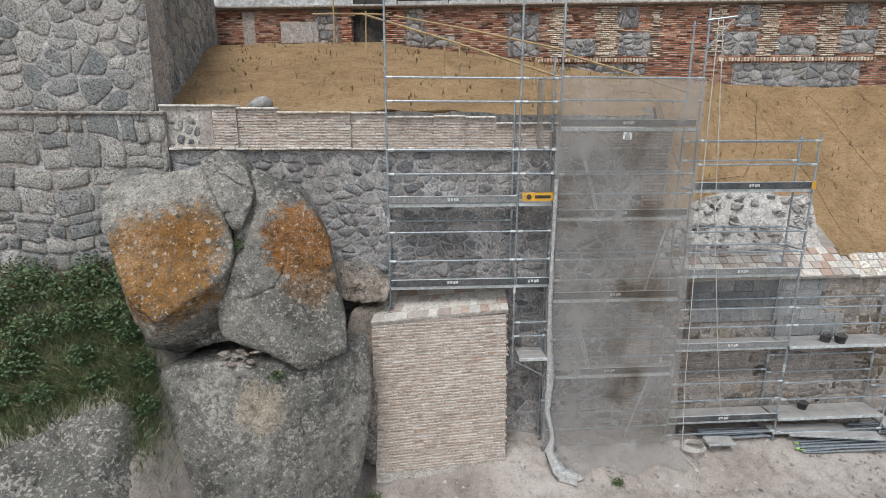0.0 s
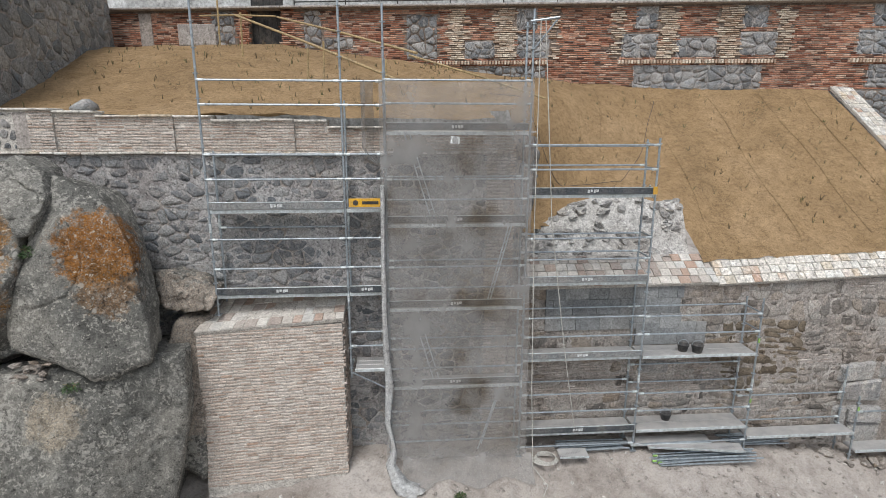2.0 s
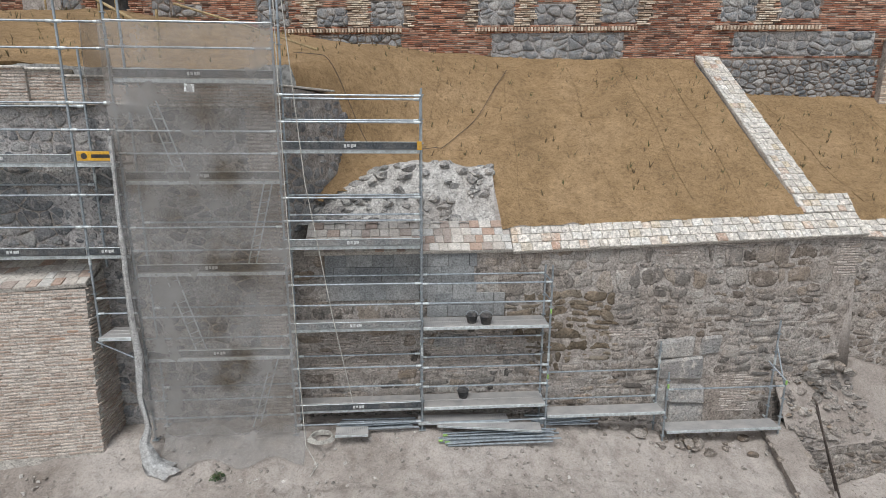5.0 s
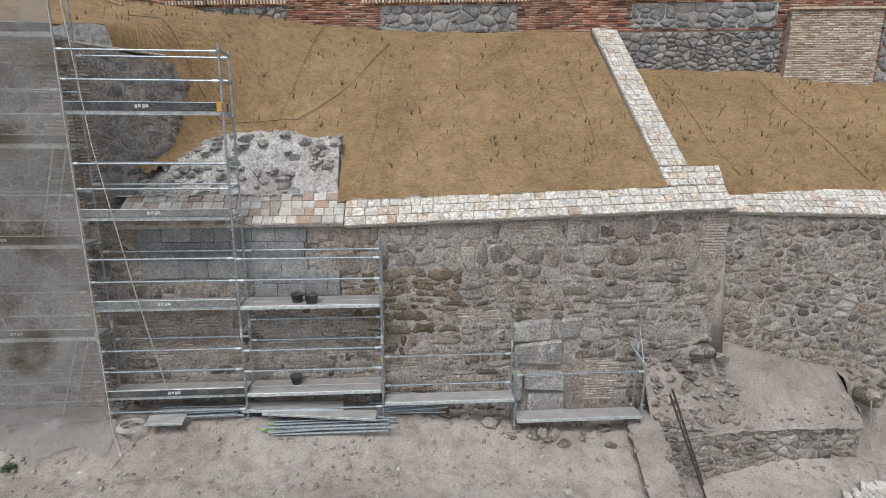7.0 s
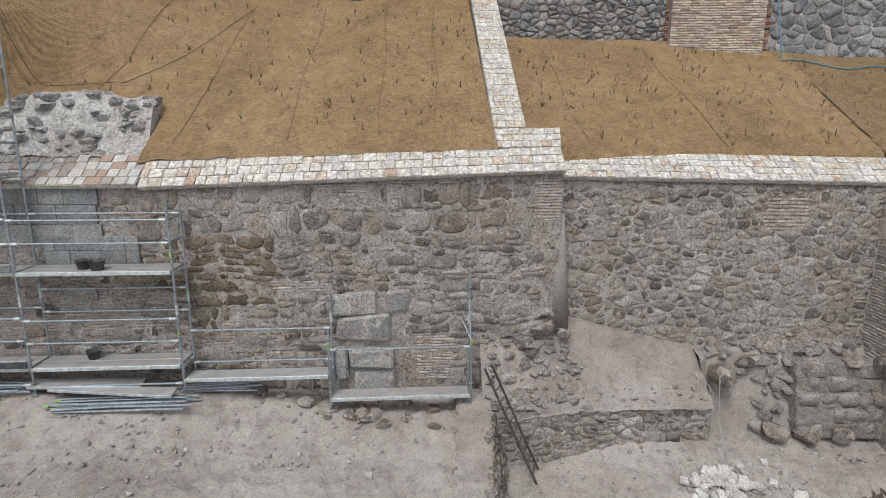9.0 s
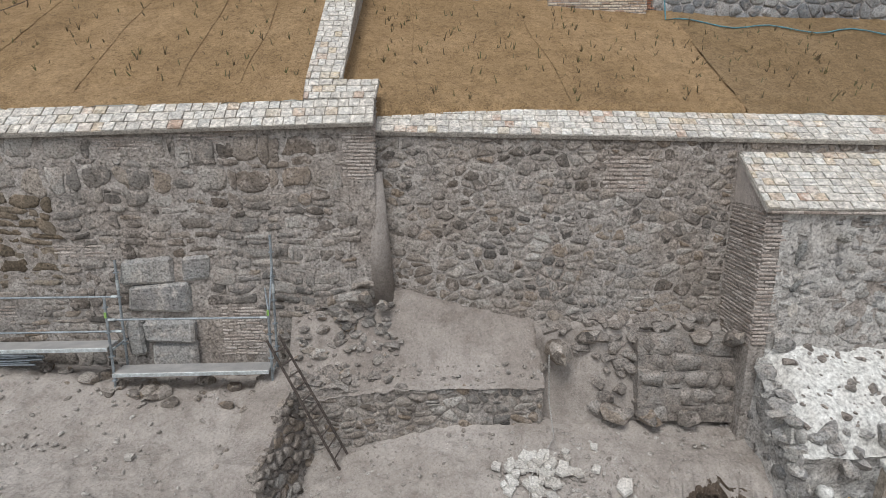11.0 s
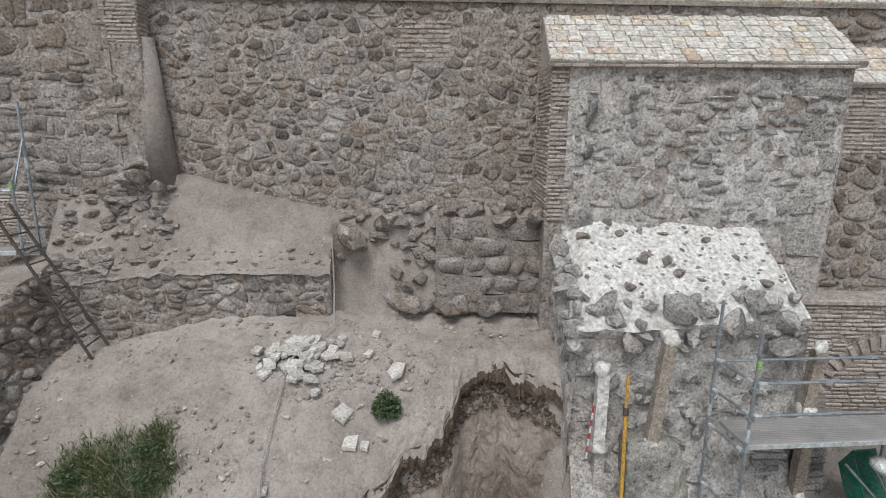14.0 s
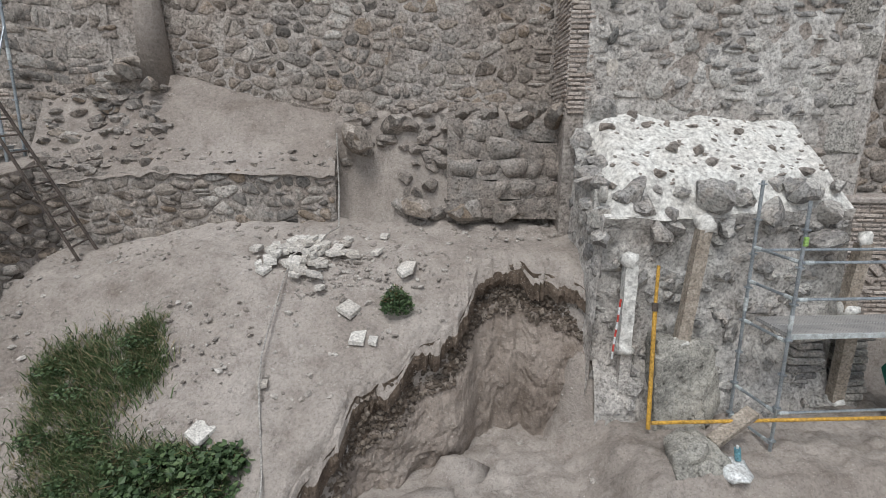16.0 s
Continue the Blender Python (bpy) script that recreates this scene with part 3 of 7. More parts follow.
def rounded(poly, keep=0.2):
    res = []
    for (x0, y0), (x1, y1) in zip(poly, poly[1:] + poly[:1]):
        res += [(x0 + (x1 - x0) * keep, y0 + (y1 - y0) * keep), (x1 + (x0 - x1) * keep, y1 + (y0 - y1) * keep)]
    return res


def resampled(ring, n):
    """n points spread evenly along a closed outline."""
    lens = [math.hypot(b[0] - a[0], b[1] - a[1]) for a, b in zip(ring, ring[1:] + ring[:1])]
    total, res, k, gone = sum(lens), [], 0, 0.0
    for i in range(n):
        goal = total * i / n
        while gone + lens[k] < goal and k < len(ring) - 1:
            gone += lens[k]
            k += 1
        f = (goal - gone) / max(lens[k], 1e-6)
        a, b = ring[k], ring[(k + 1) % len(ring)]
        res.append((a[0] + (b[0] - a[0]) * f, a[1] + (b[1] - a[1]) * f))
    return res


def stone_geo(face, poly, rng, gap, proud, crisp=False):
    """A worn stone bedded in mortar: rounded uneven outline, a shoulder and a lumpy face."""
    cu, cv = sum(p[0] for p in poly) / len(poly), sum(p[1] for p in poly) / len(poly)
    wide, tall = max(p[0] for p in poly) - min(p[0] for p in poly), max(p[1] for p in poly) - min(p[1] for p in poly)
    size = min(wide, tall)
    if size < 0.06:
        return None
    ku, kv = max(0.4, 1 - 2 * gap / wide), max(0.4, 1 - 2 * gap / tall)
    ring = [(cu + (x - cu) * ku, cv + (y - cv) * kv) for x, y in poly]
    ring = resampled(rounded(ring, 0.13), 15) if crisp else resampled(rounded(rounded(ring, 0.2), 0.25), 9 if size < 0.13 else 12)
    key = rng.uniform(0, 99)
    bump = [0.13 * noise.noise(Vector((x * 2.2 / size, y * 2.2 / size, key))) + 0.07 * noise.noise(Vector((x * 6 / size, y * 6 / size, key))) for x, y in ring]
    ring = [(cu + (x - cu) * (1 + b), cv + (y - cv) * (1 + b)) for (x, y), b in zip(ring, bump)]
    n = len(ring)
    p = proud * rng.uniform(0.4, 1.35)
    tilt_u, tilt_v = rng.uniform(-0.3, 0.3) * p / max(wide, 0.1), rng.uniform(-0.45, 0.2) * p / max(size, 0.1)
    wob = [rng.uniform(-0.2, 0.2) for _ in ring]
    vs = [tuple(face.at(x, y, -0.04)) for x, y in ring]
    vs += [tuple(face.at(cu + (x - cu) * 0.97, cv + (y - cv) * 0.97, p * (0.5 + w))) for (x, y), w in zip(ring, wob)]
    vs += [tuple(face.at(cu + (x - cu) * (0.8 + w * 0.4), cv + (y - cv) * (0.8 + w * 0.4), p * (0.95 + w) + tilt_u * (x - cu) + tilt_v * (y - cv))) for (x, y), w in zip(ring, wob[1:] + wob[:1])]
    vs.append(tuple(face.at(cu + rng.uniform(-0.2, 0.2) * size, cv + rng.uniform(-0.2, 0.2) * size, p * rng.uniform(0.85, 1.2))))
    fs = []
    for i in range(n):
        j = (i + 1) % n
        fs += [(i, j, n + j, n + i), (n + i, n + j, 2 * n + j, 2 * n + i), (2 * n + i, 2 * n + j, 3 * n)]
    g = Geo()
    g.add(vs, fs)
    return g, cu, cv


def coursed(u0, u1, v0, v1, w, h, seed, jitter=0.42):
    """Roughly squared stones in wavering courses, some split into thin ones."""
    rng = random.Random(seed)
    res, v = [], v0
    lift = lambda u, y: y + 0.6 * h * noise.noise(Vector((u * 0.8, y * 0.7, seed))) * min(1, (y - v0) / h, (v1 - y) / h)
    while v < v1 - 0.05:
        hh = h * rng.choice((0.5, 0.8, 1.0, 1.2, 1.5))
        hh = v1 - v if v1 - v - hh < 0.35 * h else hh
        u = u0 - rng.uniform(0, w)
        while u < u1:
            l = w * rng.choice((0.45, 0.6, 0.8, 1.0, 1.2, 1.5)) * rng.uniform(0.85, 1.15)
            a, b = max(u, u0), min(u + l, u1)
            u += l
            if b - a < 0.07:
                continue
            r, boxes = rng.random(), [(a, b, v, v + hh)]
            if r < 0.08 and hh > 0.2:
                c = v + hh * rng.uniform(0.35, 0.65)
                boxes = [(a, b, v, c), (a, b, c, v + hh)]
            elif r < 0.22 and hh > 0.18:
                c, d = v + hh * rng.uniform(0.5, 0.75), a + (b - a) * rng.uniform(0.35, 0.65)
                boxes = [(a, b, v, c), (a, d, c, v + hh), (d, b, c, v + hh)]
            for p, q, lo, hi in boxes:
                ju, jv = jitter * 0.32 * min(q - p, 0.4), jitter * 0.36 * (hi - lo)
                pts = [(p, lo), ((p + q) / 2, lo), (q, lo), (q, (lo + hi) / 2), (q, hi), ((p + q) / 2, hi), (p, hi), (p, (lo + hi) / 2)]
                res.append([(x + rng.uniform(-ju, ju), lift(x, y) + rng.uniform(-jv, jv)) for x, y in pts])
        v += hh
    return res


def skin(parent, face, u0, u1, v0, v1, material, base=0.012, amp=0.03, step=0.055, seed=1.0):
    """Uneven mortar that laps over the stones of a wall's face."""
    nu, nv = int((u1 - u0) / step), int((v1 - v0) / step)
    g = Geo()
    for j in range(nv + 1):
        for i in range(nu + 1):
            u, v = u0 + (u1 - u0) * i / nu, v0 + (v1 - v0) * j / nv
            q = Vector((u, v, seed))
            d = base + amp * (0.9 * noise.noise(q * 0.9) + noise.noise(q * 3.4) + 0.9 * noise.noise(q * 8.5))
            g.v.append(tuple(face.at(u, v, d)))
    g.f = [(j * (nu + 1) + i, j * (nu + 1) + i + 1, (j + 1) * (nu + 1) + i + 1, (j + 1) * (nu + 1) + i) for j in range(nv) for i in range(nu)]
    return part("mortar", g, material, parent, smooth=True)


def rubble(parent, face, u0, u1, v0, v1, w, h, seed, material, gap=0.022, proud=0.035, keep=None, limit=300, near=None, name="stone", skip=0.0, jitter=0.42, layout=cells, crisp=False):
    """Stones set in a wall's face: the nearest ones as parts, the rest joined. The material may depend on the place."""
    rng = random.Random(seed + 1)
    made = []
    for poly in layout(u0, u1, v0, v1, w, h, seed, jitter):
        r = stone_geo(face, poly, rng, gap * rng.uniform(0.5, 1.9), proud, crisp)
        if r is None or rng.random() < skip:
            continue
        g, cu, cv = r
        if keep and not keep(cu, cv):
            continue
        made.append((g, cu, cv, material(cu, cv) if callable(material) else material))
    if near:
        made.sort(key=lambda s: (s[1] - near[0]) ** 2 + (s[2] - near[1]) ** 2)
    for g, cu, cv, mt in made[:limit]:
        part(name, g, mt, parent, smooth=True)
    rest = {}
    for g, cu, cv, mt in made[limit:]:
        rest.setdefault(mt.name, (Geo(), mt))[0].add(g.v, g.f)
    for g, mt in rest.values():
        tagged(part(name + "_infill", g, mt, parent, smooth=True), kind="stuff")


def courses(parent, face, u0, u1, v0, v1, material, length=0.27, height=0.045, joint=0.028, proud=0.018, keep=None, limit=0, name="brick", seed=3, depth=0.06, slant=0.0, jit=0.006):
    """Brick courses on a wall's face."""
    rng = random.Random(seed)
    rest, count = Geo(), 0
    row, v = 0, v0 + joint / 2
    while v + height * 0.7 < v1:
        u = u0 - (length / 2 if row % 2 else 0) + rng.uniform(-0.04, 0.04)
        while u < u1 - 0.03:
            l = length * rng.uniform(0.7, 1.12)
            a, b = max(u, u0), min(u + l, u1)
            u += l + joint * 0.6
            mid = (a + b) / 2
            if b - a < 0.05 or (keep and not keep(mid, v)):
                continue
            d = proud * rng.uniform(0.3, 1.4)
            m = face.placed(mid, v + height / 2 + rng.uniform(-jit, jit) + slant * (mid - u0), d - depth / 2)
            m = m @ Matrix.Rotation(rng.uniform(-0.02, 0.02), 4, "Y")
            vs, fs = chamfer(b - a, depth, height * rng.uniform(0.8, 1.1), 0.008, 0.004, rng)
            g = Geo().add([tuple(m @ Vector(p)) for p in vs], fs)
            if count < limit:
                part(name, g, material, parent)
                count += 1
            else:
                rest.add(g.v, g.f)
        v += height + joint
        row += 1
    if rest.v:
        tagged(part(name + "_infill", rest, material, parent), kind="stuff")


def tiles(parent, a, b, c, d, rows, width, material, seed, thick=0.045, name="coping_tile", limit=300, over=0.0):
    """Coping tiles on a sloping strip: a-b front edge, d-c back edge."""
    rng = random.Random(seed)
    a, b, c, d = Vector(a), Vector(b), Vector(c), Vector(d)
    bed = Geo()
    nrm = (b - a).cross(d - a).normalized()
    low = -nrm * (thick + 0.04)
    bed.add([tuple(p - nrm * 0.022 + o) for o in (Vector(), low) for p in (a, b, c, d)], [(0, 1, 2, 3), (7, 6, 5, 4), (0, 4, 5, 1), (1, 5, 6, 2), (2, 6, 7, 3), (3, 7, 4, 0)])
    part("bed", bed, M["tile_bed"], parent)
    n, rest = 0, Geo()
    for r in range(rows):
        t0, t1 = r / rows, (r + 1) / rows
        length = (b - a).length
        pos = -rng.uniform(0, width)
        while pos < length - 0.04:
            l = width * rng.uniform(0.75, 1.2)
            s0, s1 = max(0, pos) / length, min(length, pos + l) / length
            pos += l
            if (s1 - s0) * length < 0.05:
                continue
            def at(s, t):
                return (a.lerp(b, s)).lerp(d.lerp(c, s), t)
            ins_s, ins_t = 0.008 / length, 0.008 / (d - a).length
            p = [at(s0 + ins_s, t0 + ins_t), at(s1 - ins_s, t0 + ins_t), at(s1 - ins_s, t1 - ins_t), at(s0 + ins_s, t1 - ins_t)]
            lift = nrm * rng.uniform(-0.006, 0.012)
            mid = (p[0] + p[1] + p[2] + p[3]) / 4
            tip = [nrm * rng.uniform(-0.004, 0.004) for _ in range(4)]
            top = [tuple(q.lerp(mid, 0.05) + lift + e) for q, e in zip(p, tip)]
            edge = [tuple(q + lift - nrm * 0.012 + e) for q, e in zip(p, tip)]
            bot = [tuple(q - nrm * thick) for q in p]
            fs = [(0, 1, 2, 3)]
            for i in range(4):
                j = (i + 1) % 4
                fs += [(i, 4 + i, 4 + j, j), (4 + i, 8 + i, 8 + j, 4 + j)]
            g = Geo().add(top + edge + bot, fs)
            if n < limit:
                part(name, g, material, parent)
                n += 1
            else:
                rest.add(g.v, g.f)
    if rest.v:
        tagged(part(name + "_infill", rest, material, parent), kind="stuff")


ico = bmesh.new()
bmesh.ops.create_icosphere(ico, subdivisions=1, radius=1.0)
ICO_V, ICO_F = [v.co.copy() for v in ico.verts], [tuple(v.index for v in f.verts) for f in ico.faces]
ico.free()
ico = bmesh.new()
bmesh.ops.create_icosphere(ico, subdivisions=2, radius=1.0)
ICO2_V, ICO2_F = [v.co.copy() for v in ico.verts], [tuple(v.index for v in f.verts) for f in ico.faces]
ico.free()
ICO0_V = [Vector(p).normalized() for p in ((0, 0, 1), (0.89, 0, 0.45), (0.28, 0.85, 0.45), (-0.72, 0.53, 0.45), (-0.72, -0.53, 0.45), (0.28, -0.85, 0.45), (0.72, 0.53, -0.45), (-0.28, 0.85, -0.45), (-0.89, 0, -0.45), (-0.28, -0.85, -0.45), (0.72, -0.53, -0.45), (0, 0, -1))]
ICO0_F = [(0, 1, 2), (0, 2, 3), (0, 3, 4), (0, 4, 5), (0, 5, 1), (1, 6, 2), (2, 7, 3), (3, 8, 4), (4, 9, 5), (5, 10, 1), (2, 6, 7), (3, 7, 8), (4, 8, 9), (5, 9, 10), (1, 10, 6), (6, 11, 7), (7, 11, 8), (8, 11, 9), (9, 11, 10), (10, 11, 6)]


def blob(at, sx, sy, sz, rng, rough=0.16, small=False, square=0.35):
    """An irregular stone round a place."""
    vs, fs = (ICO0_V, ICO0_F) if small else (ICO2_V, ICO2_F) if max(sx, sz) > 0.26 else (ICO_V, ICO_F)
    turn = Euler((rng.uniform(-0.3, 0.3), rng.uniform(-0.3, 0.3), rng.uniform(0, 6.3))).to_matrix()
    seed = Vector((rng.uniform(0, 90), rng.uniform(0, 90), rng.uniform(0, 90)))
    cuts = [(Vector((rng.gauss(0, 1), rng.gauss(0, 1), rng.gauss(0, 0.8))).normalized(), rng.uniform(0.45, 0.8)) for _ in range(9 if rough < 0.3 else 3)] if rough > 0.03 else []
    res = []
    for v in vs:
        k = 1 + rough * 2 * noise.noise(v * 1.3 + seed) + rough * 0.35 * noise.noise(v * 4.1 + seed)
        big = max(abs(v.x), abs(v.y), abs(v.z))
        w = v.lerp(v / big * 0.82, square) * k
        for n, d in cuts:
            over = w.dot(n) - d
            if over > 0:
                w = w - n * over * 0.97
        w = turn @ Vector((w.x * sx / 2, w.y * sy / 2, w.z * sz / 2)) * 1.25
        res.append(tuple(w + Vector(at)))
    return Geo().add(res, fs)


def smooth01(t):
    t = min(1.0, max(0.0, t))
    return t * t * (3 - 2 * t)

# ---- ground ----


def lip(x):
    """Where the edge of the dug pit runs."""
    base = 10.66 + (0.65 if x > 23.66 else 1.5) * (x - 23.66) - 1.2 * max(0, x - 26.25)
    return base + 0.3 * noise.noise(Vector((x * 1.7, 0.3, 2))) + 0.13 * noise.noise(Vector((x * 4.3, 0.7, 2)))


def bank_z(x, y):
    """The earth before the pit was dug."""
    up = -0.7 * smooth01((x - 9) / 8) - 0.5 * min(1.1, max(0, 13.9 - y)) - 0.16 * max(0, 12.8 - y)
    left = 2.0 + 0.95 * min(2.6, max(-2.5, y - 10.4))
    up += (left - up) * smooth01((-4.2 - x) / 2.2)
    low = -1.5 - 0.3 * min(1.2, max(0, 13.6 - y)) - 0.95 * min(4.0, max(0, 12.4 - y)) - 0.4 * smooth01((21.4 - x) / 2.4)
    xw = 17.72 - 0.226 * (14.3 - max(9.0, y))
    return up + (low - up) * smooth01((x - xw) / (0.3 + 0.8 * max(0, 8.5 - y)))


def ground_z(x, y):
    z = bank_z(x, y)
    # the dug pit beside the ruin
    floor = -4.85 - 0.3 * smooth01((24.0 - x) / 1.0) + 0.45 * smooth01((y - 11.8) / 0.8)
    inside = smooth01((lip(x) + 0.22 - y) / 0.12) * smooth01((x - 21.7) / 0.5)
    if x > 26.6:
        inside = max(inside, smooth01((x - 26.7) / 0.5) * smooth01((11.55 + 0.8 * smooth01((x - 27.3) / 0.3) - y) / 0.35))
        floor = floor + (-4.25 - floor) * smooth01((x - 26.7) / 0.9)
        floor += 1.3 * smooth01((x - 26.55) / 0.45) * smooth01((y - 11.2) / 0.7) * smooth01((27.5 - x) / 0.3)
    if floor < z:
        z += (floor - z) * inside
    return z


def spaced(lo, hi, a, b, step, far):
    mid = [a + step * i for i in range(int((b - a) / step) + 1)]
    out_lo = [a - far * (1.6 ** i) for i in range(14) if a - far * 1.6 ** i > lo]
    out_hi = [mid[-1] + far * (1.6 ** i) for i in range(14) if mid[-1] + far * 1.6 ** i < hi]
    return sorted([lo] + out_lo) + mid + out_hi + [hi]


xs, ys = spaced(-600, 600, -11, 35, 0.07, 0.6), spaced(-600, 600, 9.0, 15.0, 0.055, 0.5)
g = Geo()
for y in ys:
    for x in xs:
        z = ground_z(x, y)
        if -14 < x < 40 and 6 < y < 18:
            p = Vector((x, y, z))
            z += 0.07 * noise.noise(p * 1.1) + 0.05 * noise.noise(p * 3.1) + 0.03 * noise.noise(p * 7.3)
            # broken ridges and clods where the soil was dug over
            dug = smooth01(0.5 + 2.2 * noise.noise(p * 0.55 + Vector((3, 5, 0))))
            z += dug * (0.07 * (0.4 - abs(noise.noise(p * 2.7))) + 0.05 * noise.noise(p * 9.0))
            if x > 18.3:
                z += 0.05 * abs(noise.noise(p * 2.3 + Vector((7, 1, 3))))
            if x > 21.6 and z < -3.4:
                z += 0.16 * abs(noise.noise(p * 1.9)) + 0.07 * abs(noise.noise(p * 5.3))
        g.v.append((x, y, z))
nx = len(xs)
g.f = [(j * nx + i, j * nx + i + 1, (j + 1) * nx + i + 1, (j + 1) * nx + i) for j in range(len(ys) - 1) for i in range(nx - 1)]
tagged(make("ground", g, M["earth"], smooth=True), "dusty grey-brown excavated earth with a dug pit", "ground", kind="structure")

# ---- the upper wall on the hill ----
UP = Face((-10.0, 25.3), (36.0, 18.63))
ux = lambda x: (x + 10.0) * UP.length / 46.0
xu = lambda u: u * 46.0 / UP.length - 10.0


def up_base(x):
    pts = [(-12, 11.0), (-2, 11.15), (3, 10.5), (6.5, 9.95), (12.4, 9.5), (18.2, 9.42), (18.6, 9.4), (18.95, 8.34), (24.6, 8.12), (27.25, 7.86), (30, 7.65), (40, 7.4)]
    for (a, za), (b, zb) in zip(pts, pts[1:]):
        if x <= b:
            return za + (zb - za) * max(0, x - a) / (b - a)
    return 7.4


wall_up = thing("wall_upper", (10, 22, 9), "old brick and rubble retaining wall with stone panels", "wall", kind="structure")
part("wall_body", slab(UP, 0, ux(-2.95), lambda u: up_base(xu(u)) - 0.8, 12.45, 0.6, 12), M["old_joint"], wall_up)
part("wall_body", slab(UP, ux(-1.7), UP.length, lambda u: up_base(xu(u)) - 0.8, 12.45, 0.6, 24), M["old_joint"], wall_up)
PANELS = [(5.21, 6.32, 10.63, 11.24), (7.1, 7.84, 11.6, 12.36), (7.13, 8.31, 10.62, 11.45), (11.36, 12.14, 11.6, 12.38), (10.91, 12.2, 10.63, 11.45), (12.86, 14.28, 10.62, 11.3),
          (15.1, 15.95, 11.62, 12.38), (15.08, 16.36, 10.66, 11.48), (11.4, 15.95, 9.45, 10.36), (5.25, 8.22, 9.9, 10.36), (-0.85, -0.17, 11.0, 12.4), (3.03, 4.19, 10.6, 12.2), (-0.13, 1.02, 11.0, 11.4),
          (-4.4, -3.5, 11.0, 12.4), (19.1, 20.27, 10.67, 11.52), (19.5, 20.25, 11.63, 12.38), (20.98, 22.3, 10.75, 11.45), (19.6, 24.2, 9.55, 10.35), (19.0, 24.4, 8.0, 9.46), (27.5, 36.0, 7.0, 12.4)]
TAN = [(4.62, 5.18), (6.36, 7.08), (12.22, 12.84), (14.3, 15.06), (16.38, 16.8), (20.28, 20.96), (8.34, 8.6), (10.6, 10.88)]
DARK = [(3.03, 4.19), (-0.85, 1.02), (5.25, 8.22)]


def in_panel(u, v):
    x = xu(u)
    return any(a < x < b and c < v < d for a, b, c, d in PANELS)


def tan_part(u, v):
    x = xu(u)
    tooth = 0.09 if int(v / 0.29) % 2 else -0.03
    return any(a - tooth < x < b + tooth for a, b in TAN) and v > 10.55


for i, (a, b, c, d) in enumerate(PANELS):
    low_rubble = d < 9.5 or (d < 10.4 and b < 9)
    rubble(wall_up, UP, ux(a), ux(b), c, d, 0.3 if low_rubble else 0.42, 0.2 if low_rubble else 0.31, 40 + i, M["blue_stone"], 0.014, 0.05, limit=14, near=(ux((a + b) / 2), c), crisp=True, keep=lambda u, v: v > up_base(xu(u)) - 0.3)
    bedding = Geo().box(UP.placed((ux(a) + ux(b)) / 2, (c + d) / 2, -0.03), ux(b) - ux(a), 0.07, d - c, 0.004)
    part("panel_bedding", bedding, M["old_joint" if low_rubble or a < 4.3 else "wall_mortar"], wall_up)
visible = lambda u, v: v > up_base(xu(u)) - 0.25 and not in_panel(u, v) and not (-2.95 < xu(u) < -1.7)
courses(wall_up, UP, 0, UP.length, 7.4, 12.4, M["red_brick"], 0.29, 0.05, 0.022, 0.02, lambda u, v: visible(u, v) and not tan_part(u, v), 60, seed=5)
courses(wall_up, UP, 0, UP.length, 9.8, 12.4, M["tan_brick"], 0.29, 0.05, 0.022, 0.07, lambda u, v: visible(u, v) and tan_part(u, v), 60, seed=6)
# saw-tooth string course, pilaster, coping and railing
g = Geo()
for u0, u1 in ((4.1, 8.3), (10.85, 16.4), (19.0, 22.4)):
    u = ux(u0)
    while u < ux(u1):
        g.box(UP.placed(u, 10.47, 0.06), 0.07, 0.2, 0.13, 0.008)
        u += 0.115
part("string_course", g, M["tan_brick"], wall_up, "projecting saw-tooth brick course")
pil = thing("brick_pilaster", (25.9, 20.1, 8), "broad tan brick pilaster against the old wall", "pilaster")
part("body", slab(UP, ux(24.5), ux(27.25), 7.5, 10.05, 0.3, 1, 0.28), M["mortar"], pil)
PF = Face(UP.at(ux(24.5), 0, 0.28)[:2], UP.at(ux(27.25), 0, 0.28)[:2])
courses(pil, PF, 0, PF.length, 7.7, 10.0, M["tan_brick"], 0.27, 0.05, 0.022, 0.016, None, 120, seed=8)
part("cap", Geo().box(PF.placed(PF.length / 2, 10.08, -0.12), PF.length + 0.1, 0.45, 0.07), M["tan_brick"], pil)
g = Geo()
for i in range(60):
    g.box(UP.placed(0.4 + i * UP.length / 60.5, 12.48, 0.0), UP.length / 61.5, 0.62, 0.08, 0.02)
part("wall_cap", g, M["plaster"], wall_up, "grey rendered wall top")
rail = thing("railing", (8, 22.5, 12.5), "thin black iron railing along the wall top", "railing")
for z in (12.72, 13.4):
    part("rail", Geo().tube(UP.at(ux(-1.2), z, -0.1), UP.at(ux(30), z, -0.1), 0.022), M["black"], rail)
for i in range(17):
    u = ux(-1.2 + i * 1.95)
    part("post", Geo().tube(UP.at(u, 12.45, -0.1), UP.at(u, 13.42, -0.1), 0.022), M["black"], rail)
back = Face((-30, 30.5), (60, 20))
tagged(make("wall_far", slab(back, 0, back.length, 8, 17, 0.4), M["pale_wall"]), "pale rendered wall behind the railing", "wall", kind="structure")
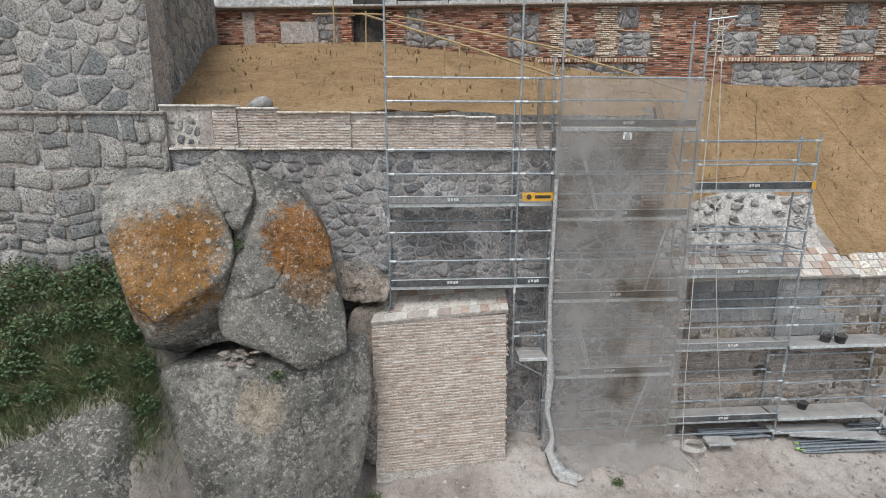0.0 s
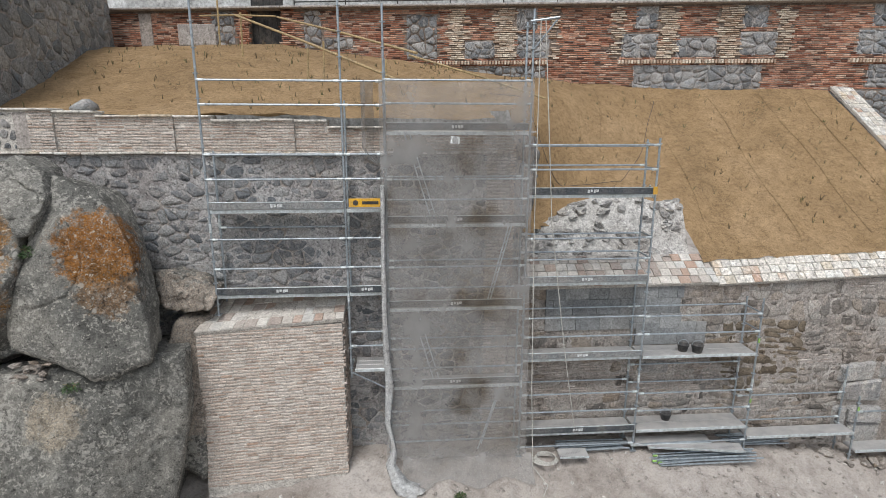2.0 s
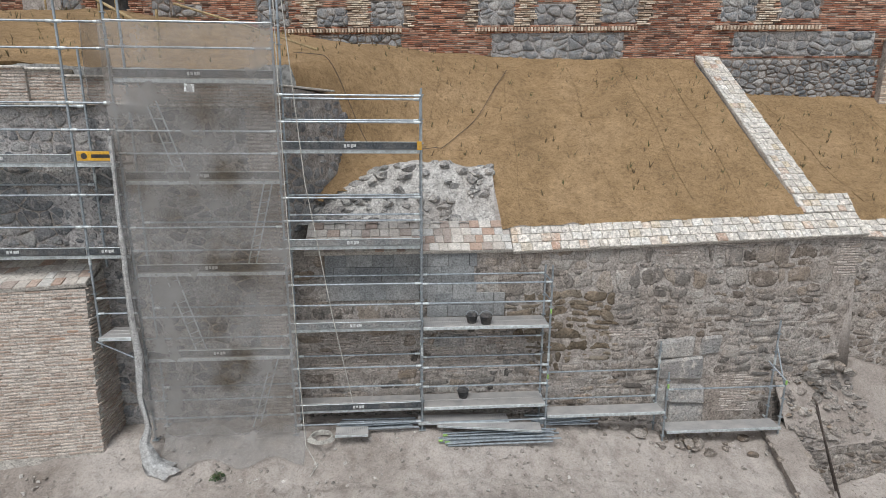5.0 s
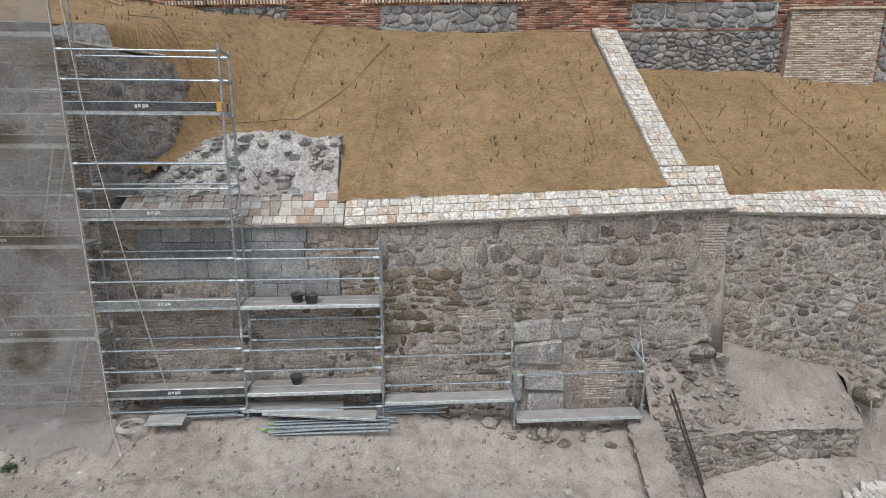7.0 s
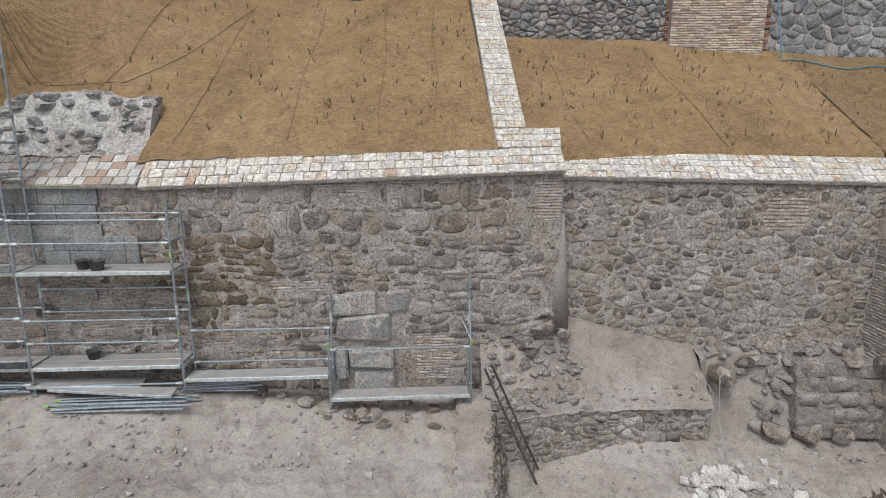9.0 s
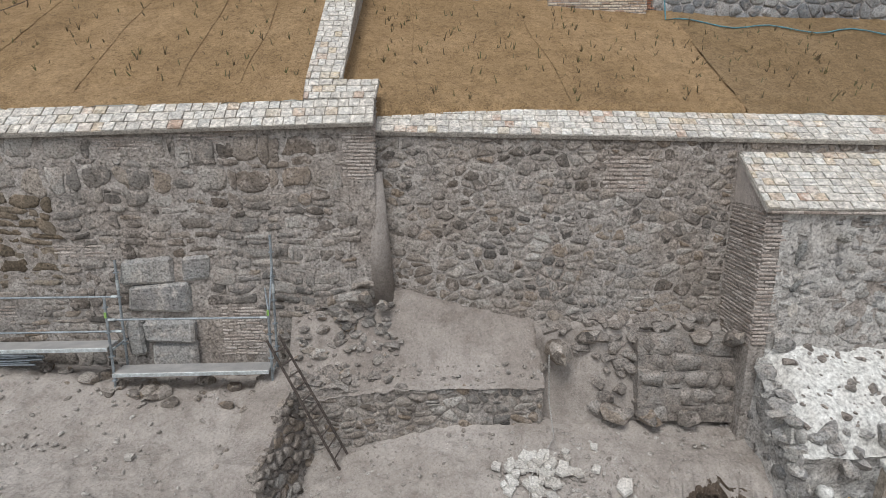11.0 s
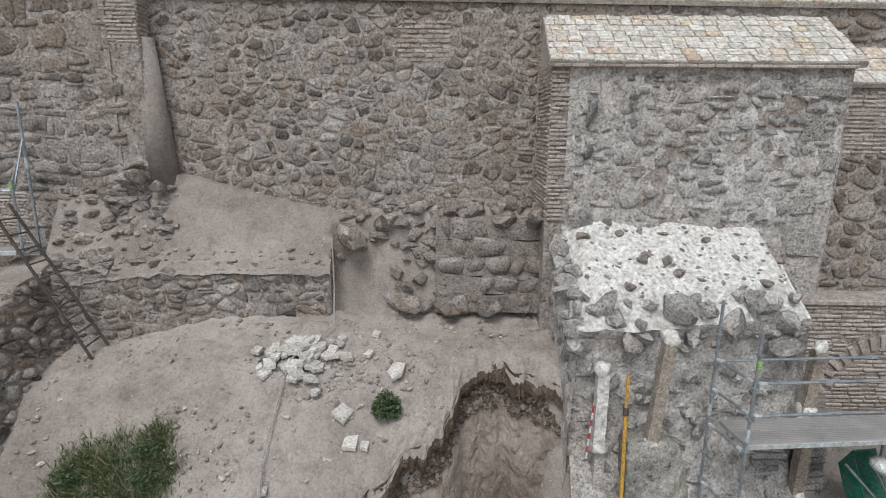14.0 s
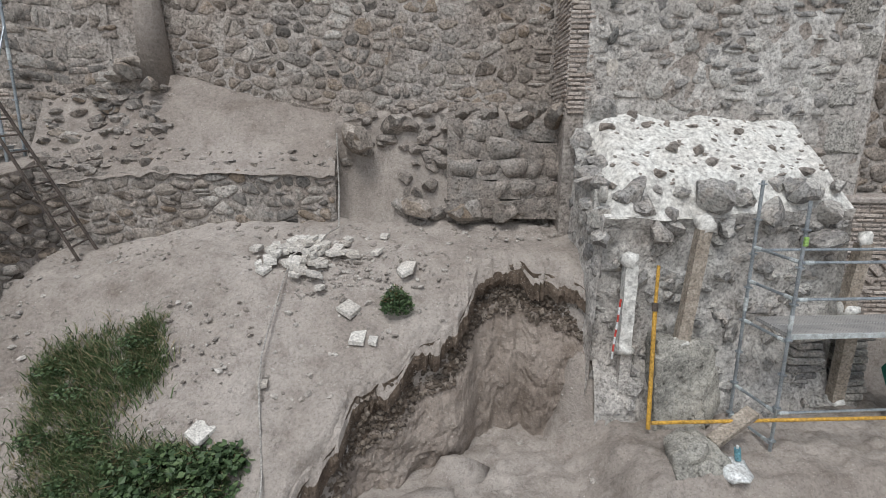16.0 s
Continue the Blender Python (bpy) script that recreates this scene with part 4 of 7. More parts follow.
# doorway
door = thing("door_1", (-2.3, 24.1, 11.1), "dark boarded door in a brick opening", "door", kind="structure")
for k in range(5):
    part("board", Geo().box(UP.placed(ux(-2.95) + 0.13 + k * 0.252, 12.1, -0.28), 0.245, 0.05, 2.0, 0.008), M["black"], door)
courses(door, Face(UP.at(ux(-3.35), 0, 0.05)[:2], UP.at(ux(-2.95), 0, 0.05)[:2]), 0, 0.4, 11.0, 12.5, M["red_brick"], 0.27, 0.05, 0.022, 0.02, seed=9)
courses(door, Face(UP.at(ux(-1.7), 0, 0.05)[:2], UP.at(ux(-1.2), 0, 0.05)[:2]), 0, 0.5, 11.0, 12.5, M["red_brick"], 0.27, 0.05, 0.022, 0.02, seed=10)
part("niche_render", Geo().box(UP.placed(ux(-7.0), 11.7, 0.02), 0.5, 0.08, 1.3, 0.03), M["plaster"], wall_up, "smooth grey render in a shallow niche")
patch = Geo().box(UP.placed(ux(-5.0), 11.55, 0.03), 1.5, 0.1, 0.8, 0.03)
part("render_patch", patch, M["plaster"], wall_up, "smooth grey render patch")

# ---- coir-covered slopes ----


def slope_z(x, y):
    yw = 25.3 - 0.145 * (x + 10)
    zb = up_base(x)
    zl = 8.25 + (zb - 8.25) * smooth01(0.12 + 0.88 * (y - 14.7) / (yw - 14.7)) if x < 12 else 0
    t = (y - 15.25) / (yw - 15.25)
    foot = 4.74 + 0.042 * (max(10.8, x) - 10.8)
    zr = foot + (zb + 0.05 - foot) * (y - 15.0) / (yw - 15.0)
    k = smooth01((x - (5.55 + 0.35 * max(0, y - 16))) / (0.5 + max(0, y - 16.6) * 1.2))
    z = zr if x > 12 else zl + (zr - zl) * k
    if x > 19.1:
        z = 4.86 + (zb + 0.05 - 4.86) * t
    return z


def slope(name, x0, x1, y0, material, label, seed, holes=None, tuck=0.0):
    g, step = Geo(), 0.11
    cols = [x0 + (x1 - x0) * i / int((x1 - x0) / step) for i in range(int((x1 - x0) / step) + 1)]
    rows_n = 80
    keepv = {}
    for j in range(rows_n + 1):
        for i, x in enumerate(cols):
            yw = 25.3 - 0.145 * (x + 10) + 0.12
            y = y0 + (yw - y0) * j / rows_n
            p = Vector((x, y, seed))
            z = slope_z(x, y) + 0.06 * noise.noise(p * 0.9) + 0.03 * noise.noise(p * 2.6) + 0.014 * noise.noise(p * 6)
            # sagging folds towards the foot
            foot = smooth01(1 - (y - y0) / 1.6)
            z += 0.1 * foot * noise.noise(Vector((x * 0.9, y * 6.0 - x * 1.3, seed)))
            # the edge is tucked down behind the coping
            z -= tuck if j == 0 else 0
            keepv[i, j] = len(g.v)
            g.v.append((x, y, z))
    for j in range(rows_n):
        for i in range(len(cols) - 1):
            a = g.v[keepv[i, j]]
            if holes and holes(a[0], a[1]):
                continue
            g.f.append((keepv[i, j], keepv[i + 1, j], keepv[i + 1, j + 1], keepv[i, j + 1]))
    return tagged(make(name, g, material, smooth=True), label, "ground cover", kind="structure")


def ruin_top(x):
    return 15.95 + 0.5 * smooth01((x - 5.6) / 2.6) + 0.1 * math.sin(x * 5)


slope("slope_left", -9.0, 18.32, 14.75, M["coir"], "ochre coir matting pegged over the terraced slope", 1.0,
      lambda x, y: (x > 5.4 and y < 14.9) or (5.4 < x < 10.6 and y < ruin_top(x) - 0.15) or (4.9 < x < 6.3 and y < 15.6))
slope("slope_right", 19.02, 27.9, 15.35, M["coir"], "brown coir matting pegged over the slope", 2.0, tuck=0.6)
slope("slope_far", 27.82, 40.0, 15.2, M["coir_dark"], "darker moist coir matting over the slope", 3.0)
# seams of overlapping mats
rng = random.Random(21)
seams = thing("mat_seams", (12, 18, 7), "raised overlapping seams of the coir mats", "seam", kind="stuff")
g = Geo()
for x0, dx in ((11.2, 0.5), (13.6, 0.3), (15.7, 0.1), (17.0, 0.2), (20.6, -0.1), (24.0, -0.5), (8.6, 1.2)):
    pts = []
    for i in range(30):
        t = i / 29
        x = x0 + dx * t + 0.05 * math.sin(9 * t + x0)
        y = 15.5 + (23.4 - 0.145 * x - 15.5) * t if x0 > 10.6 else 16.7 + 5.2 * t
        p = Vector((x, y, 1.0 if x < 18.6 else 2.0))
        pts.append((x, y, slope_z(x, y) + 0.06 * noise.noise(p * 0.9) + 0.03 * noise.noise(p * 2.6) + 0.008))
    g.line(pts, 0.011, 5)
part("seam", g, M["coir_dark"], seams)
# pegs, planted sprigs
g = Geo()
for i in range(800):
    x, t = rng.uniform(-7, 32), rng.random()
    if 18.2 < x < 19.2:
        continue
    y = 15.6 + (23.4 - 0.145 * x - 15.6) * t
    if 5.0 < x < 10.8 and y < 17.2:
        continue
    z = slope_z(x, y)
    n_st = rng.choice((1, 1, 2, 3))
    for _ in range(n_st):
        h = rng.uniform(0.03, 0.15)
        g.tube((x, y, z - 0.03), (x + rng.uniform(-0.07, 0.07), y + rng.uniform(-0.07, 0.04), z + h), 0.015, 4, 0.006)
tagged(make("planted_sprigs", g, M["dry"]), "small dry sprigs and pegs planted through matting", "plants", kind="stuff")
# irrigation cord lying over the slope
pts = []
for i in range(60):
    t = i / 59
    if t < 0.55:
        x, y = 5.3 + 3.9 * t / 0.55, 17.6 - 0.18 * math.sin(math.pi * t / 0.55)
    else:
        k = (t - 0.55) / 0.45
        x, y = 9.2 + 2.55 * k ** 0.85, 17.5 + 3.6 * k ** 1.15 + 0.06 * math.sin(11 * k)
    pts.append((x, y, slope_z(x, y) + 0.07))
tagged(make("irrigation_cord", Geo().line(pts, 0.009, 5), M["iron"]), "thin dark cord lying across the coir slope", "cord")

# ---- the long wall and its parts ----
WA = Face((-6.3, 14.6), (5.35, 14.6))
wall_a = thing("wall_high", (-0.5, 14.8, 0), "high grey rubble retaining wall with pale mortar", "wall", kind="structure")
part("wall_body", slab(WA, 0, WA.length, -0.8, 7.55, 0.7), M["mortar"], wall_a)
rubble(wall_a, WA, 0, WA.length - 0.55, -0.2, 7.5, 0.38, 0.25, 101, M["blue_stone"], 0.02, 0.026, jitter=0.55, crisp=True, limit=300, near=(4.5, 5.5), keep=lambda u, v: not (v < 3.3 and u < 4.0))
skin(wall_a, WA, 0, WA.length - 0.55, 0.0, 7.5, M["wall_mortar"], 0.008, 0.018, 0.06, 1.0)
WAB = Face((4.75, 14.6), (5.35, 14.6))
courses(wall_a, WAB, 0, 0.6, 0.0, 8.0, M["grey_brick"], 0.28, 0.05, 0.03, 0.03, None, 40, seed=14)
par = thing("parapet", (-1, 14.7, 7.55), "pale thin-brick parapet with piers and stepped coping", "parapet", kind="structure")
STEPS = [(-6.45, -5.3, 8.47, "stone"), (-5.3, -4.78, 8.47, "pier"), (-4.78, -3.9, 8.42, "in"), (-3.9, -2.95, 8.33, "in"), (-2.95, -2.25, 8.34, "pier"), (-2.25, -1.45, 8.33, "in"), (-1.45, -0.35, 8.24, "in"), (-0.35, 0.38, 8.26, "pier"), (0.38, 1.1, 8.24, "in"), (1.1, 2.6, 8.1, "in"), (2.6, 4.7, 8.0, "in"), (4.7, 5.4, 8.05, "pier")]
for i, (x0, x1, top, sort) in enumerate(STEPS):
    d = 0.06 if sort == "pier" else 0.0
    PW = Face((x0, 14.58 - d), (x1, 14.58 - d))
    part("wall_body", slab(PW, 0, x1 - x0, 7.55, top, 0.42 + d), M["tile_bed"], par)
    if sort == "stone":
        rubble(par, PW, 0.05, x1 - x0 - 0.3, 7.6, top - 0.05, 0.3, 0.22, 120, M["blue_stone"], 0.04, 0.02, skip=0.3)
        part("render_patch", Geo().box(PW.placed(x1 - x0 - 0.17, (7.6 + top) / 2, 0.0), 0.3, 0.03, top - 7.7), M["plaster"], par)
    else:
        courses(par, PW, 0, x1 - x0, 7.57, top, M["pale_brick"], 0.27, 0.042, 0.022, 0.014, None, 24, seed=60 + i)
    part("coping", Geo().box(pose((x0 + x1) / 2, 14.58 - d / 2 + 0.17, top + 0.02), x1 - x0 - 0.01, 0.5 + d, 0.05, 0.015), M["tile"], par)
g = Geo()
for i in range(40):
    g.box(pose(-6.3 + 0.15 + i * 0.29, 14.55, 7.55 + 0.01 * math.sin(i * 7)), 0.28, 0.16, 0.05, 0.012)
part("string_course", g, M["tile"], par, "thin white ledge under the parapet")

# return wall where the high wall ends
WR = Face((5.35, 14.62), (6.75, 17.3))
ret = thing("wall_return", (5.8, 15.5, 4.6), "stepped rubble return wall with brick corner", "wall", kind="structure")
rtop = lambda u: 8.0 - 0.05 * u - 0.9 * smooth01((u - 2.5) / 0.6)
part("wall_body", slab(WR, 0, WR.length, 4.0, rtop, 0.6, 14), M["mortar"], ret)
rubble(ret, WR, 0.35, WR.length, 4.6, 8.0, 0.36, 0.27, 131, M["blue_stone"], 0.035, 0.018, keep=lambda u, v: v < rtop(u) - 0.12, skip=0.15)
courses(ret, WR, 0, 0.4, 4.4, 8.0, M["pale_brick"], 0.26, 0.045, 0.025, 0.03, None, 60, seed=16)
part("coping", Geo().box(WR.placed(1.2, 8.0, -0.28), 2.4, 0.62, 0.05, 0.015), M["tile"], ret)

# wall under the scaffold and beyond, to the corner pier
WB = Face((5.35, 14.62), (19.72, 14.62))
wall_b = thing("wall_long", (12, 14.9, 0), "weathered rubble retaining wall with patched masonry", "wall", kind="structure")
part("wall_body", slab(WB, 0, WB.length, -1.5, lambda u: 4.16 + 0.04 * max(0, u - 5.4), 0.8, 6), M["mortar"], wall_b)
BRICK_B = [(9.0, 10.1, 4.02, 4.32), (6.4, 7.1, 0.45, 0.95), (11.15, 12.0, -0.25, 0.85), (0.3, 5.6, 1.1, 2.35), (10.6, 12.0, 4.15, 4.4), (13.75, 14.37, 3.45, 4.4), (8.0, 9.2, 1.9, 2.2)]
CONC = [(1.0, 4.6, 3.05, 4.28), (3.4, 5.3, 2.6, 3.2)]
HOLE = [(9.3, 11.05, -0.7, 1.9)]
inside_of = lambda rects, u, v: any(a < u < b and c < v < d for a, b, c, d in rects)
soiled = lambda u, v: M["brown_stone"] if math.hypot((u - 6.9) / 1.9, (v - 2.2) / 1.25) + 0.5 * noise.noise(Vector((u * 1.3, v * 1.3, 7))) < 0.85 else M["stone"]
rubble(wall_b, WB, 5.2, WB.length, -0.9, 4.3, 0.46, 0.3, 141, soiled, 0.02, 0.03, jitter=0.7, layout=coursed, limit=300, near=(9, 2.5), keep=lambda u, v: not inside_of(BRICK_B[:3] + BRICK_B[4:] + HOLE, u, v) and not (u > 13.85 and 1.3 < v < 3.5))
rubble(wall_b, WB, 0.0, 5.2, -0.3, 4.3, 0.48, 0.27, 142, M["stone"], 0.018, 0.032, jitter=0.6, layout=coursed, limit=60, near=(4, 2.5), keep=lambda u, v: not inside_of(CONC, u, v) and not (1.1 < v < 2.3 and u < 5.5 and (int(u * 3) + int(v * 4)) % 3))
for i, (a, b, c, d) in enumerate(BRICK_B):
    courses(wall_b, WB, a, b, c, d, M["grey_brick"], 0.27, 0.042, 0.025, 0.02, None if i != 3 else (lambda u, v: (int(u * 3) + int(v * 4)) % 3 > 0), 40, seed=70 + i)
skin(wall_b, WB, 5.2, 13.85, -0.9, 4.28, M["mortar"], 0.010, 0.02, 0.05, 2.0)
skin(wall_b, WB, 0.0, 5.2, -0.3, 4.25, M["mortar"], 0.008, 0.022, 0.06, 3.0)
# grey block repair
rng = random.Random(5)
for a, b, c, d in CONC:
    rows_n = round((d - c) / 0.4)
    for r in range(rows_n):
        u = a - (0.3 if r % 2 else 0)
        while u < b:
            l = rng.choice((0.5, 0.62, 0.8))
            u0, u1 = max(a, u), min(b, u + l)
            if u1 - u0 > 0.1:
                h = (d - c) / rows_n
                part("block", Geo().box(WB.placed((u0 + u1) / 2, c + (r + 0.5) * h, rng.uniform(0.02, 0.035)), u1 - u0 - 0.008, 0.09, h - 0.008, 0.005), M["concrete"], wall_b)
            u += l
# large dressed stones low in the wall
for u, v, w, h, d in ((9.75, 1.62, 1.0, 0.5, 0.06), (10.72, 1.66, 0.5, 0.48, 0.05), (9.95, 1.05, 1.25, 0.6, 0.1), (10.15, 0.35, 1.0, 0.45, 0.18), (10.2, -0.22, 0.9, 0.7, 0.12), (9.45, 0.2, 0.35, 0.8, 0.12), (3.95, 1.95, 0.75, 0.36, 0.08)):
    turn0 = random.Random(int(u * 100))
    g = Geo().add(*chamfer(w, 0.34, h, 0.06, 0.055, turn0))
    g.v = [tuple(WB.placed(u, v, d - 0.12) @ Vector(p)) for p in g.v]
    part("dressed_stone", g, M["ruin_stone"], wall_b, smooth="hewn")
part("rendered_column", Geo().tube((19.79, 14.9, 0.8), (19.62, 14.9, 3.58), 0.33, 24, 0.25), M["worn_mortar"], wall_b, "smooth rendered half column", True)
SIDE = Face((19.735, 14.63), (19.735, 15.6))
part("wall_body", slab(SIDE, 0, 0.98, -0.5, lambda u: 4.42 + 0.86 * u, 0.3, 4), M["mortar"], wall_b)
courses(wall_b, SIDE, 0, 0.9, 1.2, 5.2, M["grey_brick"], 0.27, 0.045, 0.028, 0.018, lambda u, v: v < 4.36 + 0.86 * u, 100, seed=18)
for i in range(9):
    rr = random.Random(300 + i)
    part("loose_stone", blob((19.5 + rr.uniform(-0.6, 0.4), 14.42 + rr.uniform(-0.1, 0.1), 1.15 - 0.14 * i + rr.uniform(-0.1, 0.1)), rr.uniform(0.25, 0.5), 0.3, rr.uniform(0.18, 0.32), rr), M["stone"], wall_b, smooth="hewn")

# copings
cop = thing("coping_long", (14, 15, 4.4), "sloping coping of cream, ochre and pink slabs", "coping", kind="structure")
tiles(cop, (10.8, 14.44, 4.24), (19.73, 14.41, 4.59), (19.73, 14.95, 5.07), (10.8, 14.98, 4.74), 3, 0.25, M["tile"], 31, name="slab")
copm = thing("coping_mixed", (8, 15, 4.3), "coping of mixed red, brown and cream slabs", "coping", kind="structure")
tiles(copm, (5.9, 14.42, 4.27), (10.78, 14.42, 4.3), (10.78, 15.25, 4.86), (5.9, 15.25, 4.83), 4, 0.26, M["red_tile"], 32, name="slab")
strip = thing("coping_strip", (18.7, 18, 6), "narrow pale slab strip climbing the slope", "coping", kind="structure")
tiles(strip, (18.3, 14.96, 5.04), (19.75, 14.96, 5.08), (19.82, 15.42, 5.48), (18.3, 15.42, 5.46), 3, 0.25, M["tile"], 33, name="slab")
tiles(strip, (18.3, 15.44, 5.48), (19.05, 15.44, 5.48), (19.2, 21.3, 9.72), (18.4, 21.3, 9.7), 28, 0.2, M["tile"], 34, name="slab")
g = Geo()
g.add([(18.32, 15.4, 4.6), (19.0, 15.4, 4.6), (19.15, 21.4, 8.6), (18.42, 21.4, 8.6), (18.32, 15.4, 5.3), (19.0, 15.4, 5.3), (19.15, 21.4, 9.58), (18.42, 21.4, 9.58)], [(0, 3, 2, 1), (4, 5, 6, 7), (0, 1, 5, 4), (1, 2, 6, 5), (2, 3, 7, 6), (3, 0, 4, 7)])
g.add([(18.32, 14.93, 4.0), (19.68, 14.93, 4.0), (19.72, 15.39, 4.2), (18.32, 15.39, 4.2), (18.32, 14.93, 4.9), (19.68, 14.93, 4.93), (19.72, 15.39, 5.32), (18.32, 15.39, 5.3)], [(0, 3, 2, 1), (4, 5, 6, 7), (0, 1, 5, 4), (1, 2, 6, 5), (2, 3, 7, 6), (3, 0, 4, 7)])
part("strip_wall", g, M["tile_bed"], strip)

# recessed wall beyond the corner
WC = Face((19.7, 15.1), (27.1, 14.35))
wall_c = thing("wall_recessed", (23, 15, 1), "recessed rubble wall with small dark stones", "wall", kind="structure")
part("wall_body", slab(WC, 0, WC.length + 8, -2.5, lambda u: 4.36 - 0.008 * u, 0.8, 6), M["mortar"], wall_c)
BRC = [(4.75, 5.75, 3.2, 4.0)]
rubble(wall_c, WC, 0, WC.length, 0.0, 4.3, 0.34, 0.215, 151, M["stone"], 0.022, 0.026, jitter=0.55, crisp=True, limit=300, near=(4.5, 2), keep=lambda u, v: not inside_of(BRC, u, v))
rubble(wall_c, WC, WC.length, WC.length + 8, 3.4, 4.3, 0.36, 0.25, 152, M["stone"], 0.03, 0.03, limit=20)
courses(wall_c, WC, 4.75, 5.75, 3.2, 4.0, M["grey_brick"], 0.2, 0.055, 0.03, 0.02, None, 80, seed=19)
skin(wall_c, WC, 0.0, WC.length, 0.0, 4.3, M["mortar"], 0.009, 0.016, 0.045, 4.0)
copc = thing("coping_recessed", (25, 15, 4.4), "long sloping coping of cream slabs", "coping", kind="structure")
def wc(u, v, d):
    return tuple(WC.at(u, v, d))
tiles(copc, wc(0.02, 4.42, 0.13), wc(17.0, 4.22, 0.13), wc(17.0, 4.72, -0.62), wc(0.02, 4.94, -0.62), 4, 0.25, M["tile"], 35, name="slab")

# ---- tiled buttress at the far end ----
WD = Face((27.0, 13.08), (31.95, 12.58))
but2 = thing("tiled_buttress", (29.5, 13.5, 0), "broad stone buttress under a cream slab roof", "buttress", kind="structure")
part("wall_body", slab(WD, 0, WD.length, -4.6, 3.05, 1.7, 1), M["mortar"], but2)
ragged = lambda u, v: 0.42 < u < WD.length - 0.05
rubble(but2, WD, 0.42, WD.length - 0.1, 0.4, 3.0, 0.34, 0.18, 161, M["ruin_stone"], 0.03, 0.04, limit=220, near=(2.5, 1), skip=0.35, jitter=0.7)
for u, v, w, h in ((4.55, 2.05, 0.62, 0.55), (4.7, 1.5, 0.42, 0.42), (4.45, 2.62, 0.9, 0.24), (4.5, 0.75, 0.45, 0.42), (4.6, 0.1, 0.6, 0.6)):
    gg = Geo().add(*chamfer(w, 0.3, h, 0.05, 0.03, random.Random(int(u * v * 77))))
    gg.v = [tuple(WD.placed(u, v, -0.1) @ Vector(p)) for p in gg.v]
    part("dressed_stone", gg, M["block_stone"], but2)
for u, v, w, h, mt in ((0.75, 1.1, 0.3, 0.36, "tile"), (0.7, 2.2, 0.42, 0.5, "block_stone"), (0.72, 1.6, 0.45, 0.3, "block_stone"), (1.4, 2.55, 0.7, 0.16, "block_stone")):
    gg = blob(WD.at(u, v, -0.02), w, 0.16, h, random.Random(int(u * v * 99)), 0.06, square=0.6)
    part("face_stone", gg, M[mt], but2, smooth=True)
skin(but2, WD, 0.3, WD.length - 0.05, -1.0, 3.0, M["ruin_mortar"], 0.012, 0.03, 0.055, 5.0)
courses(but2, WD, 0, 0.4, 0.4, 3.0, M["grey_brick"], 0.24, 0.045, 0.028, 0.03, lambda u, v: u < 0.25 + 0.14 * (int(v * 4) % 2), 110, seed=23)
WDS = Face((27.14, 14.4), (27.0, 13.08))
courses(but2, WDS, 0, WDS.length, 0.3, 3.0, M["grey_brick"], 0.24, 0.045, 0.028, 0.025, None, 150, seed=24)
rake = Face((27.14, 14.4), (27.0, 13.08))
part("gable", slab(rake, 0, rake.length, 3.0, lambda u: 4.0 - 0.95 * u / rake.length, 0.3, 4), M["grey_brick"], but2)
g = Geo()
for i in range(17):
    g.box(WD.placed(0.15 + i * 0.292, 3.02, 0.05), 0.285, 0.16, 0.05, 0.01)
part("eaves_course", g, M["grey_brick"], but2)
roof2 = thing("buttress_roof", (29.5, 13.7, 3.2), "cream slab roof with a few ochre pieces", "roof", kind="structure")
tiles(roof2, tuple(WD.at(-0.06, 3.1, 0.14)), tuple(WD.at(WD.length + 0.12, 3.1, 0.14)), tuple(WD.at(WD.length + 0.2, 4.07, -1.3)), tuple(WD.at(0.0, 4.07, -1.3)), 8, 0.25, M["tile"], 36, name="slab")
# wall farther right
WE = Face((31.9, 13.05), (38, 12.4))
wall_e = thing("wall_end", (34, 13, 0), "brick and rubble wall under a slab coping", "wall", kind="structure")
part("wall_body", slab(WE, -0.2, WE.length, -4.6, 2.75, 0.7), M["mortar"], wall_e)
courses(wall_e, WE, -0.2, WE.length, 1.6, 2.7, M["grey_brick"], 0.27, 0.045, 0.028, 0.02, None, 100, seed=25)
rubble(wall_e, WE, -0.2, WE.length, -0.9, 1.6, 0.45, 0.32, 171, M["stone"], 0.03, 0.03, limit=80, near=(0.5, 0.3))
cope = thing("coping_end", (34, 13.4, 2.8), "cream slab coping on the end wall", "coping", kind="structure")
tiles(cope, tuple(WE.at(0.1, 2.82, 0.12)), tuple(WE.at(6, 2.82, 0.12)), tuple(WE.at(6, 3.75, -1.1)), tuple(WE.at(0.1, 3.75, -1.1)), 4, 0.3, M["tile"], 37, name="slab", limit=80)
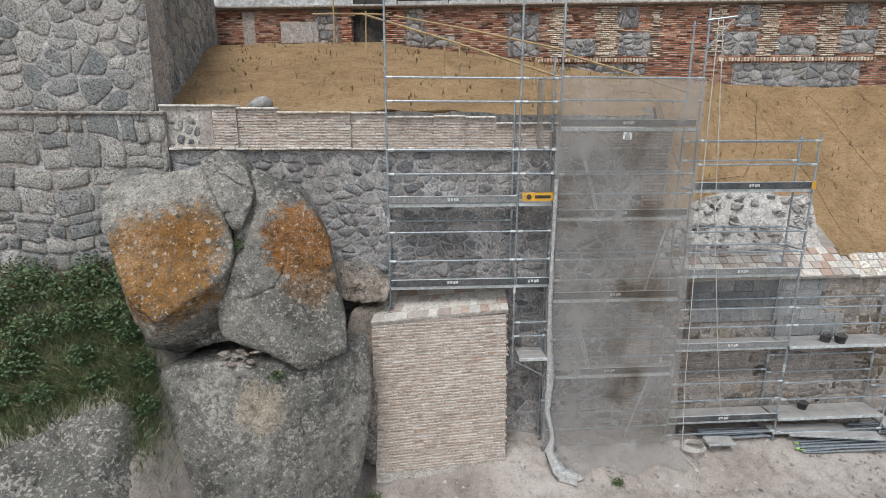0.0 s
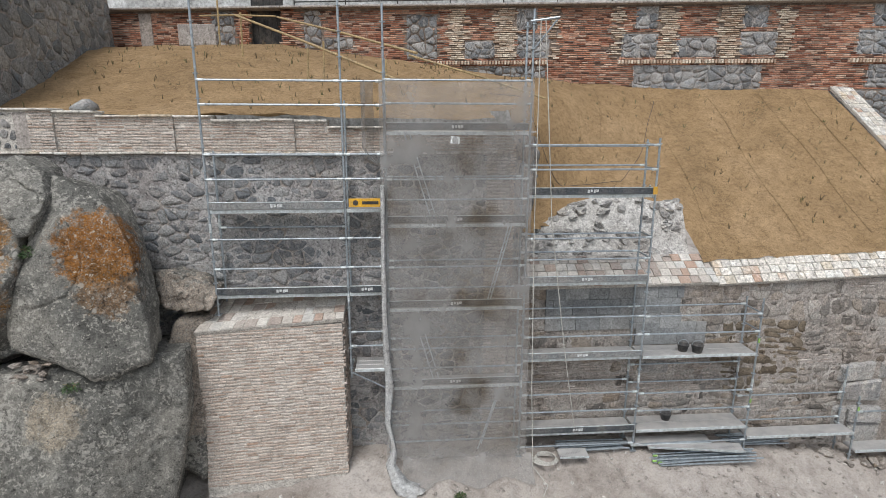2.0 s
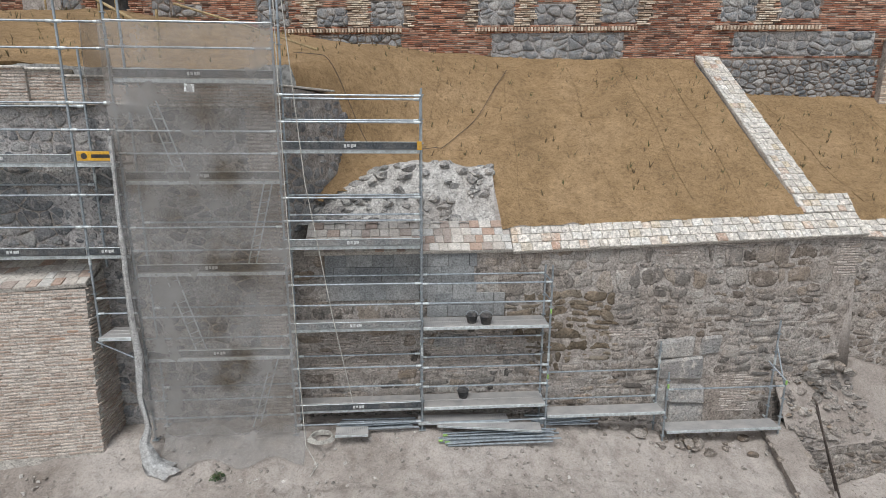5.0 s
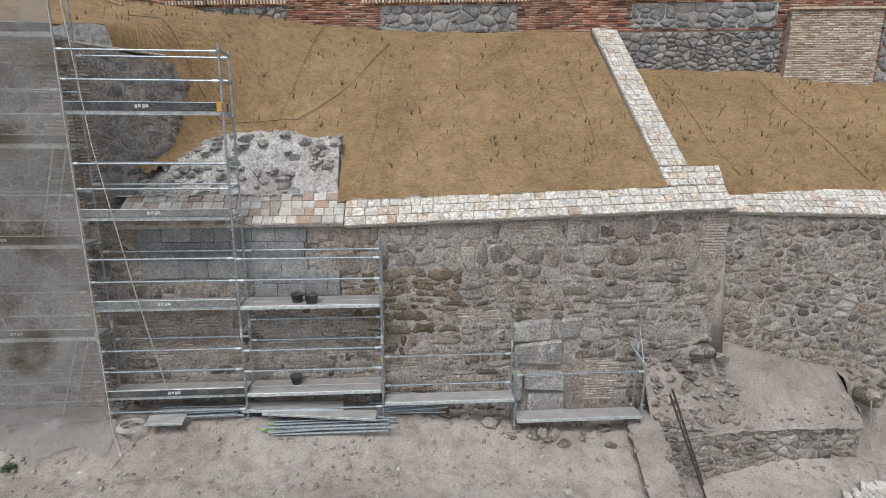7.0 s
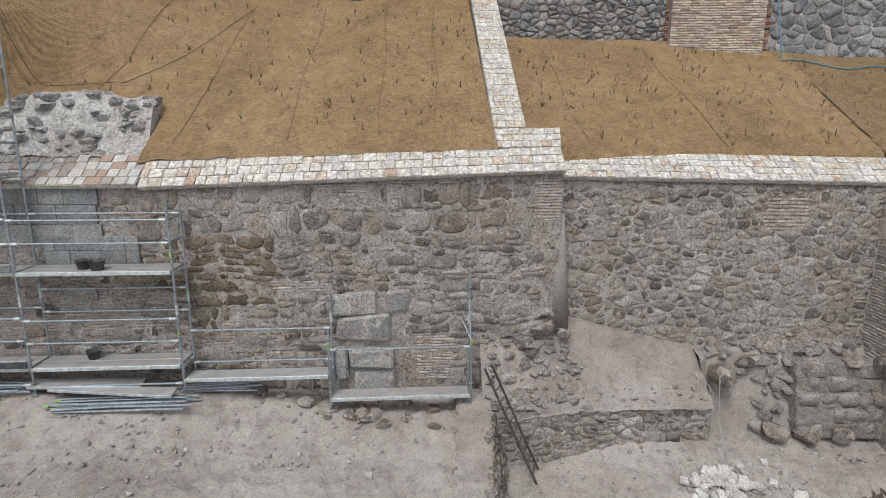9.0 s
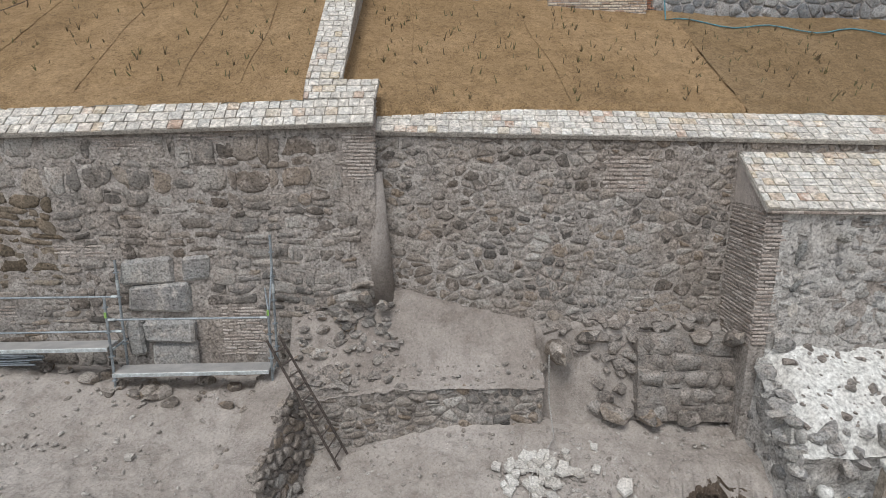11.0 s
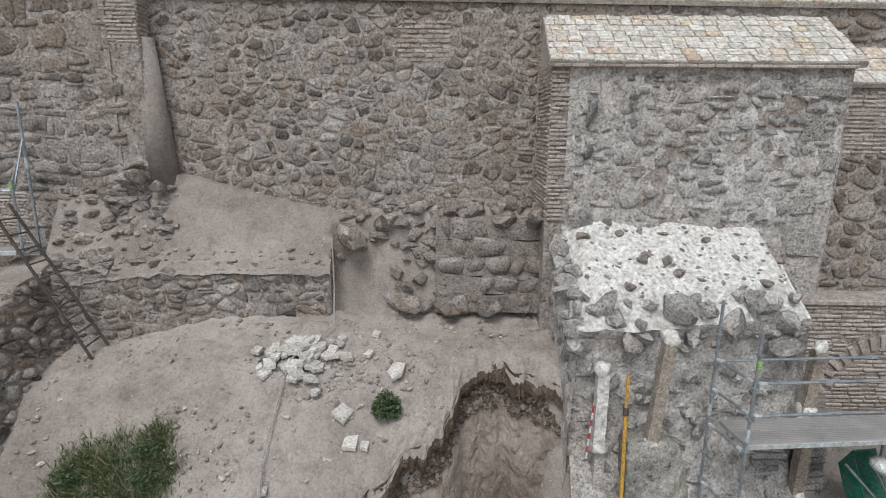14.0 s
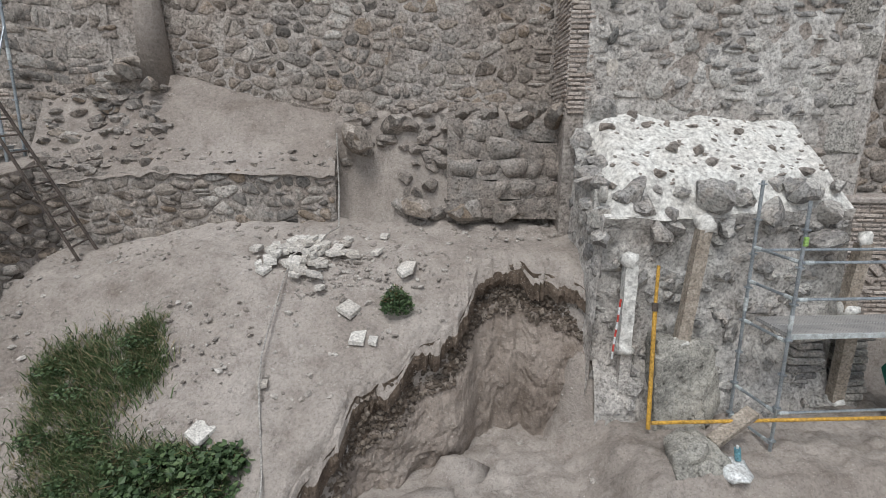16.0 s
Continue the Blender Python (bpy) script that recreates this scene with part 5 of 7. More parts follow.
# low brick wall with a blind arch
WF = Face((31.2, 12.33), (37.5, 11.68))
arch = thing("arched_brick_wall", (33, 12.3, -3), "low dusty brick wall with a blind arch", "wall", kind="structure")
part("wall_body", slab(WF, -0.4, WF.length, -4.6, -0.95, 1.0), M["mortar"], arch)
ac, av, ar = 2.05, -3.0, 1.25
ring = lambda u, v: ar - 0.02 < math.hypot(u - ac, v - av) < ar + 0.3
courses(arch, WF, 0, WF.length, -3.6, -1.0, M["grey_brick"], 0.27, 0.045, 0.032, 0.03, lambda u, v: not ring(u, v), 220, seed=26)
for i in range(24):
    an = math.pi * (i + 0.5) / 24
    m0 = WF.placed(ac + math.cos(an) * (ar + 0.13), av + math.sin(an) * (ar + 0.13), -0.01) @ Matrix.Rotation(-(an - math.pi / 2), 4, "Y")
    part("voussoir", Geo().box(m0, 0.1, 0.1, 0.26, 0.01), M["grey_brick"], arch)
part("ledge", Geo().box(WF.placed(WF.length / 2 - 0.1, -0.92, -0.25), WF.length + 0.3, 0.62, 0.1, 0.02), M["plaster"], arch)

# ---- tower wall at the start ----
WT = Face((-13.0, 14.5), (-6.55, 14.4), 0.03)
WTL = Face((-13.0, 14.1), (-6.3, 14.3), 0.02)
WTS = Face((-6.28, 14.78), (-7.8, 24.6), 0.03)
tow = thing("tower_wall", (-9, 15, 3), "massive wall of large grey granite blocks", "wall", kind="structure")
part("wall_body", slab(WT, 0, WT.length, 8.0, 13.0, 0.9), M["mortar"], tow)
part("wall_body", slab(WTL, 0, WTL.length, 2.0, 8.3, 1.4), M["mortar"], tow)
part("wall_body", slab(WTS, 0.3, WTS.length, 8.0, 13.0, 0.9), M["mortar"], tow)
rubble(tow, WT, 0, WT.length, 8.35, 12.6, 0.5, 0.4, 181, M["block_stone"], 0.014, 0.03, limit=100, near=(5, 9), jitter=0.5, crisp=True)
skin(tow, WT, 0, WT.length, 8.3, 12.6, M["wall_mortar"], 0.0, 0.012, 0.07, 6.0)
skin(tow, WTL, 0, WTL.length, 4.0, 8.3, M["wall_mortar"], 0.0, 0.012, 0.07, 7.0)
skin(tow, WTS, 0, WTS.length, 8.3, 12.6, M["wall_mortar"], 0.0, 0.012, 0.08, 8.0)
rubble(tow, WTL, 0, WTL.length, 4.0, 8.3, 0.58, 0.46, 182, M["block_stone"], 0.014, 0.05, limit=110, near=(5, 7), jitter=0.35, layout=coursed, crisp=True)
rubble(tow, WTS, 0, WTS.length, 8.35, 12.6, 0.5, 0.4, 183, M["block_stone"], 0.014, 0.03, limit=60, near=(1, 9), jitter=0.5, crisp=True)
part("ledge_top", Geo().box(WTL.placed(WTL.length / 2, 8.33, -0.3), WTL.length, 0.75, 0.07, 0.03), M["mortar"], tow)

# ---- boulders ----
sph = bmesh.new()
bmesh.ops.create_icosphere(sph, subdivisions=6, radius=1.0)
SPH_V = np.array([v.co[:] for v in sph.verts])
SPH_V /= np.linalg.norm(SPH_V, axis=1)[:, None]
SPH_F = [tuple(v.index for v in f.verts) for f in sph.faces]
sph.free()


def boulder(name, pts, material, label, deep=1.2, power=60, rough=0.1, centre=None):
    """A worn boulder: a rounded convex body through the given corners, carried back into the bank."""
    all_pts = [Vector(p) for p in pts]
    mid = sum(all_pts, Vector()) / len(all_pts)
    all_pts += [Vector((mid.x + (p.x - mid.x) * 0.85, p.y + deep, mid.z + (p.z - mid.z) * 0.92)) for p in all_pts]
    b = bmesh.new()
    for p in all_pts:
        b.verts.new(p)
    bmesh.ops.convex_hull(b, input=b.verts)
    c = Vector(centre) if centre else sum(all_pts, Vector()) / len(all_pts)
    b.normal_update()
    planes = []
    for f in b.faces:
        d = (f.verts[0].co - c).dot(f.normal)
        n = f.normal if d > 0 else -f.normal
        if abs(d) > 0.02:
            planes.append((*n, abs(d)))
    b.free()
    planes = np.array(planes)
    s = np.clip(SPH_V @ planes[:, :3].T / planes[:, 3], 0, None)
    r = (s ** power).sum(axis=1) ** (-1.0 / power)
    vs = []
    for v, k in zip(SPH_V, r):
        p = c + Vector(v) * float(k)
        n = rough * 0.7 * noise.noise(p * 1.4) + rough * 0.4 * noise.noise(p * 3.7) + rough * 0.28 * noise.noise(p * 9.0) + rough * 0.16 * noise.noise(p * 21.0)
        crack = abs(noise.noise(p * 0.8 + Vector((3, 8, 1))) + 0.12 * noise.noise(p * 4.0))
        n -= 0.08 * max(0, 1 - crack / 0.022)
        vs.append(tuple(p + Vector(v) * n))
    ob = make(name, Geo().add(vs, SPH_F), material, smooth=True)
    return tagged(ob, label, "boulder")


boulder("boulder", [(-7.17, 13.01, 6.72), (-6.92, 13.19, 7.03), (-5.18, 13.18, 7.25), (-4.76, 12.77, 6.67), (-4.33, 12.16, 5.77), (-4.44, 11.89, 5.34), (-5.65, 11.5, 4.56), (-6.25, 11.81, 4.96), (-6.82, 12.49, 5.96), (-6.75, 12.9, 5.0), (-6.63, 12.9, 3.03), (-5.91, 12.75, 3.29), (-4.95, 12.75, 3.71), (-4.6, 12.75, 4.85)], M["granite_left"], "huge granite boulder with orange and white lichen", 1.0, 140, 0.07)
boulder("boulder", [(-5.1, 13.0, 7.44), (-4.74, 13.2, 7.58), (-4.3, 13.1, 7.31), (-4.0, 12.65, 6.72), (-4.2, 12.2, 6.1), (-4.34, 12.15, 6.1), (-4.64, 12.4, 6.68), (-4.95, 12.7, 7.12)], M["granite"], "wedge of bare grey granite between two boulders", 0.8, 60, 0.06)
boulder("boulder", [(-4.26, 13.3, 7.18), (-3.3, 13.1, 6.86), (-2.9, 12.9, 6.36), (-2.62, 12.7, 5.76), (-2.54, 12.5, 4.71), (-2.3, 12.4, 4.25), (-2.28, 12.3, 3.48), (-3.11, 11.95, 3.27), (-3.52, 11.9, 3.75), (-4.18, 12.0, 4.11), (-4.7, 12.0, 3.99), (-4.85, 12.25, 4.62), (-4.38, 12.1, 5.31), (-3.73, 12.55, 6.44), (-3.95, 12.85, 6.75)], M["granite_right"], "large cracked granite boulder with rust-orange lichen", 1.0, 140, 0.07)
boulder("boulder", [(-6.22, 12.05, 3.33), (-4.82, 11.95, 3.5), (-3.54, 11.95, 3.2), (-2.4, 12.4, 3.28), (-1.85, 12.9, 3.5), (-1.81, 12.7, 2.28), (-2.09, 12.3, 0.45), (-2.3, 12.2, -0.4), (-3.76, 11.5, 2.1), (-5.68, 11.45, 1.11), (-6.08, 11.75, 2.38), (-3.96, 11.05, 0.5), (-5.2, 11.2, -0.4), (-3.6, 11.1, -0.5)], M["granite"], "massive rounded grey granite boulder on the ground", 1.6, 90, 0.08)
boulder("boulder", [(-6.3, 12.5, 5.0), (-5.5, 12.5, 4.4), (-4.3, 12.6, 4.2), (-6.2, 12.5, 3.6), (-4.6, 12.6, 3.7)], M["granite"], "dark shaded granite block under the boulders", 0.9, 60)
boulder("bedrock", [(-2.9, 14.1, 4.9), (-2.4, 13.9, 5.0), (-1.35, 13.9, 4.5), (-1.5, 13.6, 4.2), (-2.2, 13.6, 4.1), (-2.6, 13.7, 4.4)], M["bedrock"], "smooth brown bedrock ledge against the wall", 0.6, 60, 0.16)
boulder("bedrock", [(-2.3, 13.6, 4.1), (-1.5, 13.9, 4.0), (-1.75, 13.5, 3.0), (-1.85, 13.2, 1.2), (-2.6, 13.3, 3.0), (-2.5, 13.2, 0.4), (-1.8, 13.1, 0.0)], M["bedrock"], "brown bedrock beside the brick buttress", 0.9, 16)
g, nu, nv = Geo(), 90, 50
for j in range(nv + 1):
    for i in range(nu + 1):
        x = -13.0 + 7.3 * i / nu
        back = max(9.6, 11.6 - 0.28 * max(0.0, -6.4 - x) ** 1.5)
        y = 8.2 + (back - 8.2) * j / nv
        q = Vector((x, y, 3.0))
        rim = min(i, nu - i, j * 2, (nv - j) * 1.6) / 9.0
        z = ground_z(x, y) - 0.15 + 0.45 * smooth01(rim) + 0.12 * noise.noise(q * 0.8) + 0.07 * noise.noise(q * 2.3) + 0.03 * noise.noise(q * 6)
        z -= 0.12 * max(0, 1 - abs(noise.noise(Vector((x * 0.5 + y * 0.7, y * 0.5, 1)))) / 0.05)
        g.v.append((x, y, z))
g.f = [(j * (nu + 1) + i, j * (nu + 1) + i + 1, (j + 1) * (nu + 1) + i + 1, (j + 1) * (nu + 1) + i) for j in range(nv) for i in range(nu)]
tagged(make("rock_slab", g, M["granite_slab"], smooth=True), "sloping grey rock slab below the grass", "rock")
rng = random.Random(61)
chink = thing("chinking_stones", (-4.6, 12.15, 3.2), "small stones packed into the boulder gap", "stones")
for i in range(22):
    x = -4.9 + 0.85 * rng.random()
    part("stone", blob((x, 12.05 + rng.uniform(-0.06, 0.1), 3.2 + rng.random() * 0.5), rng.uniform(0.14, 0.3), 0.2, rng.uniform(0.06, 0.12), rng, small=True, square=0.6), M["stone"], chink)

# ---- brick buttress ----
BF = Face((-1.82, 13.25), (1.37, 13.585), 0.07)
but = thing("brick_buttress", (-0.2, 13.9, 0), "battered buttress of thin pale bricks", "buttress", kind="structure")
g = Geo()
tl, tr, bl, br = BF.at(0, 3.66), BF.at(BF.length, 3.66), BF.at(0, -0.4), BF.at(BF.length, -0.4)
g.add([tuple(p) for p in (bl, br, tr, tl)] + [(-1.82, 14.7, -0.4), (1.37, 14.7, -0.4), (1.37, 14.7, 4.0), (-1.82, 14.7, 4.0)],
      [(0, 1, 2, 3), (1, 5, 6, 2), (4, 0, 3, 7), (3, 2, 6, 7)])
part("wall_body", g, M["tile_bed"], but)
courses(but, BF, 0, BF.length, -0.1, 3.66, M["pale_brick"], 0.29, 0.05, 0.024, 0.014, None, 300, seed=41, slant=0.0, jit=0.008)
BS = Face((1.38, 13.585), (1.38, 14.6))
courses(but, BS, 0, BS.length, -0.1, 3.75, M["pale_brick"], 0.27, 0.048, 0.03, 0.018, lambda u, v: u > 0.07 * v + 0.06, 0, seed=42)
broof = thing("buttress_cap", (-0.2, 14, 3.8), "sloping cap of cream and brown slabs", "coping", kind="structure")
tiles(broof, tuple(BF.at(-0.03, 3.7, 0.06)), tuple(BF.at(BF.length + 0.04, 3.82, 0.06)), (1.4, 14.56, 4.22), (-1.6, 14.56, 4.1), 4, 0.27, M["red_tile"], 43, name="slab")

# ---- scaffolding ----
YO, YI = 13.84, 14.46


def scaffold(label, at):
    return thing("scaffold", at, label, "scaffold", "galvanised scaffold sections along the wall")


def post(par, x, y, z0, z1, foot=False):
    g = Geo().tube((x, y, z0), (x, y, z1), 0.025, 10)
    z = z0 + 0.25
    while z < z1:
        g.tube((x, y, z - 0.008), (x, y, z + 0.008), 0.058, 8)
        z += 0.5
    if foot:
        g.box(pose(x, y, z0 + 0.005), 0.15, 0.15, 0.012, 0.002)
    ob = part("post", g, M["steel"], par, smooth=False)
    if z1 - z0 > 2.2:
        part("spigot_sleeve", Geo().tube((x, y, z0 + 1.9), (x, y, z0 + 2.1), 0.031, 10), M["steel_pale"], ob)
    return ob


def bar(par, p, q, name="ledger", r=0.022, ends=True):
    p, q = Vector(p), Vector(q)
    g = Geo().tube(p, q, r, 8)
    ob = part(name, g, M["steel"], par)
    if ends:
        w = (q - p).normalized()
        part("wedge_head", Geo().tube(p + w * 0.03, p + w * 0.15, r * 1.35, 8), M["steel_pale"], ob)
        part("wedge_head", Geo().tube(q - w * 0.15, q - w * 0.03, r * 1.35, 8), M["steel_pale"], ob)


def deck(par, x0, x1, y0, y1, z, planks=2):
    w = (y1 - y0) / planks
    for i in range(planks):
        g = Geo().box(pose((x0 + x1) / 2, y0 + w * (i + 0.5), z), x1 - x0 - 0.08, w - 0.012, 0.06, 0.008)
        ob = part("deck_plank", g, M["deck"], par, "perforated steel deck plank")
        if i == 0:
            first = ob
    part("deck_edge", Geo().box(pose((x0 + x1) / 2, y0 - 0.006, z - 0.008), x1 - x0 - 0.06, 0.012, 0.075, 0.003), M["steel_pale"], first)


def toe(par, x0, x1, y, z, material="toe", marks=True):
    ob = part("toe_board", Geo().box(pose((x0 + x1) / 2, y, z + 0.085), x1 - x0 - 0.06, 0.03, 0.15, 0.006), M[material], par, "dark toe board with a worn mark")
    if marks:
        g, c = Geo(), (x0 + x1) / 2
        for k, (dx, w, h) in enumerate(((-0.11, 0.05, 0.07), (-0.04, 0.05, 0.055), (0.03, 0.045, 0.07), (0.09, 0.06, 0.06))):
            g.box(pose(c + dx, y - 0.017, z + 0.085 + (k % 2) * 0.008), w, 0.006, h, 0.001)
        part("worn_mark", g, M["mark"], ob)
    part("toe_rim", Geo().box(pose((x0 + x1) / 2, y - 0.004, z + 0.165), x1 - x0 - 0.06, 0.034, 0.014, 0.003), M["steel_pale"], ob)


# left section, standing on the buttress
sl = scaffold("galvanised scaffold with decks above the brick buttress", (0, 14, 4))
for y, top in ((YO, 10.95), (YI, 9.3)):
    post(sl, -1.42, y, 3.95, top if y == YO else 7.6, True)
    post(sl, 1.52, y, 2.3 if y == YO else 4.0, 11.0 if y == YO else 8.7)
for z in (9.07, 8.58, 7.55, 7.02, 5.7, 5.03):
    bar(sl, (-1.42, YO - 0.04, z), (1.52, YO - 0.04, z))
    bar(sl, (1.52, YO - 0.04, z), (2.4, YO - 0.04, z))
for z in (7.5, 5.85):
    bar(sl, (-1.42, YI, z), (1.52, YI, z))
for z in (6.32, 4.38):
    deck(sl, -1.42, 1.52, YO, YI, z)
    bar(sl, (-1.42, YO, z - 0.06), (-1.42, YI, z - 0.06), "transom")
    bar(sl, (1.52, YO, z - 0.06), (1.52, YI, z - 0.06), "transom")
toe(sl, -1.42, 1.52, YO - 0.05, 4.42)
toe(sl, -1.42, 1.52, YO - 0.05, 6.36, "dusty_toe")
toe(sl, 1.54, 2.38, YO - 0.05, 4.42)
deck(sl, 1.52, 2.4, YO, YI, 4.38)
deck(sl, 1.52, 2.4, YO, YI, 6.32)
deck(sl, 1.6, 2.34, 13.55, 14.2, 2.62, 3)
bar(sl, (1.55, 13.6, 2.55), (2.42, 13.7, 2.02), "brace", 0.02, False)
for z in (3.45, 3.1):
    bar(sl, (1.52, YO, z), (2.4, YO, z))
bar(sl, (1.52, YO, 2.5), (1.52, YI, 2.5), "transom")
sign = thing("amber_sign", (1.95, 13.74, 6.4), "small amber plate with a dark emblem on scaffold", "sign")
part("plate", Geo().box(pose(1.97, 13.75, 6.5), 0.72, 0.02, 0.19, 0.004), M["amber"], sign)
part("emblem", Geo().tube((1.76, 13.735, 6.5), (1.76, 13.742, 6.5), 0.06, 16), M["black"], sign)
part("bar", Geo().box(pose(2.08, 13.737, 6.5), 0.36, 0.006, 0.07, 0.001), M["black"], sign)

# netted tower
st = scaffold("tall scaffold tower wrapped in debris netting", (4, 14, 0))
TX0, TX1 = 2.42, 5.62
for x, y, z0, z1 in ((TX0, YO, 0.0, 10.6), (TX1, YO, 0.0, 10.55), (TX0, YI, 0.0, 9.6), (TX1, YI, 0.05, 10.4)):
    post(st, x, y, z0, z1, True)
for z in (8.0, 5.95, 3.95, 1.95):
    deck(st, TX0, TX1, YO + 0.05, YI, z)
    toe(st, TX0, TX1, YO + 0.06, z + 0.05, "toe")
    for x in (TX0, TX1):
        bar(st, (x, YO, z - 0.05), (x, YI, z - 0.05), "transom")
for z in (9.1, 8.62, 7.0, 6.55, 5.0, 4.5, 3.0, 2.5, 1.0, 0.55):
    bar(st, (TX0, YO - 0.04, z), (TX1, YO - 0.04, z))
for z in (7.0, 5.0, 3.0, 1.0):
    bar(st, (TX0, YI, z), (TX1, YI, z))
for i, (z, xa, xb) in enumerate(((5.98, 3.45, 2.85), (3.98, 4.75, 5.25), (1.98, 3.5, 2.95), (0.1, 4.6, 5.2))):
    lad = [Geo(), Geo()]
    for k, g in enumerate(lad):
        g.tube((xa + 0.12 * k, YO + 0.15 + 0.22 * k, z + 0.05), (xb + 0.12 * k, YO + 0.15 + 0.22 * k, z + 2.0), 0.018, 6)
    part("ladder_rail", lad[0], M["steel_pale"], st)
    part("ladder_rail", lad[1], M["steel_pale"], st)
    g = Geo()
    for r in range(1, 8):
        t = r / 8
        x, zz = xa + (xb - xa) * t, z + 0.05 + 1.95 * t
        g.tube((x, YO + 0.15, zz), (x + 0.12, YO + 0.37, zz), 0.012, 5)
    part("ladder_rungs", g, M["steel_pale"], st)
part("notice", Geo().box(pose(3.95, YO - 0.08, 7.85, 0, 4, 0), 0.2, 0.01, 0.16, 0.002), M["white_plastic"], st, "small white notice")

net = thing("debris_net", (4, 13.7, 0), "torn grey debris netting hung round scaffold tower", "netting")
g, nu, nv = Geo(), 60, 120
for j in range(nv + 1):
    for i in range(nu + 1):
        s, t = i / nu, j / nv
        z = 0.15 + 8.97 * t
        x = TX0 - 0.1 + (TX1 - TX0 + 0.14 + 0.12 * (1 - t)) * s
        p = Vector((x * 0.9, z * 0.55, 2.0))
        y = 13.765 + 0.012 * noise.noise(p) + 0.008 * noise.noise(p * 3) - 0.10 * (1 - t) ** 4
        y += 0.01 * math.sin(z * 3.1) * noise.noise(Vector((s * 9, z * 0.3, 0)))
        g.v.append((x, y, z + (0.06 * math.sin(s * math.pi) * -1 if j == nv else 0)))
g.f = [(j * (nu + 1) + i, j * (nu + 1) + i + 1, (j + 1) * (nu + 1) + i + 1, (j + 1) * (nu + 1) + i) for j in range(nv) for i in range(nu)]
part("front_sheet", g, M["net"], net, smooth=True)
g = Geo()
for j in range(61):
    z = 9.1 - 8.5 * j / 60
    for i in range(9):
        s = i / 8
        bulge = 0.42 * smooth01((z - 7.2) / 0.5) * (1 - s * 0.2) * math.sin(math.pi * (0.25 + 0.6 * s))
        g.v.append((TX0 - 0.1 - bulge + 0.04 * noise.noise(Vector((s * 3, z * 1.4, 5))), 13.73 + 0.7 * s * (1 if z > 7.2 else 0.25), z))
g.f = [(j * 9 + i, j * 9 + i + 1, (j + 1) * 9 + i + 1, (j + 1) * 9 + i) for j in range(60) for i in range(8)]
part("side_sheet", g, M["net"], net, smooth=True)
g = Geo()
path = [(2.36, 13.66, 6.9), (2.34, 13.64, 5.5), (2.33, 13.62, 4.2), (2.36, 13.58, 3.0), (2.42, 13.55, 2.1), (2.36, 13.5, 1.3), (2.5, 13.4, 0.6), (2.42, 13.32, 0.25), (2.6, 13.15, -0.1), (2.9, 13.05, -0.28)]
girth = (0.05, 0.05, 0.05, 0.07, 0.09, 0.06, 0.06, 0.12, 0.2, 0.3)
for k in range(73):
    n = min(8, k // 8)
    f = smooth01((k - 8 * n) / 8)
    mid, w = Vector(path[n]).lerp(Vector(path[n + 1]), f), girth[n] * (1 - f) + girth[n + 1] * f
    for i in range(14):
        a = math.tau * i / 14
        fold = 1 + 0.35 * math.sin(5 * a + 0.12 * k) + 0.3 * noise.noise(Vector((math.cos(a) * 1.5, math.sin(a) * 1.5, k * 0.3)))
        g.v.append((mid.x + 0.9 * w * fold * math.cos(a), mid.y + 0.45 * w * fold * math.sin(a) * (0.8 if k < 56 else 1.2), mid.z + (0.3 * w * math.sin(a) if k > 56 else 0)))
g.f = [(k * 14 + i, k * 14 + (i + 1) % 14, k * 14 + 14 + (i + 1) % 14, k * 14 + 14 + i) for k in range(72) for i in range(14)]
part("gathered_tail", g, M["net_dense"], net, "bunched pale netting", True)
g = Geo()
for j in range(13):
    for i in range(41):
        x, y = 2.7 + 3.2 * i / 40, 13.75 - 0.55 * j / 12 - 0.12 * math.sin(i * 0.35)
        g.v.append((x, y, ground_z(x, y) + 0.06 + 0.07 * abs(noise.noise(Vector((x * 3, y * 4, 9)))) + 0.25 * (1 - j / 12) ** 3))
g.f = [(j * 41 + i, j * 41 + i + 1, (j + 1) * 41 + i + 1, (j + 1) * 41 + i) for j in range(12) for i in range(40)]
part("trailing_hem", g, M["net"], net, smooth=True)

# right-hand sections
sr = scaffold("galvanised scaffold with four decks beside the netted tower", (7, 14, 0))
for y, z1 in ((YO, 7.9), (YI, 7.85)):
    post(sr, 8.6, y, 0.02, z1, True)
for z in (6.6, 4.52, 2.6, 0.58):
    deck(sr, 5.62, 8.6, YO, YI, z)
    toe(sr, 5.62, 8.6, YO - 0.05, z + 0.03, "dusty_toe" if z in (4.52, 2.6) else "toe")
    bar(sr, (8.6, YO, z - 0.05), (8.6, YI, z - 0.05), "transom")
for z in (7.74, 7.2, 5.62, 5.12, 3.68, 3.2, 1.68, 1.2, 0.25):
    bar(sr, (5.62, YO - 0.03, z), (8.6, YO - 0.03, z))
for z in (7.7, 7.25, 5.6, 5.15, 3.7, 1.7):
    bar(sr, (5.62, YI, z), (8.6, YI, z))
for z in (7.74, 7.2, 5.62, 5.12):
    bar(sr, (8.62, YO, z), (8.62, YI, z), "end_rail", ends=False)
toe(sr, 8.58, 8.62, YO + 0.3, 6.63, "toe", False)
part("end_plate", Geo().box(pose(8.56, YO - 0.07, 6.72), 0.1, 0.02, 0.18, 0.003), M["amber"], sr)

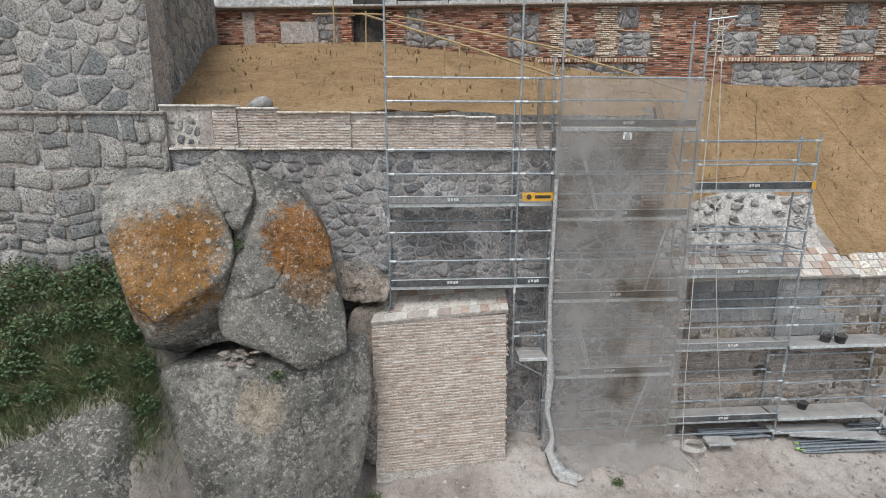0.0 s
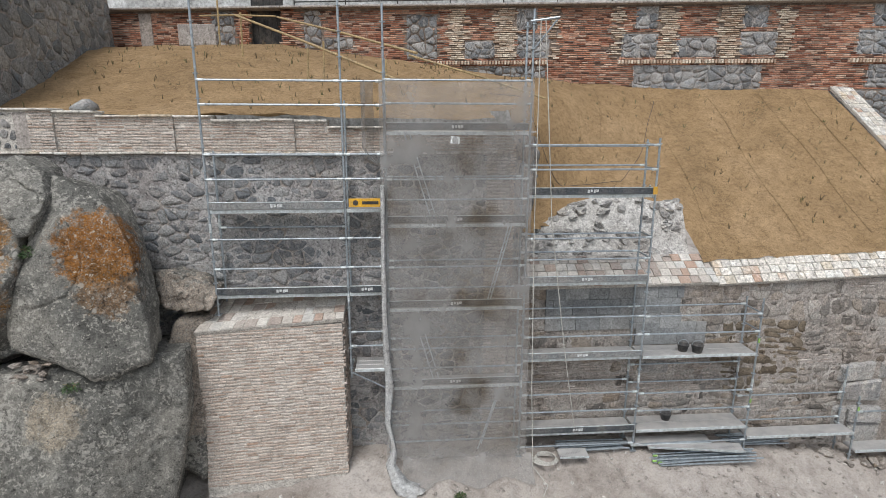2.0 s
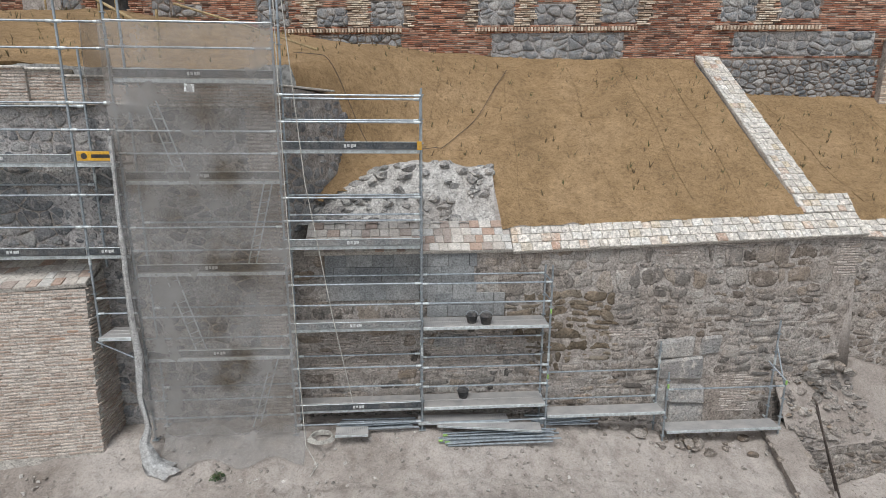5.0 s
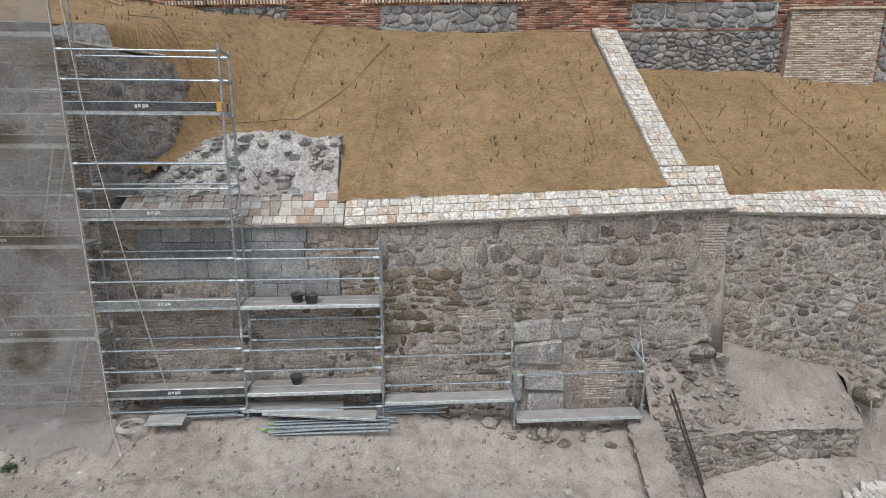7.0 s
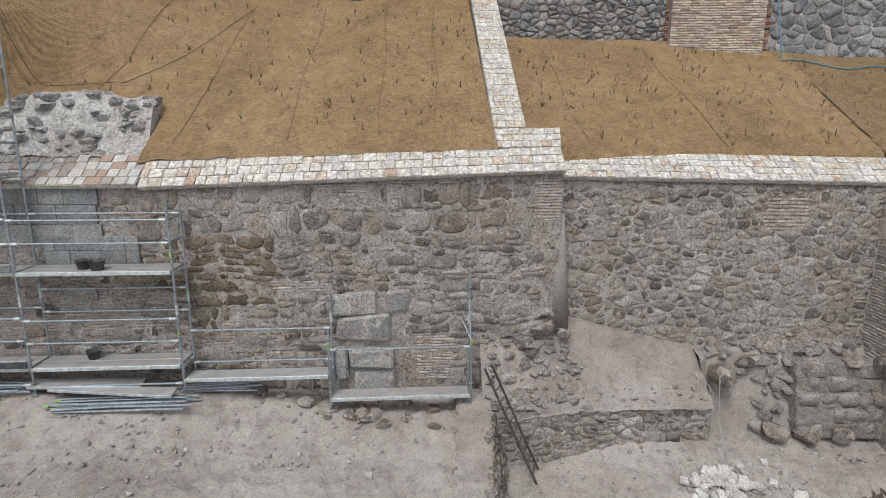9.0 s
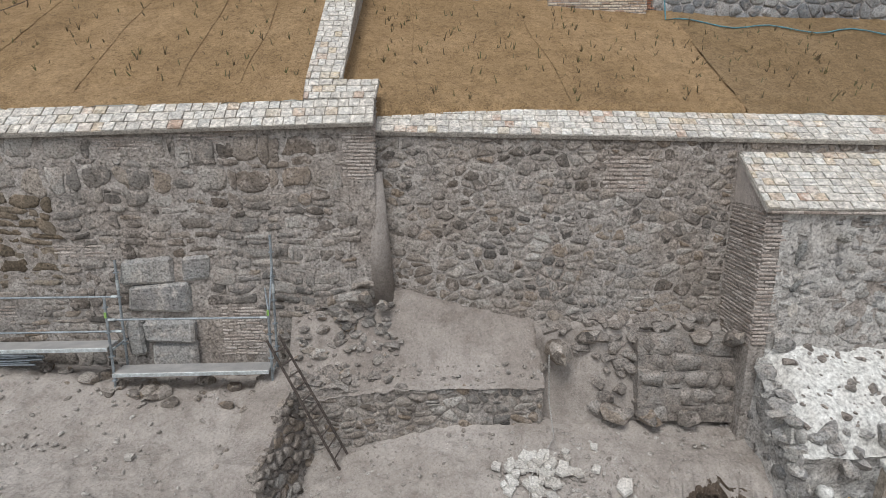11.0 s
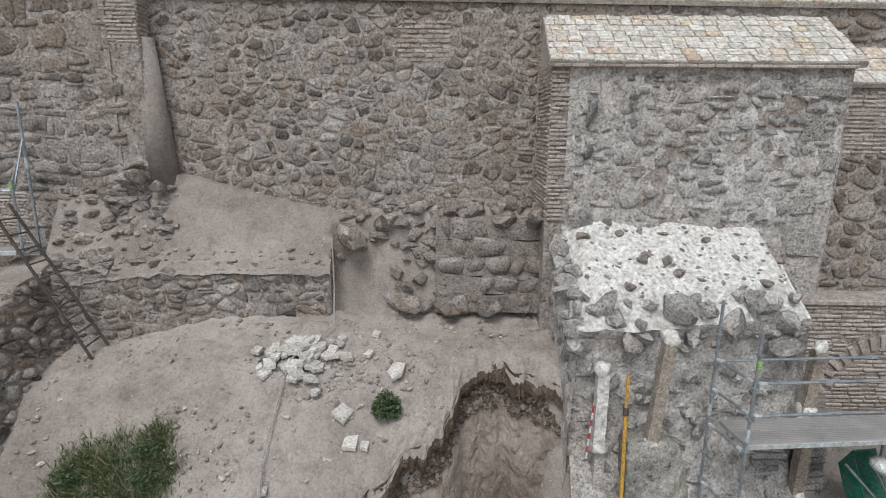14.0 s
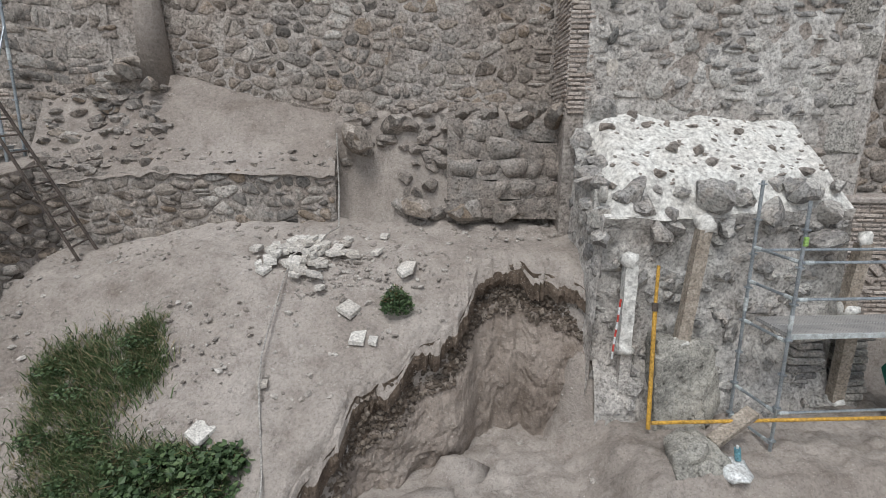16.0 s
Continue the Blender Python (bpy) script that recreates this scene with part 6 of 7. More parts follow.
sr2 = scaffold("galvanised scaffold bay with two perforated decks", (10, 14, 0))
post(sr2, 11.6, YO, -0.2, 4.05, True)
post(sr2, 11.6, YI, -0.1, 3.9, True)
for z in (2.6, 0.58):
    deck(sr2, 8.6, 11.6, YO - 0.04, YI, z)
    bar(sr2, (11.6, YO, z - 0.05), (11.6, YI, z - 0.05), "transom")
for z in (3.66, 3.2, 1.62, 1.14, 0.2):
    bar(sr2, (8.6, YO - 0.03, z), (11.6, YO - 0.03, z))
for z in (3.7, 2.1, 1.6):
    bar(sr2, (8.6, YI, z), (11.6, YI, z))
for z in (3.66, 3.2):
    bar(sr2, (11.6, YO, z), (11.6, YI, z), "end_rail", ends=False)

sr3 = scaffold("low scaffold bay with a single deck", (13, 14, 0))
post(sr3, 14.62, YO, -0.65, 1.3, True)
post(sr3, 14.62, YI - 0.1, -0.6, 1.9, True)
deck(sr3, 11.6, 14.62, YO - 0.06, YO + 0.36, 0.27, 1)
for z in (1.15, 0.42):
    bar(sr3, (11.6, YI - 0.1, z), (14.62, YI - 0.1, z))
bar(sr3, (14.62, YO, 0.22), (14.62, YI, 0.22), "transom")

sr4 = scaffold("lowest scaffold bay with a single deck by the ladder", (16, 14, 0))
post(sr4, 17.66, YO, -0.75, 1.0, True)
post(sr4, 17.66, YI - 0.15, -0.7, 2.4, True)
deck(sr4, 14.62, 17.66, YO - 0.12, YO + 0.3, -0.24, 1)
bar(sr4, (14.62, YO, 0.85), (17.66, YO, 0.85))
bar(sr4, (17.66, YO, -0.3), (17.66, YI, -0.3), "transom")
for p, q in (((17.66, YO, 0.8), (17.66, YI - 0.15, 1.75)), ((17.66, YO, 1.0), (17.5, YI - 0.15, 1.3))):
    bar(sr4, p, q, "brace", 0.018, False)
for par, x, z in ((sr2, 11.6, 2.95), (sr2, 11.6, 1.3), (sr4, 17.66, 0.95), (sr3, 14.62, 0.95)):
    part("green_tag", Geo().box(pose(x, YO - 0.03, z), 0.04, 0.03, 0.11, 0.003), M["green_tip"], par)

# stacked tubes and planks on the ground
rng = random.Random(71)
for n, (x0, x1, y, z, label) in enumerate(((6.7, 8.5, 13.75, 0.05, "pile of grey scaffold tubes on the ground"), (9.1, 11.75, 13.45, -0.22, "stack of scaffold tubes with green ends"), (11.3, 13.0, 14.1, -0.2, "loose scaffold tubes under a deck"))):
    pile = thing("tube_pile", ((x0 + x1) / 2, y, z), label, "scaffold tubes", "piles of spare scaffold tubes")
    for i in range(16 if n == 1 else 12):
        a, b = x0 + rng.uniform(-0.15, 0.2), x1 + rng.uniform(-0.3, 0.2)
        yy, zz = y + (i % 6) * 0.075 + rng.uniform(-0.02, 0.02), z + 0.03 + (i // 6) * 0.06
        part("tube", Geo().tube((a, yy + rng.uniform(-0.05, 0.05), zz + rng.uniform(0, 0.03)), (b, yy + rng.uniform(-0.1, 0.1), zz + rng.uniform(0, 0.04)), 0.024, 8), M["steel"], pile)
        if n == 1 and i % 3 == 0:
            part("green_end", Geo().tube((a - 0.002, yy, zz), (a + 0.1, yy, zz), 0.028, 8), M["green_tip"], pile)
for x, y, z, l, rz, ry in ((6.95, 13.6, 0.16, 0.75, 4, 3), (10.2, 13.75, 0.12, 2.5, -4, 3), (9.6, 13.95, 0.18, 2.2, 2, 2)):
    pk = thing("loose_plank", (x, y, z), "spare perforated steel plank lying on tubes", "plank", "spare planks")
    part("plate", Geo().box(pose(x, y, z, 8, ry, rz), l, 0.32, 0.05, 0.008), M["deck"], pk)
    part("rim", Geo().box(pose(x, y - 0.165, z - 0.01, 8, ry, rz), l, 0.014, 0.06, 0.003), M["steel_pale"], pk)


def bucket(x, y, z, r, label):
    ob = thing("bucket", (x, y, z), label, "bucket", "mortar buckets")
    n = 20
    g = Geo()
    for rr, zz in ((r * 0.72, 0), (r, r * 1.3), (r * 1.06, r * 1.3), (r * 1.06, r * 1.36), (r * 0.94, r * 1.36), (r * 0.68, 0.03)):
        g.v += [(x + rr * math.cos(2 * math.pi * i / n), y + rr * math.sin(2 * math.pi * i / n), z + zz) for i in range(n)]
    for k in range(5):
        g.f += [(k * n + i, k * n + (i + 1) % n, (k + 1) * n + (i + 1) % n, (k + 1) * n + i) for i in range(n)]
    g.f += [tuple(range(n))[::-1], tuple(range(5 * n, 6 * n))]
    tub = part("tub", g, M["bucket"], ob, smooth=True)
    pts = [(x + r * math.cos(a), y, z + r * 1.3 + 0.12 * math.sin(a)) for a in [math.pi * k / 10 for k in range(11)]]
    part("handle", Geo().line(pts, 0.008, 5), M["steel"], tub)


bucket(9.78, 14.05, 2.63, 0.14, "black rubber bucket on the scaffold deck")
bucket(10.1, 13.95, 2.63, 0.15, "black rubber bucket on the scaffold deck")
bucket(9.62, 14.25, 0.61, 0.14, "dusty bucket on the low deck")

# ropes
def rope(name, pts, r, material, label, category="rope"):
    return tagged(make(name, Geo().line(pts, r, 6), material), label, category)


rope("hoist_rope", [(5.72, 13.66, 10.3), (5.74, 13.62, 6), (5.82, 13.55, 2), (5.9, 13.45, -0.05), (6.2, 13.1, -0.35), (6.05, 12.9, -0.5)], 0.011, M["rope"], "pale hoist rope hanging beside the net")
rope("hoist_rope", [(5.82, 13.66, 10.3), (6.15, 13.65, 6), (6.6, 13.68, 3), (6.98, 13.72, 0.85)], 0.011, M["rope"], "pale hoist rope tied to the lowest deck")
pts = [(6.25 + 0.33 * math.cos(k * 0.5) * (1 - k * 0.005), 13.55 + 0.22 * math.sin(k * 0.5), 0.02 + 0.002 * k) for k in range(60)]
rope("rope_coil", pts, 0.014, M["rope"], "loose coil of rope on the ground")
g = Geo().tube((5.55, 13.8, 10.3), (6.1, 13.6, 10.35), 0.025, 8)
g.tube((5.6, 13.85, 9.7), (6.05, 13.62, 10.3), 0.02, 8)
tagged(make("rope_hoist", g, M["steel"]), "short steel hoist arm with a pulley on scaffold", "hoist")

# wooden poles fencing the terrace
rng = random.Random(5)
for p, q, r in (((-2.3, 20.2, 11.5), (2.7, 15.0, 9.2), 0.035), ((-1.3, 21.5, 11.7), (3.2, 15.9, 9.9), 0.035), ((3.0, 15.9, 9.85), (6.3, 15.2, 8.8), 0.03), ((-4.2, 22.6, 11.9), (-1.5, 22.2, 11.85), 0.03)):
    rope("wooden_pole", [p, tuple((Vector(p) + Vector(q)) / 2 + Vector((0, 0, 0.03))), q], r, M["cane"], "long thin wooden pole fencing the terrace", "pole")
for x, y, h in ((-2.2, 20.3, 1.3), (0.15, 18.2, 0.9), (0.6, 18.2, 1.1), (2.4, 16.3, 1.1), (-3.4, 22.0, 1.6)):
    z = slope_z(x, y)
    rope("wooden_stake", [(x, y, z - 0.2), (x + 0.03, y, z + h)], 0.03, M["cane"], "upright wooden stake on the terrace", "stake")
rr = random.Random(8)
tagged(make("terrace_rock", blob((-4.35, 15.0, 8.55), 0.55, 0.4, 0.36, rr), M["blue_stone"], smooth=True), "dark rock lying at the terrace edge", "rock")

# ---- ruined masonry above the coping ----
ruin = thing("wall_stub", (8, 16, 4.9), "stump of rubble masonry in white mortar", "ruin", kind="structure")
g, nu, nv = Geo(), 70, 24


def stub_z(x, y):
    t = smooth01((y - 15.55) / 0.75)
    top = 5.25 + 0.95 * smooth01((x - 5.8) / 2.4) - 0.12 * smooth01((x - 9) / 1.2)
    return 4.8 + (top - 4.8) * t + 0.08 * noise.noise(Vector((x * 2.2, y * 2.2, 3))) + 0.03 * noise.noise(Vector((x * 7, y * 7, 3)))


for j in range(nv + 1):
    for i in range(nu + 1):
        x, y = 5.3 + 5.25 * i / nu, 15.15 + 1.5 * j / nv
        g.v.append((x, y, stub_z(x, y)))
g.f = [(j * (nu + 1) + i, j * (nu + 1) + i + 1, (j + 1) * (nu + 1) + i + 1, (j + 1) * (nu + 1) + i) for j in range(nv) for i in range(nu)]
o = len(g.v)
for j in range(nv + 1):
    y = 15.15 + 1.5 * j / nv
    g.v += [(10.55, y, stub_z(10.55, y)), (10.55, y, 4.4)]
g.f += [(o + 2 * j, o + 2 * j + 1, o + 2 * j + 3, o + 2 * j + 2) for j in range(nv)]
part("core", g, M["ruin_mortar"], ruin, smooth=True)
rng = random.Random(81)
for i in range(125):
    x, y = rng.uniform(5.5, 10.5), 15.5 + 0.95 * rng.random()
    s = rng.uniform(0.12, 0.34)
    part("stone", blob((x, y, stub_z(x, y) - 0.05), s * 1.3, s, s * 0.7, rng, square=0.5), M["ruin_stone"], ruin, smooth="hewn")

# ---- the dig: low wall, platform, footing, ruin ----
def grid_geo(nu, nv, at):
    g = Geo()
    g.v = [tuple(at(i / nu, j / nv)) for j in range(nv + 1) for i in range(nu + 1)]
    g.f = [(j * (nu + 1) + i, j * (nu + 1) + i + 1, (j + 1) * (nu + 1) + i + 1, (j + 1) * (nu + 1) + i) for j in range(nv) for i in range(nu)]
    return g


low = thing("wall_low", (17.7, 12.5, -1.5), "low rubble retaining wall with a worn mortar top", "wall", kind="structure")
LW = Face((18.1, 14.3), (16.9, 9.0), 0.26)
LW.n = Vector((1, -0.2, 0)).normalized()


def low_top(u):
    return -0.42 - 0.14 * u - 0.3 * smooth01((u - 1.1) / 0.5) - 1.0 * smooth01((u - 2.45) / 0.6) + 0.05 * math.sin(u * 5)


part("wall_body", slab(LW, 0, LW.length, -4.5, low_top, 0.75, 60), M["worn_mortar"], low)
rubble(low, LW, 0.0, 5.2, -3.4, -0.45, 0.3, 0.19, 191, M["stone"], 0.016, 0.07, limit=160, near=(1.5, -1.4), jitter=0.6, keep=lambda u, v: v < low_top(u) - 0.06)
rng = random.Random(91)
for i in range(34):
    u = rng.uniform(0, 4)
    d = rng.choice((-0.72, -0.04))
    p = LW.at(u, low_top(u) - 0.05, d)
    part("edge_stone", blob(p, rng.uniform(0.12, 0.3), rng.uniform(0.12, 0.24), 0.14, rng, small=True), M["stone"], low)

plat = thing("masonry_platform", (21, 14.2, -1.5), "old masonry platform with a worn mortar top", "platform", kind="structure")


def plat_z(x, y):
    t = min(1, max(0, (y - 13.66) / 1.15))
    rise = 1.6 - 0.6 * smooth01((x - 19.6) / 3.2)
    z = -0.5 - 0.16 * smooth01((20 - x) / 1.5) + rise * t ** 1.15
    z -= 0.16 * smooth01((13.7 - y) / 0.13)
    rubbly = smooth01((20.9 - x) / 1.6)
    return z + 0.06 * noise.noise(Vector((x * 1.6, y * 1.6, 4))) + (0.03 + 0.04 * rubbly) * noise.noise(Vector((x * 5, y * 5, 4))) + 0.02 * noise.noise(Vector((x * 12, y * 12, 4)))


PX0, PX1 = 17.95, 23.14
part("mortar_top", grid_geo(150, 60, lambda s, t: (PX0 + (PX1 - PX0) * s, 13.58 + 1.58 * t, plat_z(PX0 + (PX1 - PX0) * s, 13.58 + 1.58 * t))), M["worn_mortar"], plat, smooth=True)
PFF = Face((18.2, 13.62), (23.14, 13.68))
part("wall_body", slab(PFF, 0, PFF.length, -2.4, lambda u: plat_z(18.2 + u, 13.62) - 0.02, 0.3, 30), M["mortar"], plat)
rubble(plat, PFF, 0, PFF.length, -1.95, -0.5, 0.3, 0.19, 201, M["stone"], 0.016, 0.045, limit=200, jitter=0.6, near=(3, -1), keep=lambda u, v: v < plat_z(18.2 + u, 13.66) - 0.06)
skin(plat, PFF, 0, PFF.length, -2.0, -0.62, M["mortar"], 0.012, 0.026, 0.05, 9.0)
PSF = Face((23.14, 13.68), (23.14, 15.1))
part("wall_body", slab(PSF, 0, PSF.length, -2.0, lambda u: plat_z(23.13, 13.68 + u) - 0.01, 0.2, 10), M["mortar"], plat)
rubble(plat, PSF, 0, PSF.length, -1.6, 0.2, 0.32, 0.22, 202, M["stone"], 0.03, 0.05, limit=40, keep=lambda u, v: v < plat_z(23.13, 13.68 + u) - 0.08)
rng = random.Random(92)
for i in range(170):
    x = 18.0 + 2.3 * rng.random() ** 1.2 if i < 125 else rng.uniform(18.3, 23.0)
    y = rng.uniform(13.7, 14.75) if i < 125 else rng.uniform(13.7, 13.95)
    s = rng.uniform(0.1, 0.3) if i < 125 else rng.uniform(0.06, 0.16)
    part("stone", blob((x, y, plat_z(x, y) - 0.2 * s), s * 1.3, s, s * 0.6, rng, small=s < 0.15, square=0.5), M["stone" if i % 2 else "dusty_block"], plat, smooth="hewn")

foot = thing("footing", (25, 14, -1), "exposed footing of large rounded stones", "footing", kind="structure")


def foot_z(x, y):
    t = smooth01((y - 13.45) / 0.95)
    z = -1.75 + (2.3 - 0.25 * smooth01((24.5 - x) / 1.2)) * t
    z -= 0.7 * smooth01((24.4 - x) / 0.5) * smooth01((x - 23.1) / 0.2) * smooth01((14.4 - y) / 0.3)
    return z + 0.08 * noise.noise(Vector((x * 2, y * 2, 6))) + 0.04 * noise.noise(Vector((x * 5, y * 5, 6)))


part("earth_core", grid_geo(60, 30, lambda s, t: (23.1 + 4.1 * s, 13.35 + 1.6 * t, foot_z(23.1 + 4.1 * s, 13.35 + 1.6 * t))), M["earth"], foot, smooth=True)
rng = random.Random(93)
for i in range(250):
    x, y = rng.uniform(23.3, 27.1), rng.uniform(13.6, 14.6)
    if x < 24.3 and y < 14.2:
        continue
    s = rng.uniform(0.12, 0.36)
    part("stone", blob((x, y, foot_z(x, y) - 0.04), s * 1.35, s, s * 0.75, rng, square=0.5), M["dusty_block"], foot, smooth="hewn")
FB = Face((25.2, 13.62), (27.3, 13.42))
part("core", slab(FB, 0, FB.length, -2.2, lambda u: 0.0 + 0.3 * u / 2.1, 0.5, 4, -0.25), M["mortar"], foot)
rb = random.Random(203)
for r in range(5):
    u = -0.1 + 0.22 * (r % 2)
    part("joint_fill", slab(FB, -0.1, FB.length, -1.4 + 0.335 * r, lambda u, r=r: -1.06 + 0.335 * r + 0.04 * math.sin(u * 5 + r), 0.5, 14, 0.14 - 0.075 * r), M["dusty_block"], foot)
    while u < 2.05 - 0.1 * r * (r > 3):
        w, h = rb.choice((0.3, 0.4, 0.5, 0.68)) * rb.uniform(0.85, 1.15), 0.33 * rb.uniform(0.85, 1.1)
        gg = Geo().add(*chamfer(w, 0.4, h, 0.085, 0.06, rb))
        mm = FB.placed(u + w / 2, -1.22 + 0.335 * r, -0.02 - 0.075 * r + rb.uniform(-0.06, 0.05)) @ Matrix.Rotation(rb.uniform(-0.06, 0.06), 4, "Y") @ Matrix.Rotation(rb.uniform(-0.12, 0.12), 4, "Z")
        gg.v = [tuple(mm @ Vector(q)) for q in gg.v]
        part("footing_block", gg, M["dusty_block"], foot, smooth=True)
        u += w
for x, y, z, sx, sz in ((24.55, 13.5, -1.22, 0.62, 0.34), (25.3, 13.42, -1.3, 0.5, 0.3), (26.1, 13.36, -1.28, 0.4, 0.4), (26.4, 13.7, 0.3, 0.5, 0.36), (26.95, 13.5, 0.35, 0.6, 0.4), (23.5, 13.95, 0.0, 0.62, 0.5), (24.2, 14.1, 0.2, 0.5, 0.36)):
    part("stone", blob((x, y, z), sx, 0.45, sz, rng, square=0.6), M["stone"], foot, smooth="hewn")

ru = thing("masonry_ruin", (29, 12.3, -4.4), "ruined masonry pier topped with white mortar", "ruin", kind="structure")
RX0, RX1 = 27.22, 31.05


def ru_z(x, y):
    t = (y - 11.65) / 1.4
    z = -0.62 + 1.1 * t + 0.12 * smooth01((x - 28.5) / 2)
    edge = min(x - RX0, RX1 - x, (y - 11.55) * 1.4)
    z -= 0.4 * (1 - smooth01(edge / 0.4))
    return z + 0.1 * noise.noise(Vector((x * 1.9, y * 1.9, 8))) + 0.03 * noise.noise(Vector((x * 4, y * 4, 8)))


part("mortar_top", grid_geo(90, 40, lambda s, t: (RX0 + (RX1 - RX0) * s, 11.56 + 1.6 * t, ru_z(RX0 + (RX1 - RX0) * s, 11.56 + 1.6 * t))), M["white_mortar"], ru, smooth=True)


def ru_front(s, t):
    x = RX0 + (RX1 - RX0) * s
    z = -4.7 + (ru_z(x, 11.56) + 4.72) * t
    y = 11.56 + 0.14 * smooth01((-1.0 - z) / 0.5) + 0.07 * noise.noise(Vector((x * 2, z * 2, 1))) + 0.03 * noise.noise(Vector((x * 6, z * 6, 1)))
    y -= 0.35 * smooth01((-3.0 - z) / 1.2)
    return (x, y, z)


part("mortar_face", grid_geo(80, 70, ru_front), M["ruin_mortar"], ru, smooth=True)
part("mortar_side", grid_geo(24, 60, lambda s, t: (RX0 + 0.05 * noise.noise(Vector((s * 4, t * 7, 2))) - 0.12 * (1 - t), 13.15 - 1.59 * s, -4.7 + (ru_z(RX0, 13.15 - 1.59 * s) + 4.7) * t)), M["ruin_mortar"], ru, smooth=True)
part("mortar_side", grid_geo(24, 30, lambda s, t: (RX1, 11.56 + 1.59 * s, -4.7 + (ru_z(RX1, 11.56 + 1.59 * s) + 4.7) * t)), M["ruin_mortar"], ru, smooth=True)
rng = random.Random(94)
for i in range(150):
    x, y = rng.uniform(RX0 + 0.15, RX1 - 0.1), rng.uniform(11.75, 13.1)
    s = rng.uniform(0.03, 0.09) if i % 5 else rng.uniform(0.1, 0.2)
    part("stone", blob((x, y, ru_z(x, y) - s * 0.3), s * 1.8, s, s * 0.8, rng, small=s < 0.12, square=0.4), M["dusty_block"], ru, smooth="hewn")
for x, y, dz, s in ((27.75, 11.75, -0.1, 0.5), (28.25, 11.6, -0.25, 0.34), (28.85, 11.55, -0.05, 0.62), (29.35, 11.6, -0.1, 0.36), (29.75, 11.5, -0.3, 0.5), (30.25, 11.55, -0.05, 0.5), (30.6, 11.5, -0.35, 0.46), (30.85, 11.6, -0.5, 0.4), (27.4, 12.3, -0.05, 0.42), (27.35, 11.8, -0.4, 0.4), (30.75, 12.75, 0.22, 0.5), (27.6, 12.85, 0.1, 0.5), (28.1, 11.5, -0.55, 0.4), (29.1, 11.55, -0.5, 0.4), (30.6, 11.45, -0.75, 0.55)):
    part("boulder_stone", blob((x, y + 0.08, ru_z(x, max(y, 11.7)) + dz), s * 0.95, s * 0.8, s * 0.75, rng, 0.12, square=0.55), M["ruin_stone"], ru, smooth="hewn")
for i in range(24):
    x = RX0 + 0.1 + (RX1 - RX0 - 0.2) * (i + rng.random()) / 24
    k = rng.uniform(0.16, 0.34)
    part("boulder_stone", blob((x, 11.68 + rng.uniform(-0.03, 0.15), ru_z(x, 11.75) - 0.05 - rng.random() * 0.5), k * 1.3, k, k * 0.85, rng, 0.12, square=0.5), M["ruin_stone"], ru, smooth="hewn")
for i in range(20):
    y = 11.65 + 1.4 * (i + rng.random()) / 20
    k = rng.uniform(0.2, 0.42)
    part("boulder_stone", blob((RX0 + rng.uniform(-0.02, 0.12), y, ru_z(RX0 + 0.1, y) + 0.1 - rng.random() * 0.6), k, k * 1.2, k * 0.8, rng, 0.12, square=0.5), M["ruin_stone"], ru, smooth="hewn")
for i in range(130):
    s, t = rng.random(), rng.uniform(0.12, 0.97)
    p = ru_front(s, t)
    k = rng.uniform(0.1, 0.34)
    part("stone", blob((p[0], p[1] + 0.02, p[2]), k * 1.5, k * 0.6, k * 0.75, rng, square=0.5), M["ruin_stone"], ru, smooth="hewn")
RSF = Face((RX0, 13.15), (RX0, 11.6))
rubble(ru, RSF, 0, RSF.length, -4.0, -0.6, 0.4, 0.3, 205, M["ruin_stone"], 0.05, 0.06, limit=60, skip=0.25)


def column(x, y, z0, z1, w, material, label, lean=0.0, cap=True):
    ob = thing("column", (x, y, z0), label, "column", "columns propping the ruin")
    g = Geo()
    for k in range(9):
        t = k / 8
        g.v += [(x + lean * t + dx * w / 2 * (1 + 0.06 * math.sin(k * 2.3 + dx)), y + dy * w / 2, z0 + (z1 - z0) * t) for dx, dy in ((-1, -0.8), (0.8, -1), (1, 0.8), (-0.8, 1))]
    for k in range(8):
        g.f += [(4 * k + i, 4 * k + (i + 1) % 4, 4 * k + 4 + (i + 1) % 4, 4 * k + 4 + i) for i in range(4)]
    g.f += [(32, 33, 34, 35)]
    part("shaft", g, material, ob)
    if cap:
        part("mortar_cap", blob((x + lean, y, z1 + 0.06), w * 1.4, w * 1.3, w * 1.3, rng, 0.29, square=0.6), M["white_mortar"], ob, smooth=True)
        part("mortar_foot", blob((x, y, z0 + 0.02), w * 1.4, w * 1.3, w * 1.1, rng, 0.29, square=0.6), M["white_mortar"], ob, smooth=True)


